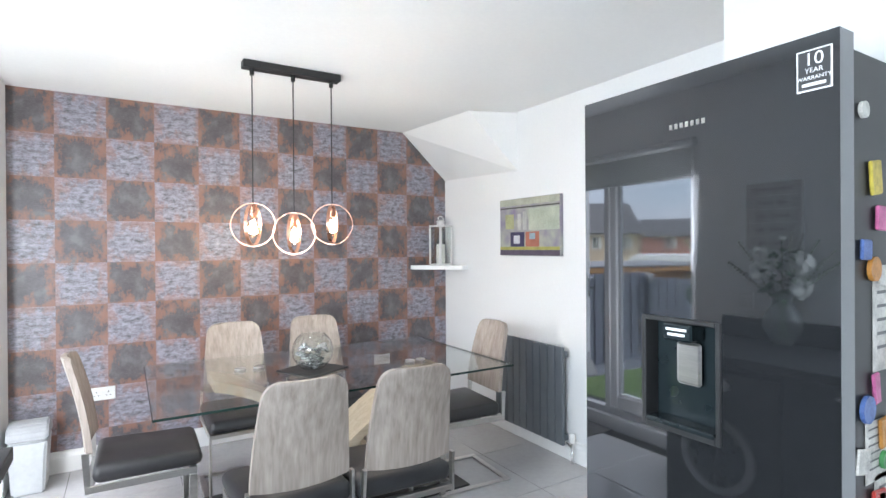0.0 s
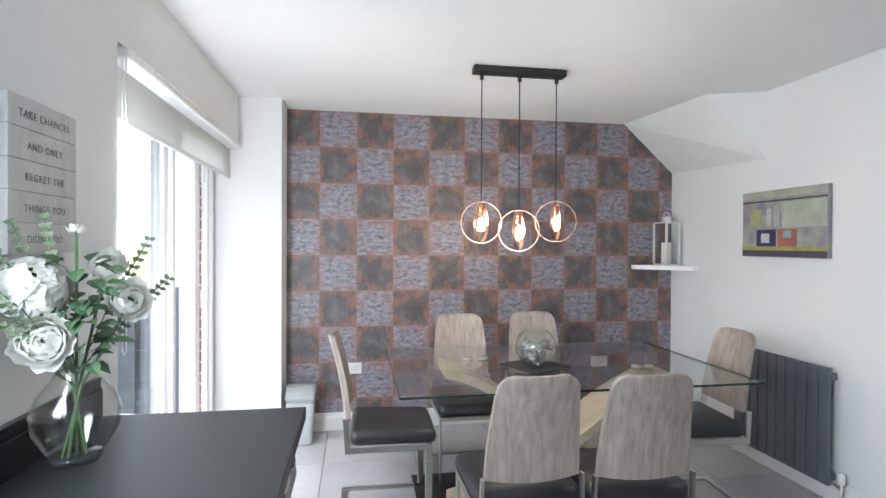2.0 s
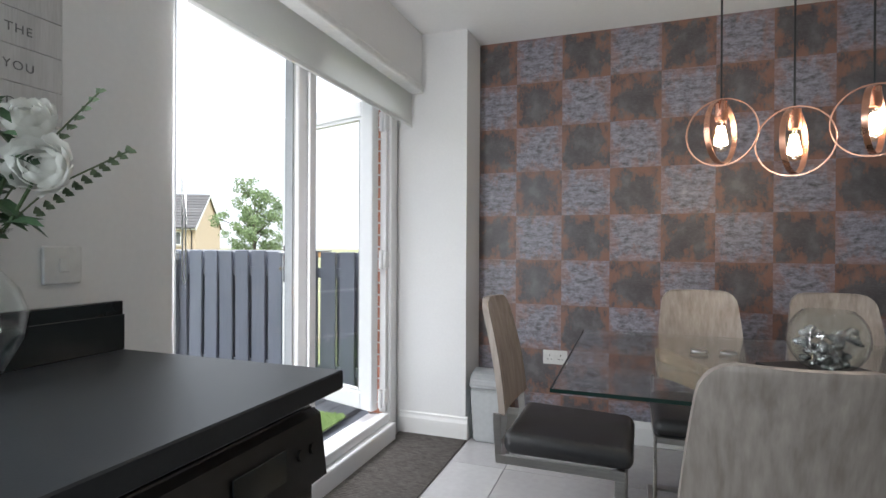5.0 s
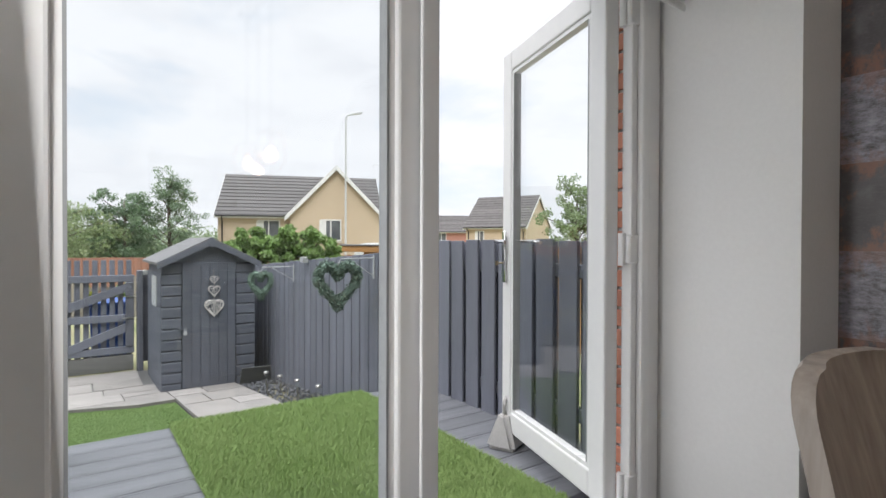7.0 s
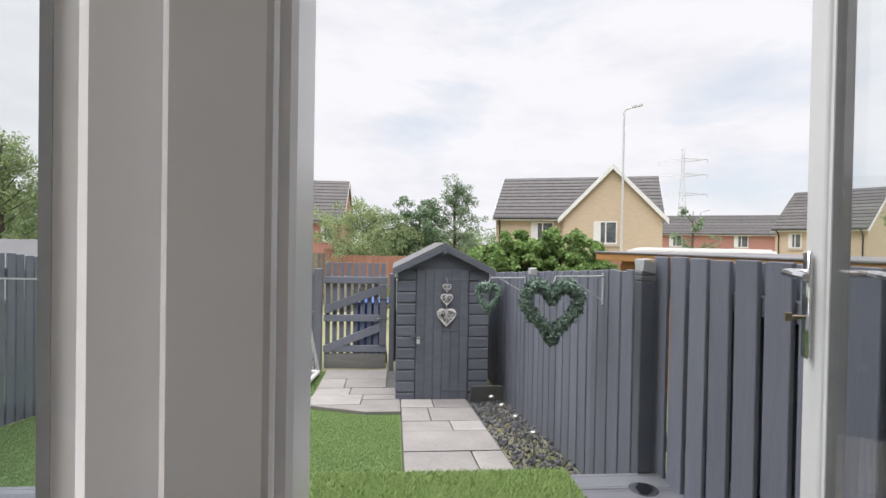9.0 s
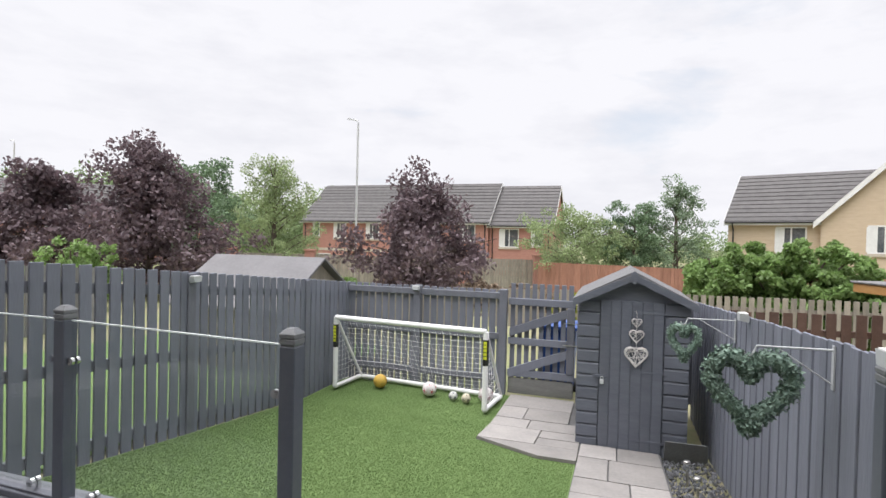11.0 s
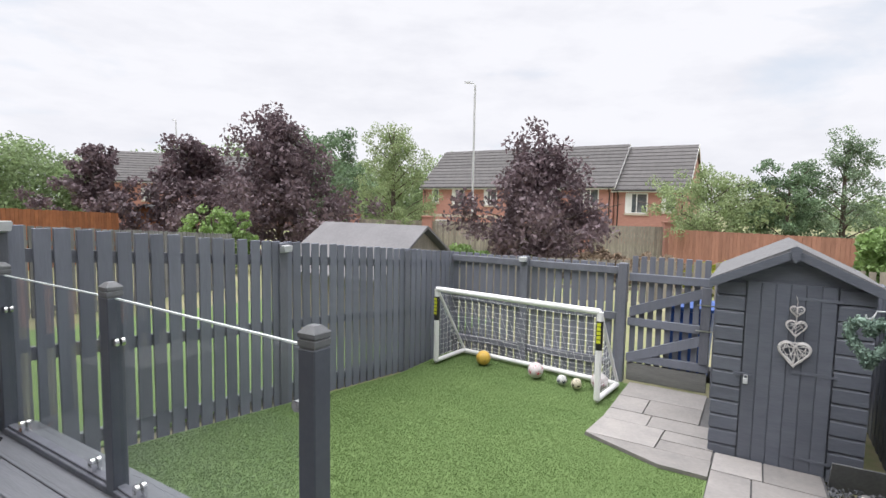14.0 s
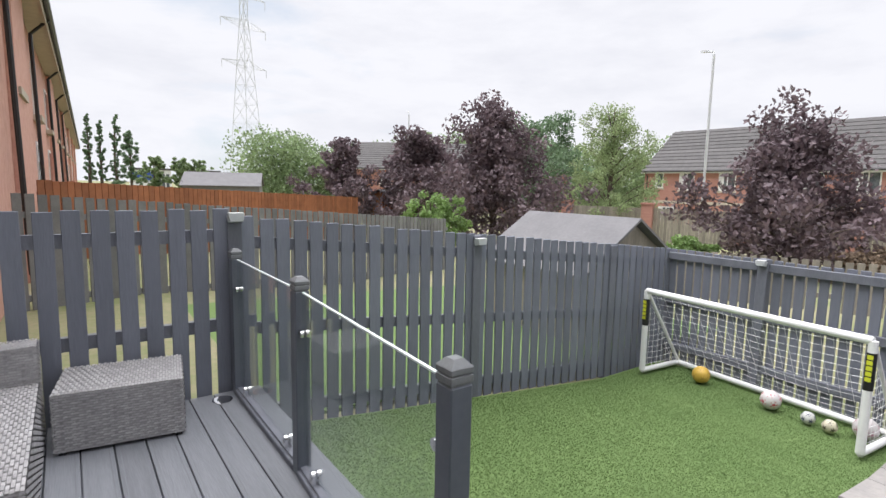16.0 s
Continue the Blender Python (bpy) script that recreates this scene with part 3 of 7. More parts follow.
def chair_at(m, group="chairs round the glass table"):
    t = thing("dining_chair", m, "grey oak and black leather cantilever dining chair on steel legs", "chair", group)
    b = B()
    n = 15
    rows = []
    for i in range(n + 1):
        f = 1 - (1 - i / n) ** 1.7
        z = 0.538 + 0.410 * f
        w = 0.190 - 0.036 * f ** 1.5 - 0.055 * (1 - math.sqrt(1 - max(0, (f - 0.86) / 0.14) ** 2))
        y = -0.208 - 0.035 * f - 0.05 * f * f
        rows.append((z, w, y))
    rings = []
    for z, w, y in rows:
        ring = []
        for k in range(7):
            u = -1 + k / 3
            ring.append(b.verts.new((w * u, y - 0.012 - 0.022 * (1 - u * u), z - (0.012 * (1 - u * u) if z < 0.54 else 0))))
        for k in range(6, -1, -1):
            u = -1 + k / 3
            ring.append(b.verts.new((w * u, y + 0.012 - 0.022 * (1 - u * u), z - (0.012 * (1 - u * u) if z < 0.54 else 0))))
        rings.append(ring)
    for a, c in zip(rings, rings[1:]):
        for k in range(14):
            b.faces.new((a[k], a[(k + 1) % 14], c[(k + 1) % 14], c[k]))
    b.faces.new(rings[0][::-1])
    b.faces.new(rings[-1])
    part("backrest", b, OAK, t, "grey oak veneered curved backrest", "auto")
    b = B()
    vs = bx(b, -0.215, 0.215, -0.20, 0.24, 0.405, 0.482, 0.032, 4)
    for v in b.verts:
        if v.co.z > 0.44:
            v.co.z += 0.016 * (1 - (v.co.x / 0.23) ** 2) - 0.02 * max(0, (v.co.y - 0.15) / 0.1)
    part("seat", b, LEATHER, t, "padded black leather seat", "auto")
    b = B()
    for s in (-1, 1):
        bx(b, s * 0.205 - 0.006, s * 0.205 + 0.006, -0.225, 0.215, 0.372, 0.404, 0.002)
        slab(b, [(s * 0.205 - 0.006, -0.225, 0.372), (s * 0.205 - 0.006, -0.205, 0.372), (s * 0.200 - 0.006, -0.210, 0.545), (s * 0.200 - 0.006, -0.238, 0.545)], (0.012, 0, 0))
    bx(b, -0.199, 0.199, 0.185, 0.215, 0.376, 0.400, 0.002)
    bx(b, -0.199, 0.199, -0.225, -0.195, 0.376, 0.400, 0.002)
    part("seat_frame", b, STEEL, t, "brushed steel seat frame")
    for s in (-1, 1):
        b = B()
        bx(b, s * 0.205 - 0.006, s * 0.205 + 0.006, 0.180, 0.215, 0.012, 0.3715, 0.002)
        part("leg", b, STEEL, t)
        b = B()
        bx(b, s * 0.205 - 0.017, s * 0.205 + 0.017, -0.26, 0.215, 0.0, 0.012, 0.002)
        part("runner", b, STEEL, t)
    b = B()
    bx(b, -0.187, 0.187, -0.26, -0.226, 0.0, 0.012, 0.002)
    part("crossbar", b, STEEL, t)
    return t


chair = chair_at(pose(1.225, -1.945, 0, 0, 0, 1))
for x, y, a in ((1.675, -1.985, -2), (1.26, -0.81, 180), (1.79, -0.77, 178), (0.735, -1.215, -91), (2.42, -1.38, 86)):
    copy_thing(chair, pose(x, y, 0, 0, 0, a))

# table
t = thing("dining_table", pose(1.655, -1.215, 0), "clear glass dining table on crossed pale oak slabs", "table")
b = B()
bx(b, -0.905, 0.905, -0.565, 0.565, 0.742, 0.753, 0.003)
top = part("tabletop", b, TINTGLASS, t, "clear glass top")
top.visible_shadow = False
b = B()
for x0, x1, y0, y1 in ((-0.906, 0.906, -0.5675, -0.5655), (-0.9075, -0.9055, -0.565, 0.565), (0.9055, 0.9075, -0.565, 0.565)):
    bx(b, x0, x1, y0, y1, 0.742, 0.753)
part("polished_edge", b, GLASSEDGE, t, "dark green polished glass edge")
for k, (y0, y1, s) in enumerate(((-0.31, -0.015, 1), (0.015, 0.31, -1))):
    b = B()
    mid = []
    for i in range(19):
        f = i / 18
        w = f * f * (3 - 2 * f)
        mid.append((-0.60 + 1.20 * f, 0.040 + 0.667 * (0.62 * w + 0.38 * f)))
    prof = [(x, z - 0.028) for x, z in mid] + [(x, z + 0.028) for x, z in mid[::-1]]
    slab(b, [(s * x, y0, z) for x, z in prof], (0, y1 - y0, 0))
    part("support", b, PALEOAK, t, "pale oak sloping slab")
b = B()
bx(b, -0.76, 0.76, -0.33, 0.33, 0.0, 0.012, 0.004)
part("base_plate", b, BLACKMETAL, t, "dark metal base plate")
for x, y in ((-0.45, 0.16), (0.45, -0.16), (-0.35, 0.16), (0.52, -0.16)):
    b = B()
    lathe(b, [(0.034, 0.7355), (0.034, 0.7415)], 20, (x, y, 0))
    lathe(b, [(0.030, 0.7535), (0.027, 0.760)], 20, (x, y, 0))
    part("fixing_disc", b, STEEL, t, "steel fixing disc", "auto")

# bowl of ornaments on a slate tray
b = B()
bx(b, -0.14, 0.14, -0.14, 0.14, 0, 0.008, 0.002)
put("slate_tray", b, BLACKMETAL, "square dark slate tray on the glass table", "tray", m=pose(1.545, -1.29, 0.754, 0, 0, 28))
t = thing("glass_bowl", pose(1.545, -1.29, 0.763), "round glass bowl filled with silver ornaments", "bowl")
b = B()
R = 0.112
pr = [(0.05, 0.0)] + [(R * math.sin(a), 0.10 - R * math.cos(a)) for a in [0.5 + i * 0.22 for i in range(10)]]
lathe(b, pr + [(r - 0.003, z) for r, z in pr[::-1]], 28, cap=False)
part("bowl", b, CLEAR, t, "clear glass sphere", True).visible_shadow = False
rnd = random.Random(4)
SILVER = mat("silver_foil", (0.62, 0.61, 0.60), (0.10, 0.10, 0.105), 30, 0.25, 0.4, metal=0.9, island=0.5)
b = B()
for i in range(60):
    a, r, z = rnd.uniform(0, 6.3), 0.085 * math.sqrt(rnd.random()), rnd.uniform(0.015, 0.12)
    k = math.sqrt(max(0.05, 1 - ((z - 0.10) / 0.108) ** 2))
    s = rnd.uniform(0.010, 0.022)
    bmesh.ops.create_icosphere(b, subdivisions=1, radius=s, matrix=Matrix.Translation((r * k * math.cos(a), r * k * math.sin(a), z)) @ Matrix.Diagonal((1, rnd.uniform(0.5, 1.2), rnd.uniform(0.5, 1.2), 1)))
part("ornaments", b, SILVER, t, "silver and black decorative pieces")

# pendant light
AMBER = glass("bulb_glass", (1.0, 0.93, 0.82))
FILAMENT = glow("warm_filament", (1.0, 0.80, 0.56), 45.0)
t = thing("pendant_light", pose(1.478, -1.18, CEILING), "black ceiling bar with three hanging copper ring lamps", "pendant light")
b = B()
bx(b, -0.272, 0.272, -0.035, 0.035, -0.042, -0.001, 0.004)
part("ceiling_bar", b, BLACKMETAL, t)
for x, z in ((-0.222, -0.885), (0.0, -0.930), (0.222, -0.875)):
    b = B()
    tube(b, [(x, 0, -0.04), (x, 0, z + 0.118)], 0.0035, 6)
    lathe(b, [(0.012, -0.075), (0.012, -0.042)], 10, (x, 0, 0))
    part("cord", b, BLACKMETAL, t, "black fabric cord")
    ring = B()
    for rot, r, wd in ((-0.42, 0.119, 0.0045), (1.02, 0.111, 0.009)):
        m = Matrix.Translation((x, 0, z)) @ Matrix.Rotation(rot, 4, "Z")
        n = 40
        vs = []
        for k in range(n):
            a = 2 * math.pi * k / n
            vs.append([ring.verts.new(m @ Vector((rr * math.cos(a), yy, rr * math.sin(a)))) for rr, yy in ((r, -wd), (r, wd), (r - 0.004, wd), (r - 0.004, -wd))])
        for k in range(n):
            p, q = vs[k], vs[(k + 1) % n]
            for j in range(4):
                ring.faces.new((p[j], p[(j + 1) % 4], q[(j + 1) % 4], q[j]))
    lamp = part("ring_lamp", ring, COPPER, t, "crossed copper rings", "auto")
    b = B()
    lathe(b, [(0.010, 0.112), (0.020, 0.108), (0.021, 0.050), (0.018, 0.040)], 16, (x, 0, z))
    part("lamp_holder", b, COPPER, lamp, "copper lamp holder", "auto")
    b = B()
    lathe(b, [(0.014, 0.040), (0.017, 0.028), (0.030, 0.002), (0.036, -0.022), (0.034, -0.042), (0.022, -0.062), (0.002, -0.070)], 18, (x, 0, z))
    g = part("bulb", b, AMBER, lamp, "clear filament bulb", True)
    g.visible_shadow = False
    b = B()
    for k in range(4):
        a = k * math.pi / 2
        tube(b, [(x + 0.006 * math.cos(a), 0.006 * math.sin(a), z + 0.02), (x + 0.017 * math.cos(a), 0.017 * math.sin(a), z - 0.044)], 0.0055, 6)
    part("filament", b, FILAMENT, lamp, "glowing warm filament")
    bulb_light = new("bulb_light", bpy.data.lights.new("bulb_light", "POINT"))
    bulb_light.data.energy, bulb_light.data.shadow_soft_size, bulb_light.data.color = 0.7, 0.03, (1.0, 0.93, 0.86)
    bulb_light.location = (1.478 + x, -1.18, CEILING + z - 0.02)

# radiator
t = thing("radiator", pose(3.2, -1.60, 0.11), "anthracite flat panel wall radiator", "radiator")
for i in range(10):
    b = B()
    bx(b, -0.085, -0.06, i * 0.0735 + 0.002, i * 0.0735 + 0.069, 0.0, 0.65, 0.006, 2)
    part("panel", b, RADIATOR, t)
b = B()
bx(b, -0.06, -0.03, 0.0, 0.735, 0.03, 0.07, 0.004)
part("header", b, RADIATOR, t)
b = B()
bx(b, -0.06, -0.03, 0.0, 0.735, 0.58, 0.62, 0.004)
part("header", b, RADIATOR, t)
for y in (0.1, 0.6):
    b = B()
    bx(b, -0.03, -0.001, y, y + 0.03, 0.2, 0.6)
    part("wall_bracket", b, RADIATOR, t)
b = B()
lathe(b, [(0.017, 0), (0.02, 0.01), (0.02, 0.05), (0.016, 0.06)], 14, (-0.045, -0.045, 0.03))
part("thermostat_valve", b, WHITEPLASTIC, t, "white thermostatic valve head", "auto")
b = B()
tube(b, [(-0.045, -0.045, -0.108), (-0.045, -0.045, 0.03)], 0.009, 10)
tube(b, [(-0.045, -0.045, 0.0), (-0.045, 0.0, 0.02)], 0.011, 10)
part("valve_pipe", b, CHROME, t, "chrome valve and pipe", "auto")

# bin, sockets, mat
t = thing("swing_bin", pose(0.168, -0.19, 0, 0, 0, 0), "pale grey plastic swing top bin in the corner", "bin")
b = B()
slab(b, [(-0.078, -0.10, 0.0), (0.078, -0.10, 0.0), (0.078, 0.10, 0.0), (-0.078, 0.10, 0.0)], (0, 0, 0.315))
for v in b.verts:
    if v.co.z > 0.2:
        v.co.x *= 1.22
        v.co.y *= 1.15
bmesh.ops.bevel(b, geom=list(b.edges), offset=0.012, segments=2, affect="EDGES")
part("body", b, BINPLASTIC, t, "", "auto")
b = B()
slab(b, [(-0.10, -0.12, 0.317)] + [(-0.10, 0.12 * -math.cos(a), 0.317 + 0.10 * math.sin(a)) for a in [0.15 + i * 0.4 for i in range(8)]] + [(-0.10, 0.12, 0.317)], (0.20, 0, 0))
bmesh.ops.bevel(b, geom=list(b.edges), offset=0.010, segments=2, affect="EDGES")
part("swing_lid", b, GREYPLASTIC, t, "rounded grey lid")


def socket(m, label, switches=True):
    t = thing("socket", m, label, "socket")
    b = B()
    bx(b, -0.073, 0.073, -0.010, -0.0005, -0.043, 0.043, 0.004, 2)
    part("plate", b, WHITEPLASTIC, t)
    for x in (-0.033, 0.033):
        b = B()
        for dx, dz, w, h in ((0, 0.012, 0.005, 0.009), (-0.011, -0.012, 0.008, 0.004), (0.011, -0.012, 0.008, 0.004)):
            bx(b, x + dx - w / 2, x + dx + w / 2, -0.0112, -0.0102, dz - h / 2, dz + h / 2)
        part("pin_holes", b, BLACKMETAL, t)
        b = B()
        bx(b, x * 0.35 - 0.005, x * 0.35 + 0.005, -0.015, -0.0102, 0.018, 0.036, 0.001)
        part("rocker", b, WHITEPLASTIC, t)
    return t


socket(pose(0.527, 0, 0.474), "white double plug socket on the papered wall")
socket(pose(2.55, 0, 0.466), "white double plug socket on the papered wall")
t = thing("light_switch", pose(WX, -2.435, 1.10, 0, 0, 90), "white light switch on the plastered wall", "switch")
b = B()
bx(b, -0.043, 0.043, -0.010, -0.0005, -0.043, 0.043, 0.004, 2)
part("plate", b, WHITEPLASTIC, t)
b = B()
bx(b, -0.011, 0.011, -0.016, -0.0102, -0.016, 0.016, 0.002)
part("rocker", b, WHITEPLASTIC, t)
b = B()
bx(b, -0.38, 0.055, -1.35, -0.30, 0.0, 0.009, 0.003)
t = thing("door_mat", pose(0, 0, 0), "grey ribbed door mat inside the garden door", "mat")
part("backing", b, MATGREY, t)
b = B()
for i in range(70):
    y = -1.335 + i * 0.0147
    bx(b, -0.37, 0.045, y, y + 0.008, 0.0092, 0.0115)
tagged(part("ribs", b, MATGREY, t), kind="stuff")

# corner shelf with lantern
b = B()
slab(b, [(2.835, -0.001, 1.232), (3.199, -0.001, 1.232), (3.199, -0.375, 1.232), (3.14, -0.375, 1.232), (2.835, -0.06, 1.232)], (0, 0, 0.034))
put("corner_shelf", b, GLOSSW, "white floating corner shelf", "shelf")
t = thing("lantern", pose(3.075, -0.125, 1.2665, 0, 0, 12) @ Matrix.Diagonal((1.1, 1.1, 1.14, 1)), "glass lantern with a white candle on the shelf", "lantern")
b = B()
bx(b, -0.065, 0.065, -0.065, 0.065, 0, 0.012, 0.003)
for x in (-1, 1):
    for y in (-1, 1):
        bx(b, x * 0.061 - 0.006, x * 0.061 + 0.006, y * 0.061 - 0.006, y * 0.061 + 0.006, 0.012, 0.30)
bx(b, -0.067, 0.067, -0.067, 0.067, 0.30, 0.312, 0.003)
lathe(b, [(0.035, 0.312), (0.03, 0.335), (0.036, 0.34), (0.036, 0.345), (0.012, 0.355)], 18)
tube(b, [(0.03 * math.cos(a), 0, 0.352 + 0.03 * math.sin(a)) for a in [i * math.pi / 8 for i in range(9)]], 0.003, 6)
part("frame", b, mat("satin_nickel", (0.86, 0.85, 0.84), None, 6, 0.3, metal=0.5), t, "polished metal frame", "auto")
for k in range(4):
    b = B()
    m = Matrix.Rotation(k * math.pi / 2, 4, "Z")
    slab(b, [m @ Vector(p) for p in ((-0.056, -0.062, 0.013), (0.056, -0.062, 0.013), (0.056, -0.062, 0.299), (-0.056, -0.062, 0.299))], m @ Vector((0, 0.002, 0)))
    part("pane", b, CLEAR, t).visible_shadow = False
b = B()
lathe(b, [(0.036, 0.013), (0.036, 0.16), (0.030, 0.165), (0.006, 0.162)], 20)
part("candle", b, mat("ivory_wax", (0.78, 0.76, 0.70), None, 8, 0.5), t, "white pillar candle", "auto")

# canvas picture
PRINT = mat("faded_street_print", (0.20, 0.17, 0.27), (0.42, 0.44, 0.33), 2.6, 0.6, 0.05, fine=4, spread=(0.3, 0.62))
t = thing("canvas_picture", pose(3.199, -0.872, 1.36, 0, 0, -90), "canvas print of a container under a washed out sky", "picture")
b = B()
bx(b, 0.0, 0.66, -0.03, 0.0, 0.0, 0.425, 0.003)
part("canvas", b, PRINT, t)
for nm, rgb, rects in (("sky_band", (0.45, 0.46, 0.37), ((0.003, 0.657, 0.375, 0.422),)), ("road_band", (0.10, 0.08, 0.12), ((0.003, 0.657, 0.003, 0.042),)), ("ground_band", (0.40, 0.38, 0.10), ((0.003, 0.657, 0.043, 0.066),)), ("container", (0.045, 0.04, 0.10), ((0.13, 0.29, 0.067, 0.175),)), ("orange_container", (0.42, 0.15, 0.10), ((0.305, 0.45, 0.067, 0.175),)), ("wire_line", (0.07, 0.065, 0.06), ((0.003, 0.657, 0.352, 0.362),)), ("pale_block", (0.55, 0.55, 0.52), ((0.215, 0.25, 0.19, 0.31),)), ("pale_block", (0.50, 0.50, 0.48), ((0.275, 0.315, 0.19, 0.325),)), ("paint_blot", (0.62, 0.62, 0.66), ((0.17, 0.24, 0.09, 0.15),)), ("paint_blot", (0.30, 0.42, 0.50), ((0.35, 0.41, 0.12, 0.165),)), ("pale_patch", (0.48, 0.52, 0.42), ((0.34, 0.655, 0.185, 0.345),)), ("yellow_patch", (0.42, 0.42, 0.22), ((0.07, 0.17, 0.20, 0.31),))):
    b = B()
    for i, (x0, x1, z0, z1) in enumerate(rects):
        bx(b, x0, x1, -0.0335 if "blot" in nm else -0.0322, -0.0304, z0, z1)
    part(nm, b, mat("print_" + nm, rgb, tuple(c * 0.7 for c in rgb), 14, 0.6), t)

# ---- kitchen side ----
b = B()
bx(b, WX + 0.004, 0.395, -5.84, -2.297, 0.848, 0.888, 0.003)
wt_ = thing("worktop", pose(0, 0, 0), "black matt laminate worktop with a square edge", "worktop")
part("top", b, BLACKTOP, wt_)
b = B()
bx(b, WX + 0.006, 0.393, -2.2968, -2.2945, 0.850, 0.886)
part("edge_strip", b, BLACKTOP, wt_)
b = B()
bx(b, WX + 0.002, WX + 0.022, -5.84, -2.297, 0.8885, 1.008, 0.002)
up_ = thing("upstand", pose(0, 0, 0), "glossy black worktop upstand along the wall", "upstand")
part("backing", b, BLACKGLOSS, up_)
b = B()
bx(b, WX + 0.0225, WX + 0.027, -5.84, -2.297, 0.8885, 0.975, 0.001)
part("facing", b, BLACKGLOSS, up_)

t = thing("washing_machine", pose(0.0, -2.612, 0), "dark graphite washing machine under the worktop", "washing machine")
WM = mat("graphite_appliance", (0.045, 0.043, 0.042), (0.055, 0.053, 0.051), 4, 0.22, metal=0.4)
b = B()
bx(b, -0.22, 0.335, -0.298, 0.298, 0.02, 0.815, 0.008, 2)
part("body", b, WM, t)
b = B()
slab(b, [(0.336, -0.297, 0.675), (0.368, -0.297, 0.675), (0.352, -0.297, 0.80), (0.336, -0.297, 0.81)], (0, 0.594, 0))
part("control_panel", b, WM, t, "sloping graphite control panel")
b = B()
bx(b, 0.3605, 0.3635, 0.03, 0.17, 0.71, 0.77, 0.001)
part("display", b, BLACKGLOSS, t)
for y in (-0.05, 0.215, 0.255):
    b = B()
    tube(b, [(0.355, y, 0.74), (0.378 if y < 0 else 0.366, y, 0.742)], 0.03 if y < 0 else 0.011, 20)
    part("knob", b, STEEL if y < 0 else WM, t, "", "auto")
b = B()
tube(b, [(0.338, 0, 0.38), (0.36, 0, 0.38)], 0.19, 32)
part("door_ring", b, CHROME, t, "round chrome door ring", "auto")
b = B()
tube(b, [(0.36, 0, 0.38), (0.366, 0, 0.38)], 0.15, 32)
part("door_glass", b, BLACKGLOSS, t, "dark round door glass", "auto")
CAB = mat("black_gloss_cabinet", (0.012, 0.013, 0.015), None, 4, 0.2)
cab = thing("base_cabinet", pose(0, -3.222, 0), "dark gloss kitchen base cabinet with steel handle", "cabinet", "kitchen base cabinets")
b = B()
bx(b, -0.24, 0.335, -0.298, 0.298, 0.10, 0.846)
bx(b, -0.24, 0.29, -0.298, 0.298, 0.0, 0.098)
part("body", b, CAB, cab)
b = B()
bx(b, 0.337, 0.356, -0.296, 0.296, 0.11, 0.842, 0.002)
dr = part("door", b, CAB, cab)
b = B()
tube(b, [(0.356, -0.08, 0.79), (0.385, -0.08, 0.79), (0.385, 0.08, 0.79), (0.356, 0.08, 0.79)], 0.005, 8)
part("handle", b, STEEL, dr, "steel bar handle")
for i in range(1, 4):
    copy_thing(cab, pose(0, -3.222 - 0.602 * i, 0))

t = thing("kitchen_tap", pose(-0.165, -3.30, 0.888), "matt black curved kitchen tap", "tap")
b = B()
lathe(b, [(0.026, 0.001), (0.026, 0.012), (0.018, 0.02), (0.018, 0.06)], 18)
part("base", b, BLACKMETAL, t, "", "auto")
b = B()
tube(b, [(0, 0, 0.05), (0, 0, 0.22)] + [(0, 0.075 - 0.075 * math.cos(a), 0.22 + 0.075 * math.sin(a)) for a in [i * math.pi / 10 for i in range(1, 10)]] + [(0.0, 0.152, 0.20), (0.0, 0.154, 0.165)], 0.0135, 12)
part("spout", b, BLACKMETAL, t, "", "auto")
b = B()
tube(b, [(0.018, 0, 0.045), (0.075, 0, 0.075)], 0.007, 10)
part("lever", b, BLACKMETAL, t, "", "auto")

# window blind over the sink
t = thing("window_blind", pose(-0.30, WIN_Y0 + 0.02, 1.80), "white roller blind part lowered over the sink window", "blind")
b = B()
bx(b, -0.0015, 0.0015, 0.01, WIN_Y1 - WIN_Y0 - 0.05, 0.02, 0.28)
part("fabric", b, BLIND, t)
b = B()
bx(b, -0.006, 0.006, 0.008, WIN_Y1 - WIN_Y0 - 0.048, -0.004, 0.02, 0.004)
part("bottom_bar", b, WHITEPLASTIC, t)
b = B()
bx(b, -0.03, 0.04, 0.0, WIN_Y1 - WIN_Y0 - 0.04, 0.27, 0.317, 0.012, 2)
part("cassette", b, WHITEPLASTIC, t)


def lettering(text, size, m, material, parent, name="lettering", align="CENTER", spacing=1.0):
    cu = bpy.data.curves.new("lettering", "FONT")
    cu.body, cu.size, cu.align_x, cu.extrude, cu.space_character = text, size, align, 0.0003, spacing
    tmp = bpy.data.objects.new("lettering_source", cu)
    scene.collection.objects.link(tmp)
    bpy.context.view_layer.update()
    me = bpy.data.meshes.new_from_object(tmp)
    bpy.data.objects.remove(tmp)
    me.materials.append(material)
    ob = new(name, me)
    ob.parent, ob.matrix_basis = parent, m
    return ob


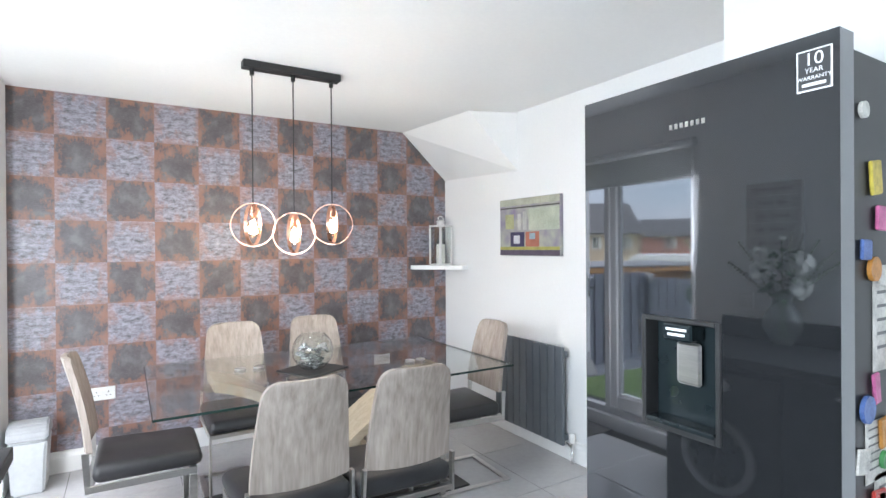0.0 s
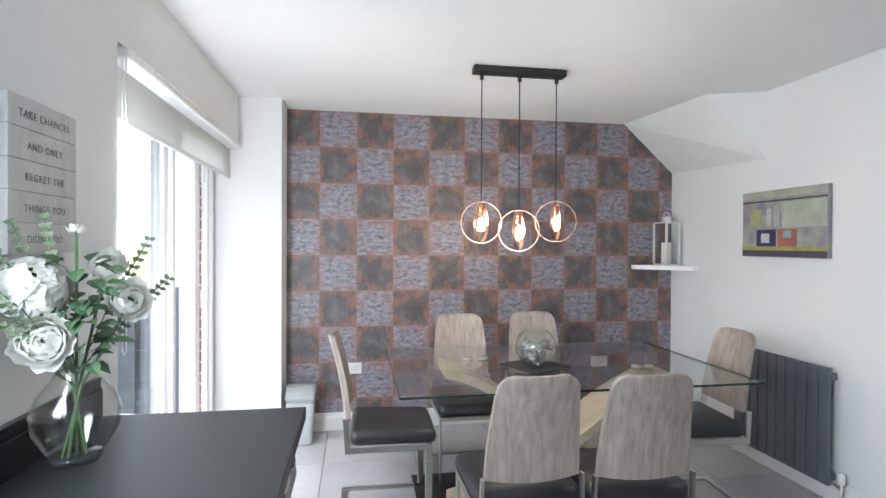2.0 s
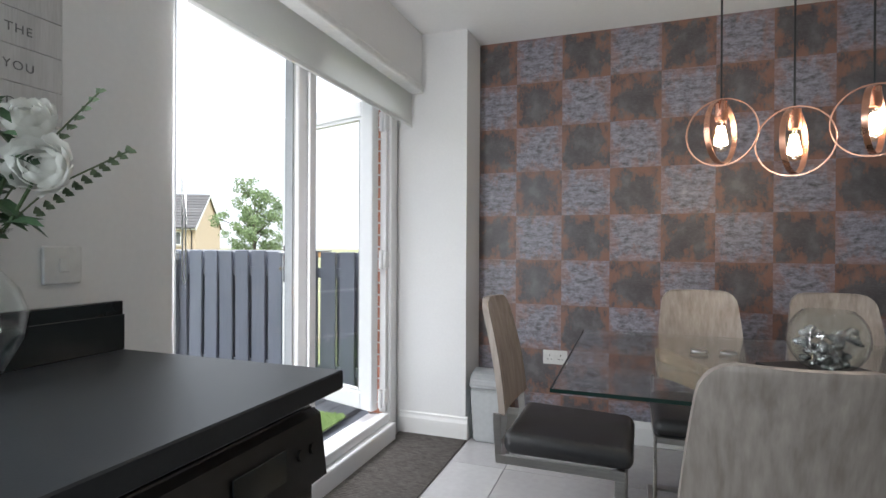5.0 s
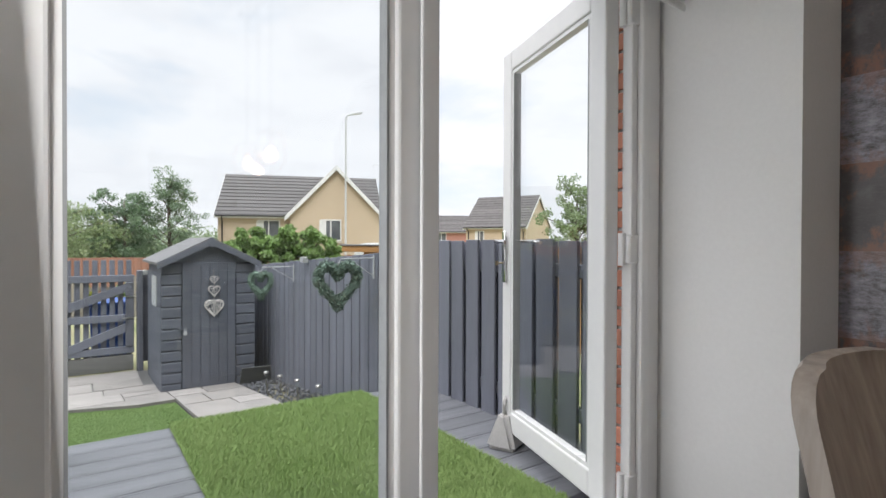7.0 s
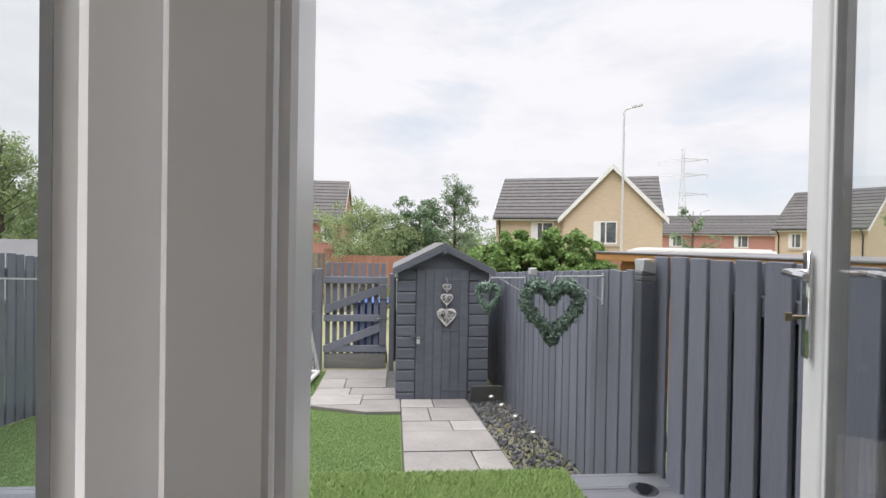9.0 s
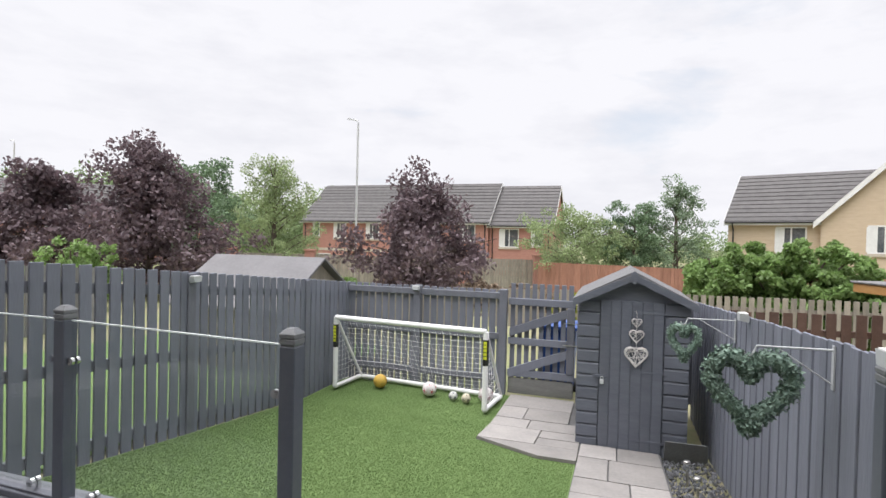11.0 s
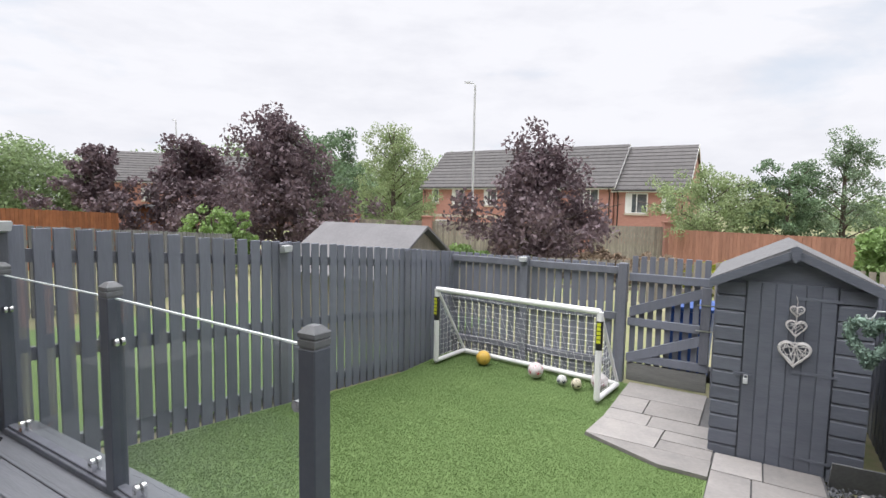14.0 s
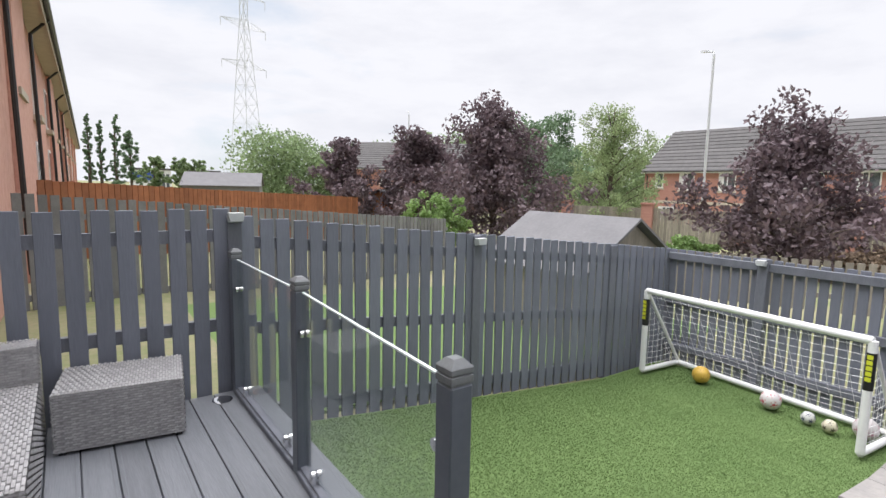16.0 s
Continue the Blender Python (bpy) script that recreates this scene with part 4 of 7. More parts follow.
SIGNW = mat("whitewashed_board", (0.62, 0.61, 0.60), (0.52, 0.51, 0.50), 4, 0.7, 0.15, stretch=(8, 0.6, 1))
INK = mat("grey_ink", (0.19, 0.19, 0.19), None, 10, 0.7)
t = thing("wall_sign", pose(WX + 0.001, -2.595, 1.578, 90, 0, 90), "white slatted wooden wall sign with grey lettering", "sign")
for i, line in enumerate(("TAKE CHANCES", "AND ONLY", "REGRET THE", "THINGS YOU", "DIDN'T DO")):
    b = B()
    y1 = 0.20 - i * 0.0755
    bx(b, -0.148, 0.148, y1 - 0.0745, y1, 0.0, 0.022, 0.001)
    part("slat", b, SIGNW, t)
    lettering(line, 0.026, Matrix.Translation((0, y1 - 0.048, 0.0232)), INK, t, spacing=1.2)

# ---- fridge ----
t = thing("tall_fridge", pose(1.765, -3.40, 0), "tall dark graphite fridge with a water dispenser", "fridge")
b = B()
bx(b, 0.062, 0.66, -0.298, 0.298, 0.03, 1.80, 0.006)
part("body", b, FRIDGESIDE, t)
DY0, DY1, DZ0, DZ1 = -0.076, 0.110, 0.995, 1.25
b = B()
for y0, y1, z0, z1 in ((-0.306, DY0, 0.06, 1.82), (DY1, 0.306, 0.06, 1.82), (DY0, DY1, 0.06, DZ0), (DY0, DY1, DZ1, 1.82)):
    bx(b, 0.0, 0.055, y0, y1, z0, z1)
bmesh.ops.remove_doubles(b, verts=b.verts, dist=0.0001)
part("door", b, FRIDGE, t, "mirror dark graphite door")
b = B()
bx(b, 0.045, 0.052, DY0 + 0.001, DY1 - 0.001, DZ0 + 0.001, DZ1 - 0.001)
part("dispenser_recess", b, BLACKGLOSS, t, "black dispenser recess")
b = B()
for y0, y1, z0, z1 in ((DY0 - 0.008, DY0 + 0.004, DZ0 - 0.008, DZ1 + 0.008), (DY1 - 0.004, DY1 + 0.008, DZ0 - 0.008, DZ1 + 0.008), (DY0 + 0.004, DY1 - 0.004, DZ1 - 0.004, DZ1 + 0.008), (DY0 + 0.004, DY1 - 0.004, DZ0 - 0.008, DZ0 + 0.012)):
    bx(b, -0.006, 0.044, y0, y1, z0, z1, 0.002)
part("dispenser_frame", b, BLACKMETAL, t, "black dispenser surround")
b = B()
bx(b, -0.012, 0.04, -0.02, 0.055, 1.205, 1.245, 0.004)
part("dispenser_nozzle", b, BLACKGLOSS, t)
for z, w in ((1.232, 0.052), (1.220, 0.044)):
    b = B()
    bx(b, -0.0132, -0.0124, 0.0175 - w / 2, 0.0175 + w / 2, z - 0.003, z + 0.003)
    part("dispenser_print", b, WHITEPLASTIC, t, "pale printed bar")
b = B()
bx(b, -0.010, 0.04, DY0 + 0.006, DY1 - 0.006, 1.0, 1.012, 0.003)
part("drip_tray", b, BLACKGLOSS, t)
b = B()
bx(b, 0.020, 0.030, -0.022, 0.04, 1.10, 1.20, 0.006)
part("dispenser_lever", b, STEEL, t, "grey push lever")
b = B()
bx(b, 0.0, 0.05, -0.29, 0.29, 0.0, 0.055)
bx(b, 0.055, 0.60, -0.29, 0.29, 0.0, 0.03)
part("plinth", b, BLACKMETAL, t)
PALE = mat("pale_print", (0.70, 0.70, 0.70), None, 10, 0.5)
b = B()
for i in range(7):
    y = 0.040 - i * 0.0135
    bx(b, -0.0012, -0.0004, y - 0.008, y, 1.699, 1.711)
part("maker_mark", b, STEEL, t, "row of pale bars")
b = B()
bx(b, -0.0012, -0.0004, -0.295, -0.235, 1.715, 1.793)
st = part("warranty_sticker", b, PALE, t, "white warranty sticker")
b = B()
bx(b, -0.0022, -0.0014, -0.292, -0.238, 1.718, 1.790)
part("sticker_panel", b, FRIDGESIDE, st)
for text, size, z in (("10", 0.034, 1.763), ("YEAR", 0.013, 1.749), ("WARRANTY", 0.0105, 1.736)):
    lettering(text, size, pose(-0.0026, -0.265, z, 90, 0, -90), PALE, st)
b = B()
bx(b, -0.0030, -0.0024, -0.285, -0.245, 1.724, 1.730)
part("small_print", b, PALE, st)
# magnets and notes on the fridge's side
rnd = random.Random(11)
hues = ((0.55, 0.06, 0.05), (0.70, 0.55, 0.08), (0.10, 0.35, 0.12), (0.68, 0.66, 0.62), (0.55, 0.25, 0.05), (0.12, 0.2, 0.5), (0.62, 0.15, 0.35))
mags = [mat("magnet_colour_%d" % i, c, tuple(x * 0.55 for x in c), 40, 0.45, 0.1) for i, c in enumerate(hues)]
for i in range(26):
    x, z, w, h = 1.765 + rnd.uniform(0.09, 0.34), 0.55 + 1.18 * (i + rnd.random()) / 26, rnd.uniform(0.025, 0.055), rnd.uniform(0.03, 0.07)
    b = B()
    if i % 3:
        bx(b, -w / 2, w / 2, -0.008, -0.001, -h / 2, h / 2, 0.003)
    else:
        tube(b, [(0, -0.009, 0), (0, -0.001, 0)], w / 2, 14)
    put("fridge_magnet", b, mags[i % 7], "small coloured magnet on the fridge side", "magnet", "fridge magnets", m=pose(x, -3.70, z, 0, rnd.uniform(-12, 12), 0))
for x, z, w, h in ((1.99, 1.28, 0.15, 0.21), (2.0, 0.86, 0.16, 0.22), (1.93, 1.02, 0.10, 0.12)):
    b = B()
    bx(b, -w / 2, w / 2, -0.0018, -0.0006, -h / 2, h / 2)
    note = put("fridge_note", b, mags[3], "white paper note held on the fridge side", "note", "fridge notes", m=pose(x, -3.6985, z))
    for k in range(6):
        b = B()
        bx(b, -w * 0.38, w * (0.3 - 0.08 * (k % 3)), -0.0022, -0.0019, h * (0.36 - 0.13 * k), h * (0.39 - 0.13 * k))
        part("written_line", b, INK, note)

# ---- flowers ----
t = thing("flower_vase", pose(-0.105, -2.70, 0.8885), "clear glass vase of white roses and hydrangea", "vase")
b = B()
pr = [(0.042, 0.0), (0.045, 0.012), (0.060, 0.04), (0.090, 0.095), (0.095, 0.135), (0.080, 0.18), (0.052, 0.215), (0.042, 0.24), (0.052, 0.265), (0.072, 0.285)]
lathe(b, pr + [(max(0.001, r - 0.004), z + (0.012 if i == len(pr) - 1 else 0)) for i, (r, z) in enumerate(pr[::-1])], 32, cap=False)
part("glass_vase", b, CLEAR, t, "clear glass body", True).visible_shadow = False
b = B()
lathe(b, [(0.0, 0.014), (0.05, 0.016), (0.055, 0.035), (0.0, 0.036)], 24, cap=False)
part("water", b, glass("water", (0.90, 0.94, 0.93)), t, "", True).visible_shadow = False
STEM = mat("green_stem", (0.09, 0.16, 0.06), (0.06, 0.10, 0.04), 12, 0.6)
LEAF = mat("rose_leaf", (0.05, 0.11, 0.055), (0.085, 0.15, 0.07), 14, 0.5, 0.2, island=0.5)
EUC = mat("eucalyptus_leaf", (0.10, 0.15, 0.085), (0.16, 0.20, 0.11), 14, 0.6, island=0.5)
PETAL = mat("white_petal", (0.84, 0.83, 0.80), (0.76, 0.75, 0.70), 9, 0.6, 0.1, island=0.12)
pn = PETAL.node_tree
petal_light = pn.nodes.new("ShaderNodeBsdfTranslucent")
petal_light.inputs[0].default_value = (0.88, 0.88, 0.85, 1)
petal_mix = pn.nodes.new("ShaderNodeMixShader")
petal_mix.inputs[0].default_value = 0.45
pn.links.new(pn.nodes["Principled BSDF"].outputs[0], petal_mix.inputs[1])
pn.links.new(petal_light.outputs[0], petal_mix.inputs[2])
pn.links.new(petal_mix.outputs[0], pn.nodes["Material Output"].inputs[0])
rnd = random.Random(3)


def leaf_blade(b, at, way, side, length, width):
    way, side, at = Vector(way).normalized(), Vector(side), Vector(at)
    side = (side - way * side.dot(way)).normalized()
    nrm = way.cross(side)
    pts = [(0, 0), (0.3, 0.45), (0.6, 0.42), (1, 0), (0.6, -0.42), (0.3, -0.45)]
    vs = [b.verts.new(at + way * length * u + side * width * v + nrm * length * (0.12 * abs(v) * 2 - 0.15 * u * u)) for u, v in pts]
    mid = b.verts.new(at + way * length * 0.45)
    for i in range(6):
        b.faces.new((mid, vs[i], vs[(i + 1) % 6]))


def rose(b, at, r, way=(0.5, -0.7, 0.5), petals=30):
    """Petals in a spiral: tight shells in the heart, wide and rolled back outside."""
    way, at = Vector(way).normalized(), Vector(at)
    s = way.cross(Vector((0, 0, 1))).normalized()
    u = s.cross(way)
    for k in range(petals):
        g = (k + 1) / petals
        turn = k * 2.39996 + rnd.uniform(-0.15, 0.15)
        shell = r * (0.20 + 0.80 * g ** 0.8)
        tip = radians(10 + 68 * g ** 1.25 + rnd.uniform(-5, 5))
        rows = []
        for i in range(6):
            e = i / 5
            th = radians(128) + (tip - radians(128)) * e
            rho = shell * (0.82 + 0.18 * e + 0.14 * g * e ** 5)
            half = (0.78 - 0.10 * g) * math.sin(math.pi * (0.22 + 0.60 * e)) / max(0.42, math.sin(th))
            row = []
            for j in range(7):
                v = (j - 3) / 3
                aa = turn + half * v
                bend = rho * (1 + 0.05 * math.sin(5 * v + k) * e) * (1 - 0.06 * v * v * e)
                tt = th + 0.16 * v * v * e ** 3
                row.append(b.verts.new(at + (s * math.cos(aa) + u * math.sin(aa)) * bend * math.sin(tt) + way * bend * math.cos(tt)))
            rows.append(row)
        for p, q in zip(rows, rows[1:]):
            for j in range(6):
                b.faces.new((p[j], p[j + 1], q[j + 1], q[j]))


heads = [((-0.035, -0.07, 0.315), 0.064, (0.35, -0.85, 0.25)), ((0.088, 0.075, 0.395), 0.056, (0.45, -0.75, 0.2)), ((0.03, 0.09, 0.485), 0.050, (0.35, -0.5, 0.7)), ((0.0, 0.0, 0.575), 0.021, (0.1, -0.1, 1))]
for at, r, way in heads:
    b = B()
    rose(b, at, r, way, 30 if r > 0.03 else 9)
    part("rose_head" if r > 0.03 else "rose_bud", b, PETAL, t, "", True)
heads = [(at, r) for at, r, way in heads]
b = B()
for i in range(130):
    a, e = rnd.uniform(0, 6.3), math.acos(rnd.uniform(-0.75, 1))
    c = Vector((-0.075 + 0.062 * math.sin(e) * math.cos(a), -0.03 + 0.085 * math.sin(e) * math.sin(a), 0.435 + 0.068 * math.cos(e)))
    d = (c - Vector((-0.075, -0.03, 0.425))).normalized()
    s = d.cross(Vector((0.3, 0.5, 0.8))).normalized()
    for k in range(4):
        w = (Matrix.Rotation(k * math.pi / 2 + i, 3, d) @ s)
        leaf_blade(b, c, w * 1.0 + d * 0.25, d.cross(w), 0.024, 0.028)
part("hydrangea_head", b, PETAL, t)
b = B()
for (x, y, z), r in heads + [((-0.075, -0.03, 0.42), 0.05)]:
    tube(b, [(x * -0.25, y * -0.25, 0.03), (x * 0.1, y * 0.1, 0.2), (x * 0.6, y * 0.6, z * 0.75), (x, y, z)], 0.0035, 6)
part("stems", b, STEM, t)
b = B()
for i in range(74):
    a, z = rnd.uniform(0, 6.3), rnd.uniform(0.24, 0.50)
    r = rnd.uniform(0.015, 0.065)
    leaf_blade(b, (r * math.cos(a), 0.02 + r * math.sin(a), z), (math.cos(a), math.sin(a), rnd.uniform(-0.5, 0.7)), (-math.sin(a), math.cos(a), 0.3), rnd.uniform(0.045, 0.07), rnd.uniform(0.03, 0.045))
part("leaves", b, LEAF, t)
for k, (x, y, z) in enumerate(((-0.12, -0.12, 0.555), (-0.11, -0.05, 0.585), (-0.12, -0.19, 0.50), (-0.06, -0.02, 0.60), (-0.12, -0.21, 0.44), (0.10, 0.17, 0.55), (0.14, 0.20, 0.44))):
    b = B()
    p0, p1 = Vector((0, 0, 0.22)), Vector((max(x, -0.125), y, z))
    tube(b, [p0, p0.lerp(p1, 0.5) + Vector((0, 0, 0.03)), p1], 0.0018, 5)
    for i in range(11):
        c = p0.lerp(p1, 0.42 + 0.58 * i / 10)
        for s in (-1, 1):
            d = (p1 - p0).cross(Vector((0.2, 1.0, 0.1))).normalized() * s
            leaf_blade(b, c, d + (p1 - p0).normalized() * 0.5, p1 - p0, 0.018, 0.015)
    part("eucalyptus_sprig", b, EUC, t)

SITE = Vector((-0.065, 0.11, 0))  # where the garden lies against the house
INDOORS = set(scene.objects)

# ---- deck ----
b = B()
bx(b, DECK_X + 0.02, BRICK_X + 0.060, -4.68, -0.15, DECK_Z - 0.16, DECK_Z - 0.030)
structure("deck_frame", b, FENCEDARK, "dark joist frame under the decking", "deck")
b = B()
bx(b, DECK_X - 0.012, DECK_X + 0.018, -4.68, -0.03, -0.32, DECK_Z - 0.003, 0.003)
structure("deck_fascia", b, DECK, "grey composite fascia along the deck edge", "fascia")
deck = thing("decking", pose(0, 0, DECK_Z), "grey grooved composite decking boards", "decking", kind="structure")
b = B()
bx(b, 0, 0.138, 0, 4.64, -0.028, 0, 0.003)
for g in (0.02, 0.118):
    bx(b, g - 0.0025, g + 0.0025, 0.0, 4.64, 0.0005, 0.0012)
board_mesh = mesh("board", b, DECK)
n = 12
for i in range(n):
    share("board", board_mesh, deck, pose(DECK_X + 0.004 + 0.144 * i, -4.675, 0))

# ---- turf: short blades over a backing ----


def blades(name, label, area, count, height, zf, seed, material):
    rng = np.random.default_rng(seed)
    (x0, x1), (y0, y1), keep = area
    px, py = rng.uniform(x0, x1, count), rng.uniform(y0, y1, count)
    ok = keep(px, py)
    px, py = px[ok], py[ok]
    n = len(px)
    pz = zf(px)
    a = rng.uniform(0, 2 * np.pi, n)
    lean, h, w = rng.uniform(0.3, 1.1, n) * height, rng.uniform(0.6, 1.1, n) * height, rng.uniform(0.0025, 0.0050, n)
    la = rng.normal(2.6, 1.0, n)
    v = np.empty((n, 3, 3))
    v[:, 0] = np.c_[px - w * np.cos(a), py - w * np.sin(a), pz]
    v[:, 1] = np.c_[px + w * np.cos(a), py + w * np.sin(a), pz]
    v[:, 2] = np.c_[px + lean * np.cos(la), py + lean * np.sin(la), pz + h]
    me = bpy.data.meshes.new(name)
    me.vertices.add(3 * n)
    me.vertices.foreach_set("co", v.reshape(-1))
    me.loops.add(3 * n)
    me.loops.foreach_set("vertex_index", np.arange(3 * n, dtype=np.int32))
    me.polygons.add(n)
    me.polygons.foreach_set("loop_start", np.arange(0, 3 * n, 3, dtype=np.int32))
    me.update(calc_edges=True)
    me.materials.append(material)
    ob = new(name, me)
    return tagged(ob, label, "artificial grass", kind="stuff")


def zg(x):
    return np.clip(-0.26 + 0.11 * (x + 2.78), GROUND_LOW, -0.20)


b = B()
strip = [-2.38, -3.0, -4.0, -5.0, -6.05, -7.24]
for x0, x1 in zip(strip, strip[1:]):
    slab(b, [(x0, -4.68, ground_z(x0)), (x1, -4.68, ground_z(x1)), (x1, -1.29, ground_z(x1)), (x0, -1.29, ground_z(x0))], (0, 0, -0.025))
structure("lawn", b, TURFBASE, "artificial grass lawn sloping down to the back fence", "lawn")
blades("lawn_blades", "dense short blades of artificial grass on the lawn", ((-7.22, -2.4), (-4.66, -1.30), lambda x, y: ~((x < -5.40) & (y > -2.27)) & ~((x > -5.42) & (x < -5.0) & (y > -2.27 + (x + 5.42) * 2.9))), 260000, 0.009, zg, 5, GRASS)
b = B()
bx(b, -2.37, -0.60, -1.70, -0.57, DECK_Z + 0.001, DECK_Z + 0.012, 0.004)
put("turf_mat", b, RUNNER, "artificial grass runner laid on the decking", "grass mat")
blades("turf_mat_blades", "dense short blades of the grass runner", ((-2.37, -0.60), (-1.70, -0.57), lambda x, y: x < 9), 90000, 0.024, lambda x: 0 * x + DECK_Z + 0.011, 6, RUNNER)

b = B()
slab(b, [(-2.4, -9.2, -0.30), (-9.0, -9.2, -0.55), (-9.0, -4.86, -0.55), (-2.4, -4.86, -0.30)], (0, 0, 0.03))
structure("neighbour_lawn", b, TURFBASE, "green lawn of the next garden beyond the fence", "lawn")

# ---- paving ----
pav = thing("paving", pose(0, 0, 0), "grey sandstone slabs of mixed sizes", "paving", kind="structure")
rnd = random.Random(8)


def slab_piece(x0, x1, y0, y1):
    b = B()
    g = 0.006
    z0, z1 = ground_z(x0) + 0.004, ground_z(x1) + 0.004
    pts = [(x0 + g, y0 + g, z0), (x1 - g, y0 + g, z1), (x1 - g, y1 - g, z1), (x0 + g, y1 - g, z0)]
    slab(b, pts, (0, 0, 0.028 + rnd.uniform(0, 0.004)))
    part("paving_slab", b, SLAB, pav)


b = B()
for x0, x1 in zip(strip, strip[1:]):
    slab(b, [(x0, -1.285, ground_z(x0)), (x1, -1.285, ground_z(x1)), (x1, -0.56, ground_z(x1)), (x0, -0.56, ground_z(x0))], (0, 0, 0.016))
for x0, x1 in ((-5.43, -6.05), (-6.05, -7.2)):
    slab(b, [(x0, -2.265, ground_z(x0)), (x1, -2.265, ground_z(x1)), (x1, -1.287, ground_z(x1)), (x0, -1.287, ground_z(x0))], (0, 0, 0.016))
structure("paving_bed", b, GROUT, "dark jointing under the slabs", "paving")
x = -2.42
k = 0
while x > -5.68:
    w = (0.58, 0.29, 0.44, 0.58, 0.36, 0.58, 0.48)[k % 7]
    c = (-0.92, -1.0, -0.80, -1.285, -0.86, -1.02, -0.95)[k % 7]
    x1 = max(x - w, -5.70)
    if c > -1.28:
        slab_piece(x1, x, -1.285, c)
        slab_piece(x1, x, c, -0.575)
    else:
        slab_piece(x1, x, -1.285, -0.575)
    x, k = x1, k + 1
for x0, x1, y0, y1 in ((-6.0, -5.43, -2.265, -1.70), (-5.70, -5.43, -1.70, -1.29), (-6.0, -5.70, -1.70, -1.29), (-6.30, -6.0, -2.265, -1.86), (-6.30, -6.0, -1.86, -1.29), (-6.72, -6.30, -2.265, -1.95), (-6.72, -6.30, -1.95, -1.45), (-7.2, -6.72, -2.265, -1.45)):
    slab_piece(x0, x1, y0, y1)
b = B()
slab(b, [(-5.08, -1.62, ground_z(-5.08) + 0.004), (-5.43, -2.262, ground_z(-5.43) + 0.004), (-5.43, -1.29, ground_z(-5.43) + 0.004), (-5.08, -1.29, ground_z(-5.08) + 0.004)], (0, 0, 0.03))
part("paving_slab", b, SLAB, pav)

# slate chippings
rng = np.random.default_rng(2)
b = B()
for i in range(1500):
    x, y = rng.uniform(-5.66, -2.46), rng.uniform(-0.56, -0.14)
    r = rng.uniform(0.010, 0.024)
    m = Matrix.Translation((x, y, ground_z(x) + rng.uniform(0.0, 0.022))) @ Euler(rng.uniform(0, 3, 3)).to_matrix().to_4x4() @ Matrix.Diagonal((1, rng.uniform(0.6, 1.2), rng.uniform(0.25, 0.5), 1))
    vs = [b.verts.new(m @ Vector((r * sx, r * sy, r * sz))) for sx, sy, sz in ((1, 0, 0), (-1, 0, 0), (0, 1, 0), (0, -1, 0), (0, 0, 1), (0, 0, -1))]
    for f in ((0, 2, 4), (2, 1, 4), (1, 3, 4), (3, 0, 4), (2, 0, 5), (1, 2, 5), (3, 1, 5), (0, 3, 5)):
        b.faces.new([vs[j] for j in f])
put("slate_chippings", b, GRAVEL, "loose grey slate chippings along the fence", "gravel", kind="stuff")

# ---- fences ----


def board(w, h, t, notch=0.006):
    b = B()
    bx(b, -w / 2, w / 2, -t / 2, t / 2, 0, h, 0.003)
    return b


def fence_slats(t, me, x0, x1, step, yf, zf, seed, yaw=0):
    rnd = random.Random(seed)
    n = int(abs(x1 - x0) / step)
    for i in range(n + 1):
        x = x0 + (x1 - x0) * i / n
        share("slat", me, t, pose(x, yf(i), zf(x) + rnd.uniform(-0.006, 0.006), 0, rnd.uniform(-0.35, 0.35), yaw))


# left fence, hit and miss
def left_top(x):
    return 1.30 if x > -2.2 else 1.262 + 0.098 * (x + 2.2)


t = thing("garden_fence", pose(0, -4.72, 0), "dark slate grey picket fence with open gaps", "fence")
long_slat = mesh("slat", board(0.092, 1.50, 0.02), FENCE)
fence_slats(t, long_slat, -0.72, -2.16, 0.128, lambda i: 0, lambda x: left_top(x) - 1.50, 1)
fence_slats(t, long_slat, -2.33, -7.30, 0.117, lambda i: 0, lambda x: left_top(x) - 1.50, 2)
for z in (0.13, 0.72, 1.32):
    b = B()
    slab(b, [(-0.62, -0.058, 1.30 - z), (-2.2, -0.058, 1.30 - z), (-2.2, -0.058, 1.22 - z), (-0.62, -0.058, 1.22 - z)], (0, 0.046, 0))
    slab(b, [(-2.2, -0.058, left_top(-2.2001) - z), (-7.36, -0.058, left_top(-7.36) - z), (-7.36, -0.058, left_top(-7.36) - z - 0.08), (-2.2, -0.058, left_top(-2.2001) - z - 0.08)], (0, 0.046, 0))
    part("rail", b, FENCEDARK, t)
for x in (-0.66, -2.24, -4.28, -6.2):
    b = B()
    bx(b, x - 0.045, x + 0.045, -0.06, 0.032, -0.75, left_top(x) - 0.012, 0.004)
    part("post", b, FENCEDARK, t)

# back fence with rails towards the garden
t = thing("garden_fence", pose(-7.34, 0, 0), "slate grey close picket fence behind the goal", "fence")
short_slat = mesh("slat", board(0.082, 1.42, 0.02), FENCE)
for i in range(22):
    share("slat", short_slat, t, pose(0, -4.66 + i * 0.105, -0.66 + 0.006 * math.sin(i * 7.1), 0, 0, 90))
for z in (0.64, 0.10, -0.46):
    b = B()
    bx(b, 0.012, 0.055, -4.70, -2.40, z, z + 0.085, 0.004)
    part("rail", b, FENCEDARK, t)
for y in (-3.62, -2.40):
    b = B()
    bx(b, 0.010, 0.10, y - 0.05, y + 0.05, GROUND_LOW, 0.775, 0.006)
    part("post", b, FENCEDARK, t)

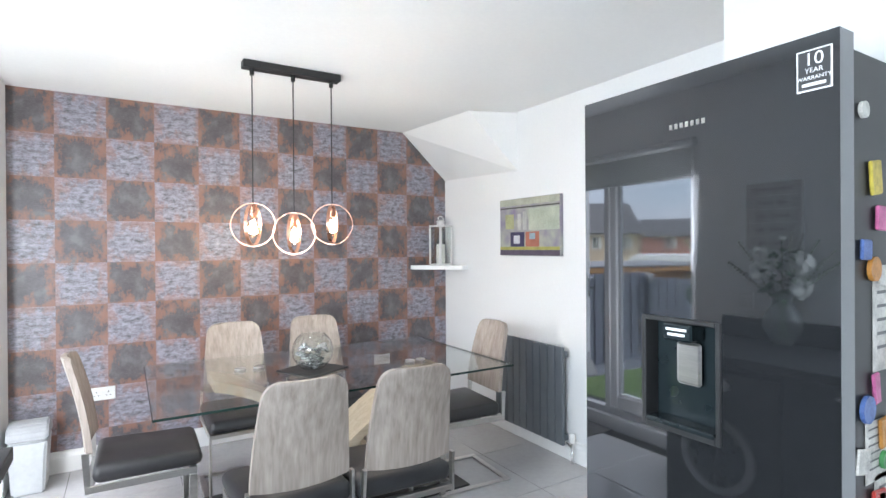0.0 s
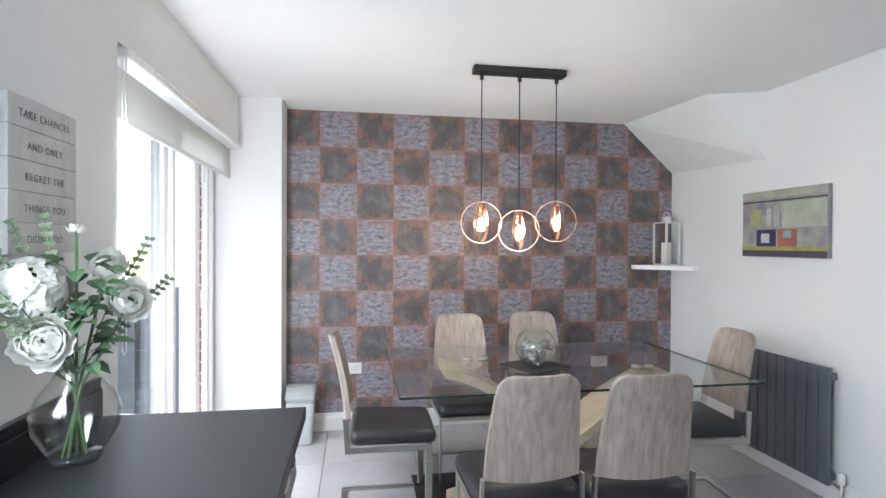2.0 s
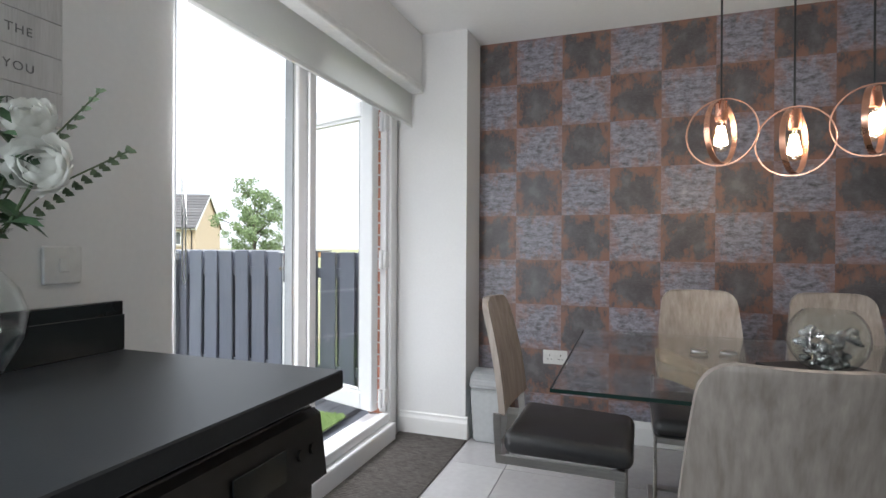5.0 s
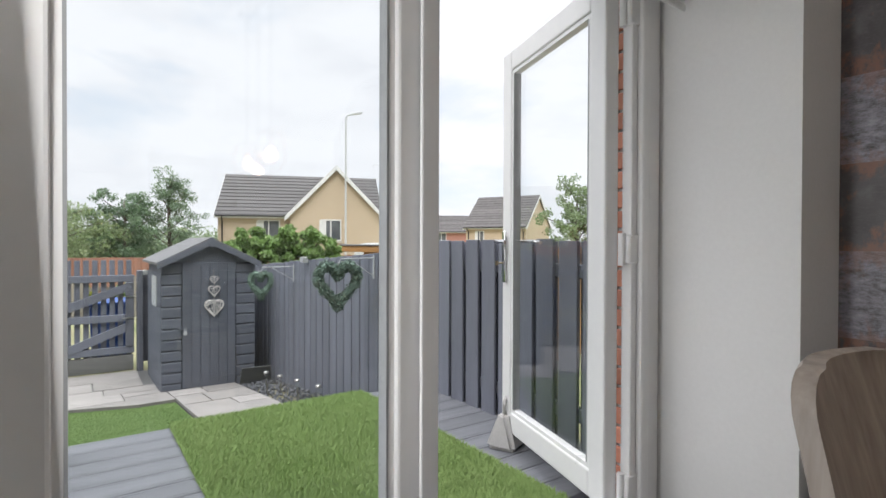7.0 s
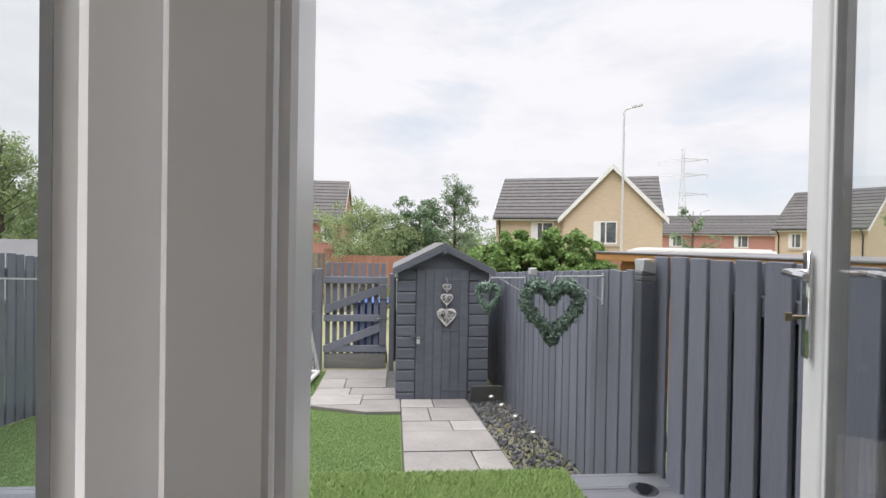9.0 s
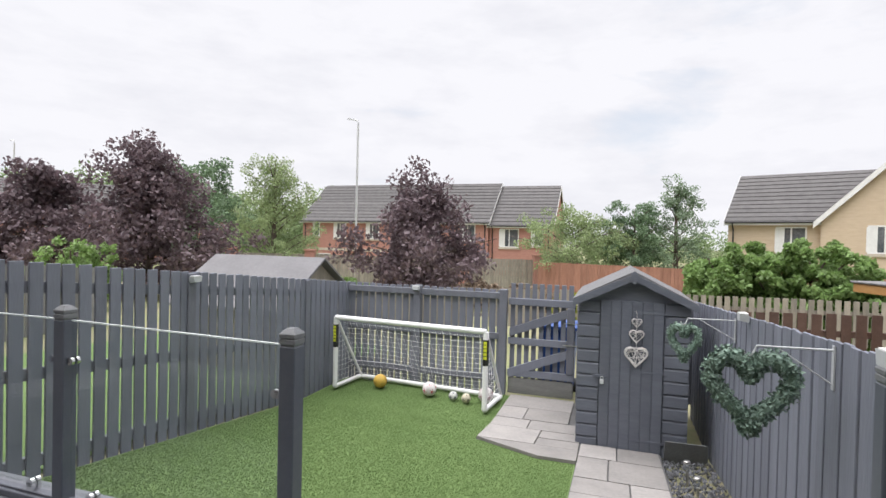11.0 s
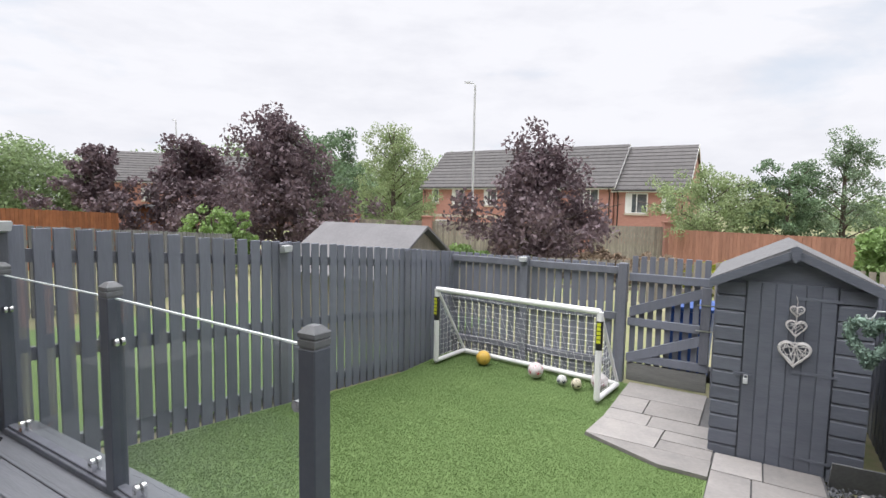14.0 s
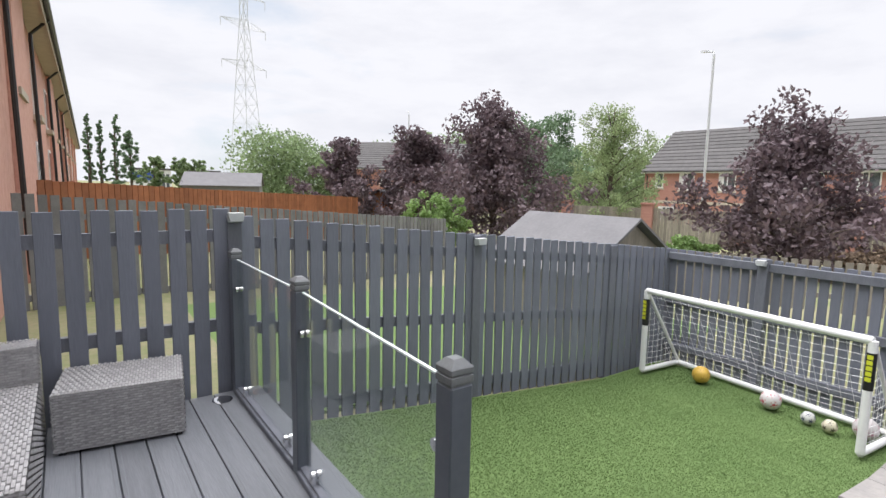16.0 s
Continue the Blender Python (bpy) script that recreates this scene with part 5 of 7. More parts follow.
t = thing("garden_gate", pose(-7.30, -2.33, GROUND_LOW), "slate grey ledged and braced garden gate", "gate")
for i in range(9):
    share("slat", short_slat, t, pose(-0.03, 0.05 + i * 0.094, 0.06, 0, 0, 90) @ Matrix.Diagonal((0.74, 1, 1, 1)))
for z in (0.30, 0.72, 1.24):
    b = B()
    bx(b, -0.018, 0.028, 0.0, 0.86, z - 0.045, z + 0.045, 0.004)
    part("ledge", b, FENCE, t)
for z0, z1 in ((0.24, 0.68), (0.78, 1.20)):
    b = B()
    slab(b, [(-0.016, 0.02, z0), (-0.016, 0.84, z1 - 0.11), (-0.016, 0.84, z1), (-0.016, 0.02, z0 + 0.11)], (0.052, 0, 0))
    part("brace", b, FENCE, t)
b = B()
bx(b, 0.0, 0.05, 0.76, 0.855, 0.35, 1.19, 0.004)
part("stile", b, FENCEDARK, t)
b = B()
bx(b, -0.012, 0.018, 0.01, 0.85, 0.03, 0.235, 0.004)
part("kick_board", b, mat("weathered_board", (0.20, 0.20, 0.19), (0.14, 0.14, 0.135), 4, 0.8, 0.2, stretch=(1, 0.5, 4)), t, "weathered grey kick board")
b = B()
for z in (0.72, 1.0):
    bx(b, 0.052, 0.062, 0.72, 0.90, z - 0.006, z + 0.006)
part("latch", b, STEEL, t, "galvanised gate latch")
b = B()
bx(b, -7.36, -7.22, -1.44, -1.37, GROUND_LOW, 0.72, 0.005)
bx(b, -7.345, -7.31, -1.37, -0.06, -0.5, 0.70, 0.004)
put("gate_post", b, FENCEDARK, "slate grey gate post and panel beside the shed", "post")


t = thing("wheelie_bin", pose(-7.85, -1.72, GROUND_LOW - 0.08), "blue plastic wheelie bin behind the garden gate", "wheelie bin")
BLUEBIN = mat("blue_bin_plastic", (0.03, 0.09, 0.32), (0.025, 0.07, 0.26), 5, 0.45)
b = B()
slab(b, [(-0.22, -0.20, 0.10), (0.22, -0.20, 0.10), (0.22, 0.20, 0.10), (-0.22, 0.20, 0.10)], (0, 0, 0.85))
for v in b.verts:
    if v.co.z > 0.5:
        v.co.x *= 1.25
        v.co.y *= 1.2
bmesh.ops.bevel(b, geom=list(b.edges), offset=0.02, segments=2, affect="EDGES")
part("body", b, BLUEBIN, t, "", "auto")
b = B()
slab(b, [(-0.31, -0.26, 0.952), (0.30, -0.26, 0.952), (0.30, -0.26, 0.985), (0.0, -0.26, 1.02), (-0.31, -0.26, 1.0)], (0, 0.52, 0))
part("lid", b, BLUEBIN, t)
for y in (-0.22, 0.22):
    b = B()
    tube(b, [(-0.2, y - 0.03, 0.10), (-0.2, y + 0.03, 0.10)], 0.10, 18)
    part("wheel", b, BLACKMETAL, t, "", "auto")


# right fence: close boards, then wider boards beside the deck
def right_top(x):
    return 1.035 + 0.062 * (x + 2.6)


t = thing("garden_fence", pose(0, -0.10, 0), "weathered slate grey close boarded fence", "fence")
fence_slats(t, mesh("slat", board(0.080, 1.48, 0.016), FENCE), -2.56, -7.30, 0.083, lambda i: 0.006 * (i % 2), lambda x: right_top(x) - 1.48, 3)
for z in (0.20, 0.75, 1.2):
    b = B()
    slab(b, [(-2.5, 0.016, right_top(-2.5) - z), (-7.3, 0.016, right_top(-7.3) - z), (-7.3, 0.016, right_top(-7.3) - z - 0.07), (-2.5, 0.016, right_top(-2.5) - z - 0.07)], (0, 0.05, 0))
    part("rail", b, FENCEDARK, t)
t = thing("garden_fence", pose(0, -0.125, 0), "slate grey wide boarded fence beside the deck", "fence")
fence_slats(t, mesh("slat", board(0.118, 1.05, 0.018), FENCE), -0.70, -2.36, 0.139, lambda i: 0, lambda x: 0.06, 9)
fence_slats(t, mesh("slat", board(0.118, 1.05, 0.018), FENCE), -0.77, -2.30, 0.139, lambda i: 0.062, lambda x: 0.05, 10)
for z in (0.22, 0.92):
    b = B()
    bx(b, -2.42, -0.62, 0.011, 0.05, z, z + 0.07, 0.003)
    part("rail", b, FENCEDARK, t)


# solar cap lights on fences
def fence_light(x, y, z, yaw):
    t = thing("fence_light", pose(x, y, z, 0, 0, yaw), "small white solar light on the fence", "fence light", "fence lights")
    b = B()
    slab(b, [(-0.04, 0, 0), (0.04, 0, 0), (0.05, 0, 0.05), (-0.05, 0, 0.05)], (0, -0.06, 0.012))
    part("housing", b, BINPLASTIC, t)
    b = B()
    bx(b, -0.045, 0.045, -0.055, -0.005, 0.060, 0.066)
    part("solar_panel", b, WHITEPLASTIC, t)


fence_light(-2.24, -4.687, 1.215, 180)
fence_light(-4.28, -4.687, 0.96, 180)
fence_light(-7.24, -3.62, 0.70, 90)
fence_light(-4.57, -0.12, 0.88, 0)
fence_light(-7.25, -1.33, 0.66, 90)
fence_light(-2.39, -0.16, 1.030, 0)


# ---- glass balustrade ----
def rail_post(x, y, label="graphite balustrade post with a stepped cap"):
    t = thing("balustrade_post", pose(x, y, DECK_Z), label, "post", "balustrade posts")
    b = B()
    bx(b, -0.034, 0.034, -0.034, 0.034, 0.0, 0.890, 0.004)
    part("shaft", b, POSTMAT, t)
    b = B()
    bx(b, -0.030, 0.030, -0.030, 0.030, 0.890, 0.896)
    bx(b, -0.035, 0.035, -0.035, 0.035, 0.896, 0.916, 0.002)
    bx(b, -0.030, 0.030, -0.030, 0.030, 0.916, 0.921)
    bx(b, -0.035, 0.035, -0.035, 0.035, 0.921, 0.936, 0.002)
    slab(b, [(-0.035, -0.035, 0.936), (0.035, -0.035, 0.936), (0.035, 0.035, 0.936), (-0.035, 0.035, 0.936)], (0, 0, 0.020))
    for v in b.verts:
        if v.co.z > 0.95:
            v.co.x *= 0.45
            v.co.y *= 0.45
    part("cap", b, CAPMAT, t, "grey stepped cap")
    return t


for x, y in ((-2.140, -2.172), (-2.215, -3.462), (-2.222, -4.62)):
    rail_post(x, y)
rail_post(-2.39, -0.19, "graphite post beside the boarded fence")
b = B()
lathe(b, [(0.06, 0.0), (0.062, 0.004), (0.045, 0.007), (0.03, 0.005)], 24)
put("deck_light", b, CHROME, "round steel light set in the decking", "deck light", m=pose(-2.20, -0.27, DECK_Z), smooth="auto")
b = B()
lathe(b, [(0.06, 0.0), (0.062, 0.004), (0.045, 0.007), (0.03, 0.005)], 24)
put("deck_light", b, CHROME, "round steel light set in the decking", "deck light", m=pose(-2.10, -4.55, DECK_Z), smooth="auto")
GLEDGE = mat("pale_glass_edge", (0.78, 0.85, 0.83), None, 5, 0.15)
for (xa, y0), (xb, y1) in (((-2.213, -3.431), (-2.142, -2.203)), ((-2.222, -4.589), (-2.215, -3.493))):
    t = thing("glass_barrier", pose(xa, y0, DECK_Z, 0, 0, -math.degrees(math.atan2(xb - xa, y1 - y0))), "clear glass balustrade panel in steel clamps", "glass panel", "balustrade panels")
    w = y1 - y0
    b = B()
    bx(b, -0.005, 0.005, 0.02, w - 0.02, 0.075, 0.885)
    g = part("pane", b, CLEAR, t)
    g.visible_shadow = False
    b = B()
    bx(b, -0.0055, 0.0055, 0.02, w - 0.02, 0.8852, 0.891)
    part("polished_edge", b, GLEDGE, t, "bright polished top edge")
    b = B()
    bx(b, -0.035, 0.035, 0.0, w, 0.0, 0.035, 0.004)
    bx(b, -0.02, 0.02, 0.0, w, 0.0352, 0.048, 0.003)
    part("base_rail", b, FENCEDARK, t)
    for y in (0.17, w - 0.17):
        b = B()
        for s in (-1, 1):
            tube(b, [(s * 0.006, y, 0.088), (s * 0.022, y, 0.088)], 0.021, 16)
            bx(b, min(s * 0.006, s * 0.022), max(s * 0.006, s * 0.022), y - 0.021, y + 0.021, 0.049, 0.088)
        part("clamp", b, CHROME, t, "steel glass clamp", "auto")
    for y in (0.0, w):
        b = B()
        d = 1 if y == 0 else -1
        for s in (-1, 1):
            tube(b, [(s * 0.006, y + d * 0.03, 0.70), (s * 0.02, y + d * 0.03, 0.70)], 0.018, 14)
            bx(b, min(s * 0.006, s * 0.02), max(s * 0.006, s * 0.02), min(y, y + d * 0.03), max(y, y + d * 0.03), 0.684, 0.716)
        part("clamp", b, CHROME, t, "steel glass clamp", "auto")


# ---- rattan furniture on the deck ----
def weave(b, origin, u, v, w, h, cell=0.013):
    """A basket weave of raised strips on the face origin + u, v."""
    o, u, v = Vector(origin), Vector(u).normalized(), Vector(v).normalized()
    nrm = u.cross(v)
    rows = max(1, int(h / cell))
    cols = max(1, int(w / (cell * 2.4)))
    for j in range(rows):
        for i in range(cols):
            s = (i + j) % 2
            x0, x1 = w * i / cols, w * (i + 1) / cols
            z0, z1 = h * j / rows + 0.0015, h * (j + 1) / rows - 0.0015
            lift = 0.001 + 0.004 * s
            mid = 0.006 - 0.003 * s
            vs = [b.verts.new(o + u * x + v * z + nrm * d) for x, z, d in ((x0, z0, lift), ((x0 + x1) / 2, z0, mid), (x1, z0, lift), (x1, z1, lift), ((x0 + x1) / 2, z1, mid), (x0, z1, lift))]
            b.faces.new((vs[0], vs[1], vs[4], vs[5]))
            b.faces.new((vs[1], vs[2], vs[3], vs[4]))


def rattan_block(name, m, sx, sy, z0, z1, label, category):
    t = thing(name, m, label, category)
    b = B()
    bx(b, 0.004, sx - 0.004, 0.004, sy - 0.004, z0, z1 - 0.002, 0.006)
    part("body", b, mat("dark_rattan_core", (0.27, 0.263, 0.265), None, 10, 0.7), t)
    b = B()
    weave(b, (0, sy, z1), (0, -1, 0), (1, 0, 0), sy, sx, 0.014)
    part("top_weave", b, WICKER, t)
    b = B()
    weave(b, (sx, sy, z0), (-1, 0, 0), (0, 0, 1), sx, z1 - z0)
    part("front_weave", b, WICKER, t)
    b = B()
    weave(b, (0, sy, z0), (0, -1, 0), (0, 0, 1), sy, z1 - z0)
    part("side_weave", b, WICKER, t)
    b = B()
    weave(b, (sx, 0, z0), (0, 1, 0), (0, 0, 1), sy, z1 - z0)
    part("side_weave", b, WICKER, t)
    for x in (0.03, sx - 0.03):
        for y in (0.03, sy - 0.03):
            b = B()
            bx(b, x - 0.015, x + 0.015, y - 0.015, y + 0.015, 0.0, z0)
            part("leg", b, BLACKMETAL, t)
    return t


rattan_block("rattan_footstool", pose(-1.885, -4.616, DECK_Z, 0, 0, -7.9), 0.585, 0.44, 0.02, 0.318, "grey woven rattan footstool on the decking", "footstool")
t = rattan_block("rattan_sofa", pose(-1.20, -4.60, DECK_Z), 0.56, 1.30, 0.03, 0.34, "grey woven rattan garden sofa against the wall", "sofa")
b = B()
bx(b, 0.30, 0.555, 0.02, 1.28, 0.342, 0.66, 0.01)
part("backrest", b, WICKER, t)
b = B()
bx(b, 0.004, 0.30, 0.004, 0.16, 0.342, 0.53, 0.01)
part("armrest", b, WICKER, t)
b = B()
weave(b, (0, 0.162, 0.342), (0, -1, 0), (0, 0, 1), 0.16, 0.19)
weave(b, (0.30, 0.1625, 0.342), (-1, 0, 0), (0, 0, 1), 0.30, 0.19)
weave(b, (0.0, 0.16, 0.532), (0, -1, 0), (1, 0, 0), 0.16, 0.30)
part("armrest_weave", b, WICKER, t)
b = B()
weave(b, (0.298, 1.28, 0.342), (0, -1, 0), (0, 0, 1), 1.26, 0.32)
part("back_weave", b, WICKER, t)

# door stop bag
t = thing("door_stop", pose(-1.17, -0.37, DECK_Z, 0, 0, 25) @ Matrix.Diagonal((1.35, 1.35, 1.35, 1)), "pale grey fabric door stop bag with a loop", "door stop")
b = B()
slab(b, [(-0.06, -0.075, 0), (0.06, -0.075, 0), (0.06, 0.075, 0), (-0.06, 0.075, 0)], (0, 0, 0.13))
for v in b.verts:
    if v.co.z > 0.1:
        v.co.x *= 0.25
        v.co.y *= 0.7
bmesh.ops.bevel(b, geom=list(b.edges), offset=0.015, segments=3, affect="EDGES")
FAB = mat("pale_grey_fabric", (0.50, 0.49, 0.485), (0.43, 0.42, 0.415), 20, 0.9, 0.3)
part("bag", b, FAB, t, "", "auto")
b = B()
tube(b, [(0, -0.03, 0.12), (0, -0.025, 0.165), (0, 0.0, 0.18), (0, 0.025, 0.165), (0, 0.03, 0.12)], 0.007, 8)
part("loop", b, FAB, t, "", True)

# ---- shed ----
SX, SY0, SY1, SZ, SE, SA = -5.73, -1.335, -0.335, -0.60, 0.845, 1.10
t = thing("garden_shed", pose(SX, SY0, SZ), "slate grey painted timber shed with a felt roof", "shed")
W = SY1 - SY0
H0, H1 = SE - SZ, SA - SZ
b = B()
slab(b, [(-0.02, 0.01, 0), (-0.02, W - 0.01, 0), (-0.02, W - 0.01, H0), (-0.02, W / 2, H1), (-0.02, 0.01, H0)], (-1.25, 0, 0))
part("body", b, SHEDPAINT, t)
d0, d1 = 0.205, 0.775
for i in range(12):
    z0 = i * 0.122
    for y0, y1 in ((0.0, d0 - 0.01), (d1 + 0.01, W)):
        b = B()
        slab(b, [(-0.018, y0, z0), (0.004, y0, z0 + 0.006), (0.0, y0, z0 + 0.10), (-0.012, y0, z0 + 0.12), (-0.018, y0, z0 + 0.12)], (0, y1 - y0, 0))
        part("siding_board", b, SHEDPAINT, t)
b = B()
slab(b, [(-0.018, 0.0, H0 + 0.02), (-0.018, W, H0 + 0.02), (-0.018, W / 2, H1 + 0.01)], (0.016, 0, 0))
part("gable_board", b, SHEDPAINT, t)
for i in range(11):
    b = B()
    z0 = i * 0.122
    slab(b, [(-0.02, 0.012, z0), (-0.02, -0.008, z0 + 0.005), (-0.02, -0.002, z0 + 0.12), (-0.02, 0.012, z0 + 0.12)], (-1.25, 0, 0))
    part("siding_board", b, SHEDPAINT, t)
b = B()
bx(b, -0.016, 0.006, d0, d1, 0.03, H0 + 0.02, 0.002)
door = part("door", b, SHEDPAINT, t, "ledged boarded shed door")
for i in range(6):
    b = B()
    w = (d1 - d0) / 6
    bx(b, 0.0065, 0.014, d0 + w * i + 0.003, d0 + w * (i + 1) - 0.003, 0.032, H0 + 0.018, 0.002)
    part("door_board", b, SHEDPAINT, door)
for z in (0.14, 0.80, 1.36):
    b = B()
    bx(b, 0.0145, 0.018, d1 - 0.26, d1 + 0.03, z - 0.012, z + 0.012, 0.001)
    part("hinge", b, SHEDPAINT, door)
b = B()
bx(b, 0.0145, 0.022, d0 - 0.06, d0 + 0.07, 0.715, 0.74, 0.002)
part("bolt", b, SHEDPAINT, door, "painted sliding bolt")
b = B()
bx(b, 0.0225, 0.04, d0 + 0.01, d0 + 0.045, 0.655, 0.70, 0.004)
tube(b, [(0.03, d0 + 0.016, 0.70), (0.03, d0 + 0.016, 0.725), (0.03, d0 + 0.039, 0.725), (0.03, d0 + 0.039, 0.70)], 0.004, 6)
part("padlock", b, BINPLASTIC, door, "small grey combination padlock")
for s in (0, 1):
    y0, y1 = (-0.055, W / 2) if s == 0 else (W + 0.055, W / 2)
    sl = (H1 - H0) / (W / 2)
    za = H0 + 0.03 - sl * 0.055
    b = B()
    slab(b, [(0.07, y0, za), (0.07, y1, H1 + 0.03), (0.07, y1, H1 + 0.055), (0.07, y0, za + 0.025)], (-1.45, 0, 0))
    part("roof_panel", b, mat("grey_roof_felt", (0.17, 0.17, 0.175), (0.12, 0.12, 0.125), 20, 0.9, 0.4), t, "grey mineral felt roof panel")
    b = B()
    slab(b, [(0.071, y0, za - 0.05), (0.071, y1, H1 - 0.035), (0.071, y1, H1 + 0.028), (0.071, y0, za + 0.02)], (0.018, 0, 0))
    part("barge_board", b, SHEDPAINT, t)
b = B()
slab(b, [(0.09, W / 2 - 0.035, H1 + 0.03), (0.09, W / 2, H1 + 0.055), (0.09, W / 2 + 0.035, H1 + 0.03), (0.09, W / 2 + 0.025, H1 - 0.04), (0.09, W / 2, H1 - 0.075), (0.09, W / 2 - 0.025, H1 - 0.04)], (0.014, 0, 0))
part("finial", b, SHEDPAINT, t, "diamond gable finial")
b = B()
bx(b, -0.75, -0.35, -0.016, -0.004, 0.95, 1.30)
part("side_window", b, BINPLASTIC, t, "pale side window")


def heart_points(w, h, n=48):
    pts = []
    for k in range(n):
        a = 2 * math.pi * k / n
        x = math.sin(a) ** 3
        z = (13 * math.cos(a) - 5 * math.cos(2 * a) - 2 * math.cos(3 * a) - math.cos(4 * a)) / 14.5
        pts.append((x * w / 2, (z + 0.1) * h / 2))
    return pts


WILLOW = mat("white_willow", (0.62, 0.61, 0.60), (0.42, 0.41, 0.40), 14, 0.7, 0.2, island=0.3)
rnd = random.Random(21)
t = thing("hanging_hearts", pose(SX + 0.03, -0.80, 0.0), "string of three white willow hearts on the shed door", "hanging hearts")
b = B()
tube(b, [(0.0, -0.01, 0.78), (0.0, 0.0, 0.74), (0.0, 0.0, 0.42)], 0.003, 5)
part("string", b, WILLOW, t)
for z, w in ((0.665, 0.095), (0.54, 0.135), (0.345, 0.21)):
    b = B()
    pts = heart_points(w, w * 0.95)
    for lay in range(3):
        tube(b, [(0.004 + 0.005 * lay, y * (1 - 0.06 * lay), z + zz * (1 - 0.06 * lay)) for y, zz in pts], w * 0.022, 5, closed=True)
    for i in range(int(26 * w / 0.13)):
        p, q = rnd.choice(pts), rnd.choice(pts)
        tube(b, [(0.004, p[0], z + p[1]), (0.016, (p[0] + q[0]) / 2, z + (p[1] + q[1]) / 2), (0.004, q[0], z + q[1])], w * 0.014, 4)
    part("willow_heart", b, WILLOW, t)

BOX_LEAF = mat("artificial_boxwood", (0.10, 0.165, 0.13), (0.20, 0.28, 0.225), 30, 0.6, 0.1, island=0.45)


def heart_wreath(m, w, h, thick, label, n):
    t = thing("heart_wreath", m, label, "wreath", "boxwood hearts")
    pts = heart_points(w - thick, h - thick, 60)
    b = B()
    tube(b, [(0, y, z) for y, z in pts], thick * 0.36, 8, closed=True)
    part("core", b, BOX_LEAF, t)
    b = B()
    for i in range(n):
        k = rnd.random() * 60
        p, q = pts[int(k) % 60], pts[(int(k) + 1) % 60]
        f = k - int(k)
        c = Vector((0, p[0] + (q[0] - p[0]) * f, p[1] + (q[1] - p[1]) * f))
        d = Vector((rnd.gauss(0, 1), rnd.gauss(0, 1), rnd.gauss(0, 1))).normalized()
        at = c + d * thick * rnd.uniform(0.32, 0.5)
        wv = (d + Vector((rnd.gauss(0, 1), rnd.gauss(0, 1), rnd.gauss(0, 1))) * 0.6).normalized()
        leaf_blade(b, at, wv, d.cross(wv) + Vector((0.01, 0, 0)), rnd.uniform(0.014, 0.022), rnd.uniform(0.012, 0.018))
    part("leaves", b, BOX_LEAF, t)
    b = B()
    top = pts[0]
    tube(b, [(0, 0, top[1]), (0, 0.003, top[1] + 0.05), (0, 0.0, top[1] + 0.085)], 0.002, 5)
    part("hanging_wire", b, COPPER, t, "rusty wire hook")
    return top[1] + 0.085


BW = (-3.08, -0.425, 0.765)
hz = heart_wreath(pose(*BW, 0, 0, -8), 0.40, 0.40, 0.085, "large artificial boxwood heart hung on the fence", 3600)
SW = (-5.0, -0.47, 0.64)
hz2 = heart_wreath(pose(*SW, 0, 0, -22), 0.27, 0.32, 0.065, "small artificial boxwood heart hung near the shed", 1800)
for (x, y, z), h in ((BW, hz), (SW, hz2)):
    b = B()
    zz = z + h
    tube(b, [(x, y - 0.03, zz + 0.02), (x, y - 0.025, zz - 0.005), (x, y, zz), (x, y + 0.012, zz + 0.02), (x, y + 0.02, zz + 0.045), (x, -0.112, zz + 0.05)], 0.005, 8)
    tube(b, [(x, y + 0.10, zz + 0.045), (x, -0.112, zz - 0.10)], 0.0035, 6)
    bx(b, x - 0.012, x + 0.012, -0.116, -0.109, zz - 0.12, zz + 0.07)
    put("wall_bracket", b, BINPLASTIC, "pale metal hanging basket bracket on the fence", "bracket", "hanging brackets", smooth="auto")

# solar stakes and a leaning tray in the chippings
for x, y in ((-4.95, -0.42), (-4.55, -0.40), (-4.1, -0.38), (-3.6, -0.37)):
    z = ground_z(x)
    t = thing("solar_stake", pose(x, y, z, 3, 2, 0), "small steel solar stake light in the chippings", "solar light", "solar stakes")
    b = B()
    tube(b, [(0, 0, 0.0), (0, 0, 0.13)], 0.009, 10)
    part("stake", b, STEEL, t, "", "auto")
    b = B()
    lathe(b, [(0.018, 0.13), (0.020, 0.19)], 14)
    part("lens", b, CLEAR, t, "clear plastic lens", "auto")
    b = B()
    lathe(b, [(0.026, 0.19), (0.026, 0.205), (0.02, 0.21)], 14)
    part("cap", b, STEEL, t, "steel cap", "auto")
b = B()
slab(b, [(-0.19, 0, 0), (0.15, 0, 0), (0.19, 0, 0.05), (0.17, 0, 0.21), (-0.19, 0, 0.23)], (0, 0.012, 0))
put("stone_offcut", b, mat("dark_slate", (0.14, 0.145, 0.145), (0.10, 0.104, 0.104), 6, 0.7, 0.1), "thin grey slate slab leaning on the shed", "slab", m=pose(SX + 0.12, -0.36, -0.585, 14, 0, 100))

# ---- goal and balls ----
GL, GR, GB, GT = (-6.58, -4.50), (-6.36, -2.41), GROUND_LOW + 0.026, 0.385
t = thing("football_goal", pose(0, 0, 0), "white plastic tube football goal with a white net", "goal")
r = 0.033
back = -0.62


def g(side, depth, z):
    x, y = (GL, GR)[side]
    return (x + depth * back, y + depth * 0.06, z)


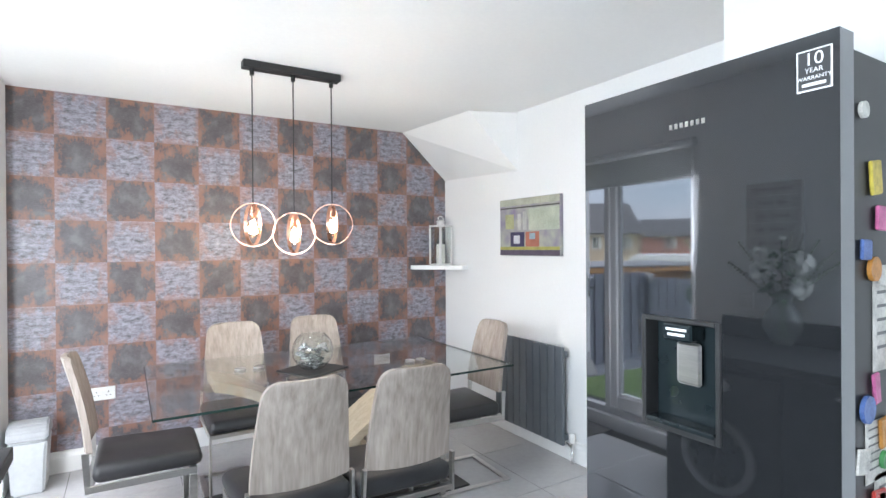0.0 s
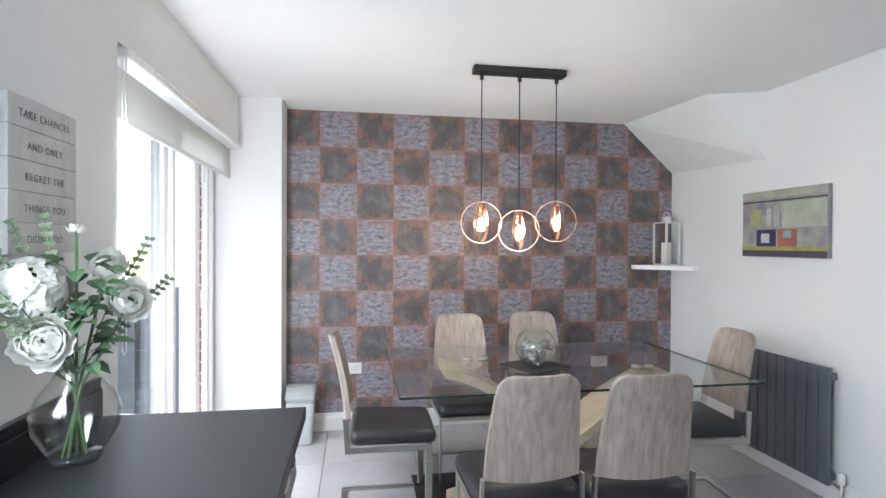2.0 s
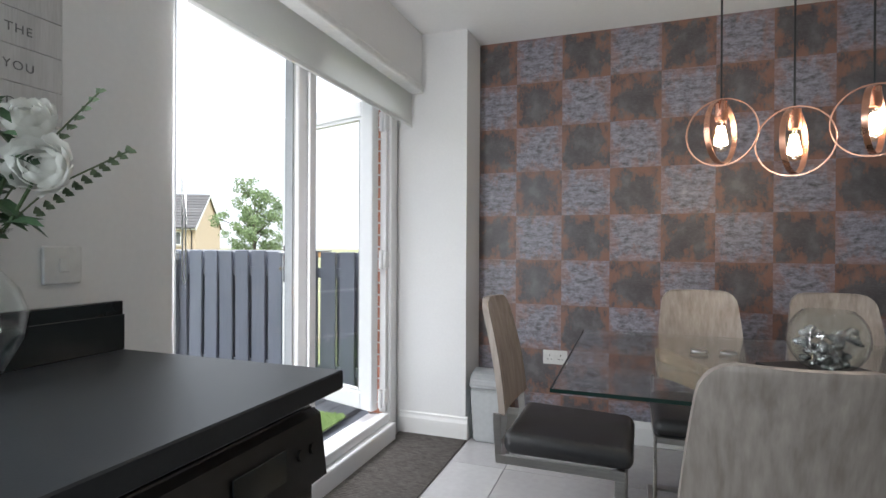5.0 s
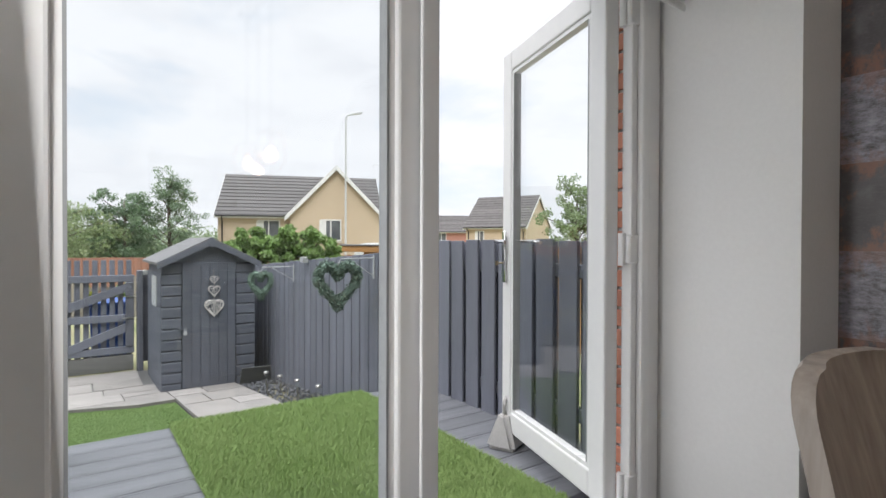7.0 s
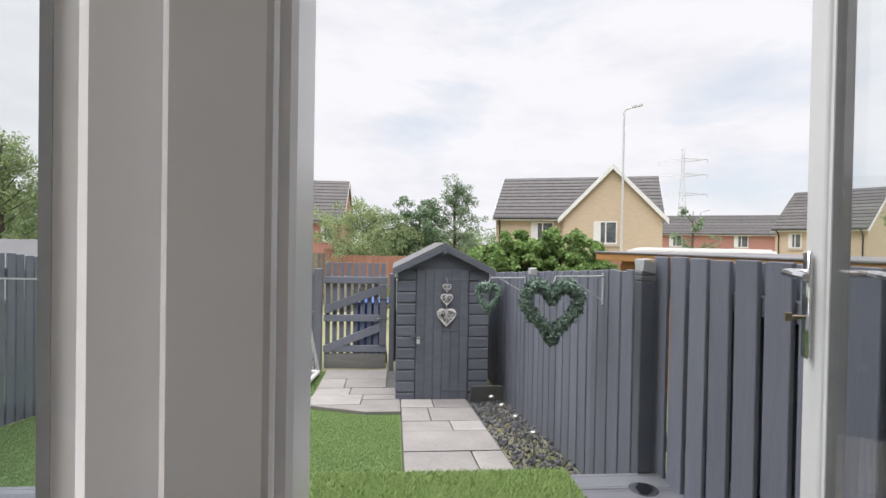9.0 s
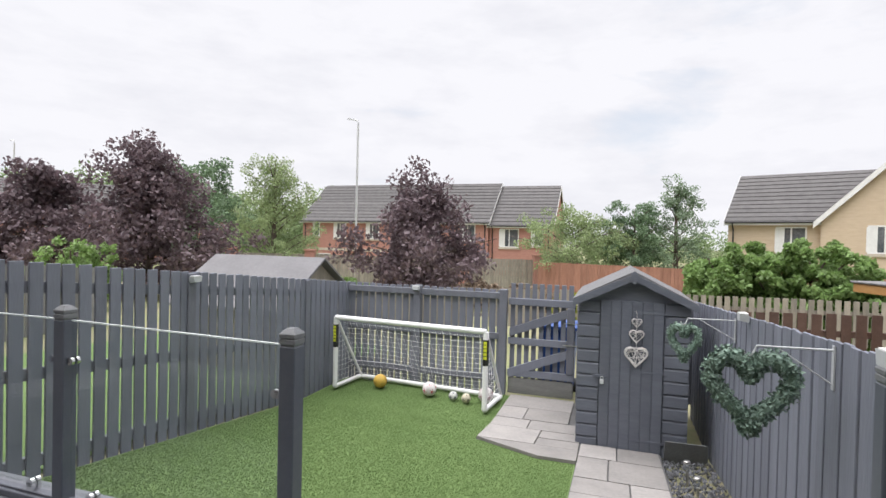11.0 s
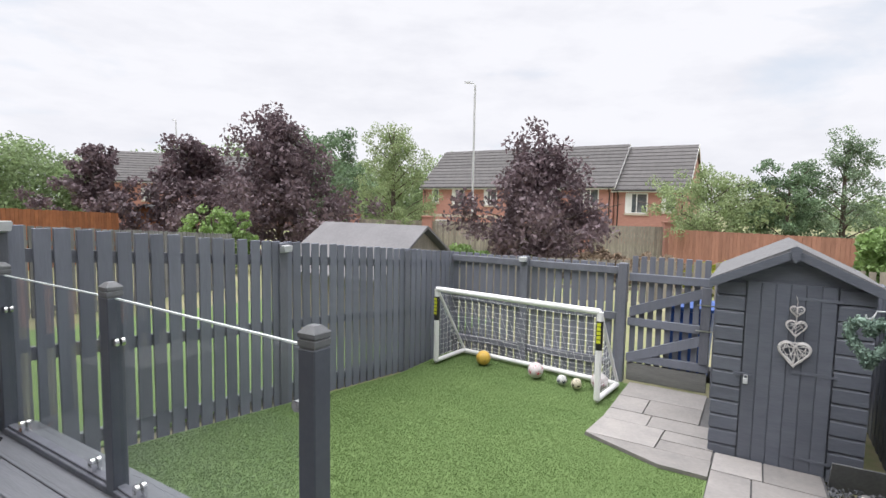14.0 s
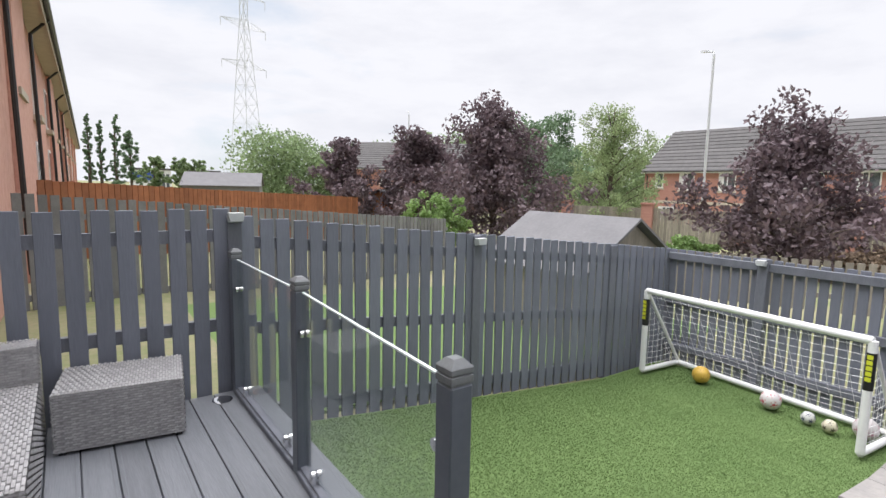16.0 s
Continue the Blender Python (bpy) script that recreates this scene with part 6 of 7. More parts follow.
for s in (0, 1):
    b = B()
    tube(b, [g(s, 0, GB + r), g(s, 0, GT - r)], r, 14)
    part("upright", b, WHITEPAINT, t, "", "auto")
    b = B()
    tube(b, [g(s, 0, GB + r * 0.9), g(s, 1, GB + r * 0.9)], r * 0.9, 12)
    part("side_bar", b, WHITEPAINT, t, "", "auto")
    b = B()
    tube(b, [g(s, 0.04, GT - 0.06), g(s, 1, GB + 0.06)], r * 0.55, 10)
    part("stay", b, WHITEPAINT, t, "", "auto")
    b = B()
    x, y, z = g(s, 0, 0.26)
    tube(b, [(x, y, z - 0.30), (x, y, z)], r + 0.002, 14)
    slv = part("sleeve", b, BLACKMETAL, t, "black printed sleeve", "auto")
    b = B()
    for k in range(5):
        bx(b, x + r + 0.0015, x + r + 0.004, y - 0.020, y + 0.020, z - 0.05 - k * 0.044, z - 0.016 - k * 0.044)
    part("print", b, mat("yellow_print", (0.62, 0.66, 0.04), None, 10, 0.5), slv, "yellow printed bars")
b = B()
tube(b, [g(0, 0, GT - r), g(1, 0, GT - r)], r, 14)
part("crossbar", b, WHITEPAINT, t, "", "auto")
b = B()
tube(b, [g(0, 1, GB + r * 0.9), g(1, 1, GB + r * 0.9)], r * 0.9, 12)
part("back_bar", b, WHITEPAINT, t, "", "auto")
b = B()


def netpoint(u, v):
    """u along the goal, v from the crossbar down the back to the ground bar."""
    x = GL[0] + (GR[0] - GL[0]) * u
    y = GL[1] + (GR[1] - GL[1]) * u
    sag = 0.05 * math.sin(math.pi * u) * math.sin(math.pi * v) + 0.012 * math.sin(9 * u + 5 * v)
    return (x + back * (0.03 + 0.97 * v ** 1.15) - sag, y, GT - r - (GT - GB - 2 * r) * v + 0.025 * math.sin(math.pi * v) * math.sin(7 * u) - 0.03 * math.sin(math.pi * v))


for i in range(23):
    tube(b, [netpoint(i / 22, j / 12) for j in range(13)], 0.0016, 3, cap=False)
for j in range(1, 13):
    tube(b, [netpoint(i / 26, j / 13) for i in range(27)], 0.0016, 3, cap=False)
for s in (0, 1):
    for j in range(1, 14):
        v = j / 14
        z = GT - r - (GT - GB - 2 * r) * v
        tube(b, [g(s, 0.02, z), g(s, 0.02 + 0.48 * v ** 1.1, z - 0.015), g(s, v ** 1.1, z)], 0.002, 3, cap=False)
    for d in range(1, 8):
        f = d / 8
        tube(b, [g(s, f, GT - r - (GT - GB) * f), g(s, f, GB + 0.05)], 0.002, 3, cap=False)
tagged(part("net", b, WHITEPAINT, t, "white knotted string net"), kind="stuff")


def football(x, y, r, c0, c1, label):
    t = thing("football", pose(x, y, GROUND_LOW + 0.012 + r, 20, 35, 50), label, "ball", "balls at the goal")
    b = B()
    ball(b, (0, 0, 0), r, 20, 14)
    part("skin", b, mat("ball_skin", c0, tuple(k * 0.85 for k in c0), 20, 0.45), t, "", True)
    for i, d in enumerate(((0, 0, 1), (0.9, 0, 0.45), (0.28, 0.85, 0.45), (-0.72, 0.53, 0.45), (-0.72, -0.53, 0.45), (0.28, -0.85, 0.45), (0.72, 0.53, -0.45), (-0.28, 0.85, -0.45), (-0.9, 0, -0.45), (0.28, -0.85, -0.45))):
        b = B()
        d = Vector(d).normalized()
        s = d.cross(Vector((0.3, 0.4, 0.5))).normalized()
        u = s.cross(d)
        c = b.verts.new(d * (r + 0.001))
        ring = [b.verts.new((d * r * 0.93 + (s * math.cos(a) + u * math.sin(a)) * r * 0.38).normalized() * (r + 0.0008)) for a in [k * 2 * math.pi / 5 for k in range(5)]]
        for k in range(5):
            b.faces.new((c, ring[k], ring[(k + 1) % 5]))
        part("patch", b, mat("ball_patch", c1, None, 20, 0.45), t)


football(-6.88, -3.98, 0.092, (0.62, 0.40, 0.07), (0.45, 0.28, 0.06), "mustard yellow football inside the goal")
football(-6.78, -3.24, 0.092, (0.66, 0.62, 0.62), (0.50, 0.05, 0.08), "white and red football inside the goal")
football(-6.72, -2.90, 0.058, (0.60, 0.60, 0.58), (0.05, 0.06, 0.12), "small white and navy football inside the goal")
football(-6.68, -2.72, 0.060, (0.60, 0.55, 0.42), (0.10, 0.09, 0.07), "small cream and black football inside the goal")
football(-6.80, -2.50, 0.095, (0.62, 0.58, 0.58), (0.40, 0.20, 0.24), "white and pink football beside the goal post")

# ---- beyond the garden ----
YBRICK = mat("buff_brick", (0.56, 0.45, 0.33), (0.49, 0.385, 0.28), 2.5, 0.85, 0.2, fine=18, stretch=(1, 1, 4))
RBRICK = mat("far_red_brick", (0.43, 0.22, 0.178), (0.355, 0.175, 0.140), 2.5, 0.85, 0.2, fine=18, stretch=(1, 1, 4))
RTILE = mat("grey_roof_tile", (0.098, 0.092, 0.091), (0.072, 0.068, 0.068), 3, 0.8, 0.3, fine=8, island=0.3)
FASCIA = mat("white_fascia", (0.74, 0.74, 0.73), None, 5, 0.4)
DARKPANE = mat("dark_window_pane", (0.05, 0.06, 0.07), (0.16, 0.17, 0.18), 1.5, 0.08, rrange=0.03)
STONE = mat("pale_cast_stone", (0.50, 0.44, 0.36), None, 6, 0.8)
GALV = mat("galvanised_grey", (0.55, 0.56, 0.57), (0.48, 0.49, 0.50), 6, 0.5)


def roof_slope(b, x0, x1, y0, y1, z0, z1, over=0.25, courses=12):
    """Lapped tile courses from the eave (y0, z0) up to the ridge (y1, z1)."""
    for i in range(courses):
        f0, f1 = i / courses, (i + 1.12) / courses
        ya, yb = y0 + (y1 - y0) * f0, y0 + (y1 - y0) * min(1, f1)
        za, zb = z0 + (z1 - z0) * f0, z0 + (z1 - z0) * min(1, f1)
        slab(b, [(x0, ya, za + 0.07), (x1, ya, za + 0.07), (x1, yb, zb + 0.02), (x0, yb, zb + 0.02)], (0, 0, -0.07))


def far_window(house, x, z, w, h, y=0.0, bars=1):
    o = new("window")
    o.parent, o.matrix_basis = house, pose(x, y, z)
    b = B()
    f = 0.07
    bx(b, 0, w, -0.04, 0.0, 0, f)
    bx(b, 0, w, -0.04, 0.0, h - f, h)
    for i in range(bars + 2):
        xx = (w - f) * i / (bars + 1)
        bx(b, xx, xx + f, -0.038, 0.0, f, h - f)
    part("frame", b, FASCIA, o)
    b = B()
    bx(b, f / 2, w - f / 2, -0.02, -0.004, f / 2, h - f / 2)
    part("pane", b, DARKPANE, o)
    b = B()
    bx(b, -0.08, w + 0.08, -0.08, -0.001, -0.14, -0.002)
    part("sill", b, STONE, o)
    b = B()
    bx(b, -0.05, w * 0.28, -0.0215, -0.0205, f, h - f)
    part("curtain", b, FASCIA, o)


def far_house(m, L, D, eave, ridge, base, brick, label, windows, gable=None, band=None, group="houses beyond the gardens"):
    t = thing("house", m, label, "house", group)
    b = B()
    bx(b, 0, L, 0, D, base, eave)
    slab(b, [(0, 0, eave), (0, D, eave), (0, D / 2, ridge - 0.1)], (0.15, 0, 0))
    slab(b, [(L - 0.15, 0, eave), (L - 0.15, D, eave), (L - 0.15, D / 2, ridge - 0.1)], (0.15, 0, 0))
    part("wall", b, brick, t)
    b = B()
    o = 0.3
    dz = (ridge - eave) / (D / 2) * o
    roof_slope(b, -0.15, L + 0.15, -o, D / 2, eave - dz, ridge)
    roof_slope(b, -0.15, L + 0.15, D + o, D / 2, eave - dz, ridge)
    tagged(part("roof", b, RTILE, t), kind="stuff")
    b = B()
    bx(b, -0.1, L + 0.1, -o - 0.02, -o + 0.02, eave - dz - 0.16, eave - dz + 0.02)
    bx(b, -0.1, L + 0.1, -o + 0.02, 0, eave - dz - 0.16, eave - dz - 0.12)
    part("fascia", b, FASCIA, t)
    b = B()
    tube(b, [(-0.1, -o - 0.07, eave - dz - 0.02), (L + 0.1, -o - 0.07, eave - dz - 0.02)], 0.055, 8)
    for x in (0.25, L - 0.25):
        tube(b, [(x, -o - 0.07, eave - dz - 0.05), (x, -0.05, eave - dz - 0.4), (x, -0.05, base)], 0.04, 8)
    part("gutter", b, BLACKMETAL, t)
    for x in (-0.17, L + 0.12):
        b = B()
        slab(b, [(x, -o, eave - dz), (x, D / 2, ridge + 0.02), (x, D + o, eave - dz), (x, D + o, eave - dz - 0.2), (x, D / 2, ridge - 0.2), (x, -o, eave - dz - 0.2)], (0.05, 0, 0))
        part("barge_board", b, FASCIA, t)
    if gable:
        x0, x1, out, ga = gable
        b = B()
        slab(b, [(x0, -out, base), (x1, -out, base), (x1, -out, eave), ((x0 + x1) / 2, -out, ga - 0.1), (x0, -out, eave)], (0, out + 1.0, 0))
        part("gable_wall", b, brick, t)
        c, gd = (x0 + x1) / 2, (ga - eave) / ((x1 - x0) / 2) * o
        for xa, xb in ((x0 - o, c), (x1 + o, c)):
            b = B()
            for i in range(12):
                f0, f1 = i / 12, min(1, (i + 1.12) / 12)
                p = [xa + (xb - xa) * f for f in (f0, f1)]
                q = [eave - gd + (ga - eave + gd) * f for f in (f0, f1)]
                slab(b, [(p[0], -out - 0.2, q[0] + 0.07), (p[0], D / 2, q[0] + 0.07), (p[1], D / 2, q[1] + 0.02), (p[1], -out - 0.2, q[1] + 0.02)], (0, 0, -0.07))
            tagged(part("gable_roof", b, RTILE, t), kind="stuff")
            b = B()
            slab(b, [(xa, -out - 0.26, eave - gd + 0.06), (xb, -out - 0.26, ga + 0.06), (xb, -out - 0.26, ga - 0.24), (xa, -out - 0.26, eave - gd - 0.24)], (0, 0.05, 0))
            part("barge_board", b, FASCIA, t)
    for w in windows:
        far_window(t, *w)
    if band:
        b = B()
        bx(b, 0, L, -0.03, -0.002, band, band + 0.22)
        part("string_course", b, STONE, t)
    return t


far_house(pose(-32.05, 4.45, 0, 0, 0, 69), 9.5, 7.5, 2.95, 5.6, -2, YBRICK, "buff brick house with a grey tiled roof and gable", [(2.2, 1.15, 1.3, 1.35, 0.0, 1), (5.85, 1.25, 1.25, 1.3, -0.5, 1)], (4.1, 9.5, 0.5, 5.75))
far_house(pose(-34.6, 24.6, 0, 0, 0, 25), 5.4, 5.4, 2.75, 5.2, -2, YBRICK, "buff brick house with a plain tiled roof", [(0.9, 1.2, 0.8, 1.0), (3.6, 1.2, 0.8, 1.0)])
far_house(pose(-54.4, 25.2, 0, 0, 0, 59.5), 12.0, 7.0, 2.7, 4.6, -2, RBRICK, "red brick house with a grey tiled roof", [(2, 1.2, 1.2, 1.2), (8, 1.2, 1.2, 1.2)])
far_house(pose(-39.0, -26.7, 0, 0, 0, 90), 16.2, 8.0, 3.05, 6.2, -2.4, RBRICK, "long red brick terrace with a grey tiled roof", [(1.0, 1.55, 0.65, 1.15, 0, 0), (3.0, 1.4, 1.15, 1.3, 0, 1), (6.0, 1.4, 1.15, 1.3, 0, 1), (8.6, 1.5, 0.7, 1.2, 0, 0), (11.2, 1.4, 1.2, 1.3, 0, 1), (14.0, 1.4, 1.2, 1.3, 0, 1), (1.4, -1.0, 1.3, 1.1, 0, 1)], None, 0.35)
far_house(pose(-39.25, -10.45, 0, 0, 0, 90), 4.7, 8.0, 2.85, 6.0, -2.4, RBRICK, "red brick end house of the terrace", [(0.8, 1.0, 1.45, 1.4, 0, 1), (3.2, 1.15, 0.85, 1.2, 0, 0)], None, -0.7)
far_house(pose(-24.8, -51.2, 0, 0, 0, 142.8), 22.0, 8.0, 3.2, 5.9, -2, RBRICK, "red brick houses behind the copper trees", [(3, 1.3, 1.2, 1.2), (8, 1.3, 1.2, 1.2), (14, 1.3, 1.2, 1.2), (18, 1.3, 1.2, 1.2)])

PINKBRICK = mat("pink_red_brick", (0.62, 0.36, 0.29), (0.52, 0.28, 0.22), 6, 0.85, 0.25, fine=6)
# terraced row in line with the house
t = thing("terraced_row", pose(BRICK_X, -7.62, 0, 0, 0, -1.5), "red brick terraced houses with dark gutters", "house")
b = B()
bx(b, 0.0, 6, -70, 0, -0.9, 4.75)
part("wall", b, PINKBRICK, t)
for k in range(6):
    b = B()
    y = -4.2 - 11 * k
    bx(b, -0.12, -0.002, y - 2.2, y, -0.9, 4.7)
    part("brick_bay", b, PINKBRICK, t)
b = B()
bx(b, -0.38, 0.0, -70, 0.0, 4.76, 4.82)
bx(b, -0.40, -0.38, -70, 0.0, 4.70, 4.90)
part("soffit", b, STONE, t)
b = B()
tube(b, [(-0.46, -70, 4.90), (-0.46, 0, 4.90)], 0.06, 8)
for y in (-3.6, -8.2, -14.5, -20.0, -26):
    tube(b, [(-0.44, y, 4.86), (-0.10, y, 4.5), (-0.17, y, 0.0)], 0.04, 8)
part("gutter", b, BLACKMETAL, t)
b = B()
slab(b, [(-0.42, -70, 4.88), (-0.42, 0, 4.88), (4, 0, 7.4), (4, -70, 7.4)], (0, 0, 0.08))
part("roof", b, RTILE, t)
for i in range(13):
    y = -5.6 - i * 4.6
    for z, h in ((2.9, 1.2), (0.3, 2.0)):
        o = new("window")
        o.parent, o.matrix_basis = t, pose(0, y, z)
        b = B()
        bx(b, -0.03, 0.0, 0, 1.1, 0, h)
        part("frame", b, FASCIA, o)
        b = B()
        bx(b, -0.034, -0.031, 0.08, 1.02, 0.08, h - 0.08)
        part("pane", b, DARKPANE, o)
        b = B()
        bx(b, -0.16, 0.0, -0.1, 1.2, -0.12, -0.002)
        part("sill", b, STONE, o)


# ---- fences further off ----
def far_fence(a, c, top_a, top_c, height, width, gap, material, label, cap=True, pillars=0):
    a, c = Vector((*a, 0)), Vector((*c, 0))
    d = c - a
    L = d.length
    yaw = math.degrees(math.atan2(d.y, d.x))
    t = thing("boundary_fence", pose(a.x, a.y, 0, 0, 0, yaw), label, "fence", "fences beyond the garden")
    b = B()
    n = int(L / (width + gap))
    rnd = random.Random(n)
    for i in range(n):
        x = (width + gap) * i
        z = top_a + (top_c - top_a) * x / L + rnd.uniform(-0.01, 0.01)
        bx(b, x, x + width, -0.012, 0.012, z - height, z)
    tagged(part("paling", b, material, t), kind="stuff")
    for k in (0.22, height - 0.3):
        b = B()
        slab(b, [(0, 0.013, top_a - k), (L, 0.013, top_c - k), (L, 0.013, top_c - k - 0.08), (0, 0.013, top_a - k - 0.08)], (0, 0.05, 0))
        part("rail", b, material, t)
    for i in range(pillars):
        x = L * i / max(1, pillars - 1)
        b = B()
        z = top_a + (top_c - top_a) * x / L
        bx(b, x - 0.25, x + 0.25, -0.3, 0.2, z - height - 0.5, z + 0.18)
        bx(b, x - 0.29, x + 0.29, -0.34, 0.24, z + 0.18, z + 0.26)
        part("brick_pillar", b, RBRICK, t)
    return t


WEATHER = mat("weathered_grey_timber", (0.3, 0.269, 0.225), (0.2, 0.181, 0.156), 6, 0.85, 0.2, stretch=(2, 2, 0.5), island=0.4)
REDWOOD = mat("red_brown_timber", (0.33, 0.165, 0.115), (0.26, 0.125, 0.085), 6, 0.8, 0.2, stretch=(2, 2, 0.5), island=0.3)
BROWNWOOD = mat("dark_brown_timber", (0.11, 0.065, 0.05), (0.08, 0.045, 0.035), 6, 0.7, 0.2, island=0.3)
ORANGEWOOD = mat("orange_brown_timber", (0.34, 0.13, 0.055), (0.25, 0.09, 0.04), 5, 0.7, 0.2, island=0.4)
GREYWOOD = mat("pale_grey_timber", (0.21, 0.21, 0.21), (0.16, 0.16, 0.162), 6, 0.8, 0.2, island=0.4)
far_fence((-9.0, -9.6), (-12.8, -1.8), 0.38, 0.34, 0.85, 0.10, 0.05, WEATHER, "weathered low picket fence along the verge")
far_fence((-12.8, -1.8), (-12.6, 7.0), 0.34, 0.44, 0.9, 0.10, 0.05, WEATHER, "weathered low picket fence along the verge")
far_fence((-22.5, -19.6), (-28.4, -4.9), 0.55, 0.50, 1.6, 0.14, 0.012, WEATHER, "weathered boarded fence between brick pillars", pillars=5)
far_fence((-26.5, -4.6), (-22.2, 3.0), 0.46, 0.52, 1.7, 0.14, 0.01, REDWOOD, "red brown close boarded fence")
far_fence((-22.2, 3.0), (-20, 9.0), 0.52, 0.6, 1.7, 0.14, 0.01, REDWOOD, "red brown close boarded fence")
far_fence((-8.7, 0.05), (-8.3, 3.6), 0.50, 0.62, 1.2, 0.11, 0.05, BROWNWOOD, "dark brown garden fence")
far_fence((-0.8, -9.58), (-9.6, -12.44), 1.27, 0.56, 1.6, 0.10, 0.035, GREYWOOD, "pale grey picket fence of the next garden")
far_fence((-0.9, -14.1), (-11.1, -20.8), 1.42, 0.88, 1.7, 0.13, 0.015, ORANGEWOOD, "orange brown boarded fence")

# felt roofed sheds and cabins of the neighbours
CANVAS = mat("grey_felt_roof", (0.20, 0.197, 0.203), (0.165, 0.163, 0.169), 3, 0.9, 0.2, spec=0.1)


def far_shed(m, L, D, base, eave, ridge, wall, roof, label):
    t = thing("neighbour_shed", m, label, "shed", "neighbouring sheds")
    b = B()
    slab(b, [(0, 0, base), (0, D, base), (0, D, eave), (0, D / 2, ridge - 0.03), (0, 0, eave)], (L, 0, 0))
    part("body", b, wall, t)
    for i in range(8):
        for x in (-0.012, L):
            b = B()
            z = eave - 0.9 + i * 0.14
            yw = D / 2 if z < eave else max(0.05, D / 2 * (ridge - z) / (ridge - eave))
            bx(b, x, x + 0.012, D / 2 - yw, D / 2 + yw, z, z + 0.13)
            part("cladding_board", b, wall, t)
    s = (ridge - eave) / (D / 2)
    for y0 in (-0.12, D + 0.12):
        b = B()
        slab(b, [(-0.12, y0, eave - 0.12 * s), (L + 0.12, y0, eave - 0.12 * s), (L + 0.12, D / 2, ridge), (-0.12, D / 2, ridge)], (0, 0, 0.035))
        part("roof_panel", b, roof, t)
    return t


far_shed(pose(-8.23, -5.22, 0, 0, 0, -90), 1.75, 1.9, -0.9, 0.48, 1.07, WEATHER, CANVAS, "weathered timber shed with a grey felt roof")
far_shed(pose(-14.4, -23.5, 0, 0, 0, 205), 2.2, 1.8, -0.8, 0.75, 1.15, ORANGEWOOD, CANVAS, "orange painted shed with a grey roof")
far_shed(pose(-6.5, -33.0, 0, 0, 0, 160), 4.0, 3.0, -0.8, 1.2, 1.9, GREYWOOD, CANVAS, "grey shed in a distant garden")
HONEY = mat("honey_stained_timber", (0.46, 0.25, 0.09), (0.38, 0.19, 0.065), 4, 0.55, 0.2, stretch=(1, 1, 4))
t = thing("summer_house", pose(-6.95, 1.72, -0.27, 0, 0, 14), "honey stained timber summer house with a flat felt roof", "summer house")
b = B()
bx(b, 0, 3.2, 0.0, 2.2, -0.6, 1.22)
part("body", b, HONEY, t)
for i in range(9):
    b = B()
    bx(b, -0.012, 3.21, -0.014, -0.001, 0.02 + i * 0.13, 0.142 + i * 0.13)
    part("cladding_board", b, HONEY, t)
for i in range(9):
    b = B()
    bx(b, -0.014, -0.001, 0.0, 2.2, 0.02 + i * 0.13, 0.142 + i * 0.13)
    part("cladding_board", b, HONEY, t)
b = B()
bx(b, -0.25, 3.5, -0.25, 2.5, 1.225, 1.32, 0.006)
part("roof_edge", b, HONEY, t)
b = B()
bx(b, -0.27, 3.52, -0.27, 2.52, 1.322, 1.345, 0.006)
part("roof_felt", b, CANVAS, t, "grey felt roof covering")
b = B()
bx(b, 1.4, 2.4, -0.03, -0.016, 0.5, 1.05)
part("window", b, DARKPANE, t)

# parked van beyond the fence
t = thing("parked_van", pose(-14.2, 5.0, -1.0, 0, 0, 62), "white van parked beyond the gardens", "van")
b = B()
slab(b, [(0, 0, 0.4), (0, 0, 2.0), (0.3, 0, 2.12), (3.6, 0, 2.12), (4.3, 0, 1.3), (4.9, 0, 1.1), (5.0, 0, 0.4)], (0, 1.9, 0))
bmesh.ops.bevel(b, geom=list(b.edges), offset=0.06, segments=2, affect="EDGES")
part("body", b, FASCIA, t, "", "auto")
b = B()
slab(b, [(3.75, -0.005, 1.35), (3.75, -0.005, 1.9), (4.0, -0.005, 1.7), (4.25, -0.005, 1.35)], (0, 0.004, 0))
part("side_window", b, DARKPANE, t)
for x in (0.9, 4.1):
    for y in (0.0, 1.75):
        b = B()
        tube(b, [(x, y - 0.02, 0.34), (x, y + 0.17, 0.34)], 0.34, 20)
        part("wheel", b, BLACKMETAL, t, "", "auto")


def far_block(x, y, yaw, L, H, colour, label):
    """A low commercial building with a coloured fascia, far down the valley."""
    t = thing("commercial_building", pose(x, y, -1.0, 0, 0, yaw), label, "building", "commercial buildings far off")
    b = B()
    bx(b, 0, L, 0, 8, 0, H)
    part("wall", b, FASCIA, t)
    b = B()
    bx(b, -0.2, L + 0.2, -0.2, 8.2, H + 0.01, H + 0.5)
    part("roof", b, RTILE, t)
    b = B()
    bx(b, 0.4, L * 0.6, -0.12, -0.02, H * 0.45, H * 0.9)
    part("fascia_panel", b, mat("fascia_panel", colour, None, 2, 0.5), t)
    for k in range(3):
        b = B()
        bx(b, L * (0.65 + 0.11 * k), L * (0.73 + 0.11 * k), -0.06, -0.01, 0.4, H * 0.8)
        part("window", b, DARKPANE, t)


far_block(-14.0, -150, 176, 9.0, 4.6, (0.05, 0.10, 0.38), "white unit with a blue fascia panel far off")
far_block(-27.0, -152, 172, 8.0, 4.4, (0.06, 0.13, 0.42), "pale unit with a blue sign band far off")
far_block(-40.0, -150, 168, 9.0, 5.0, (0.20, 0.10, 0.30), "pale unit with a purple sign band far off")


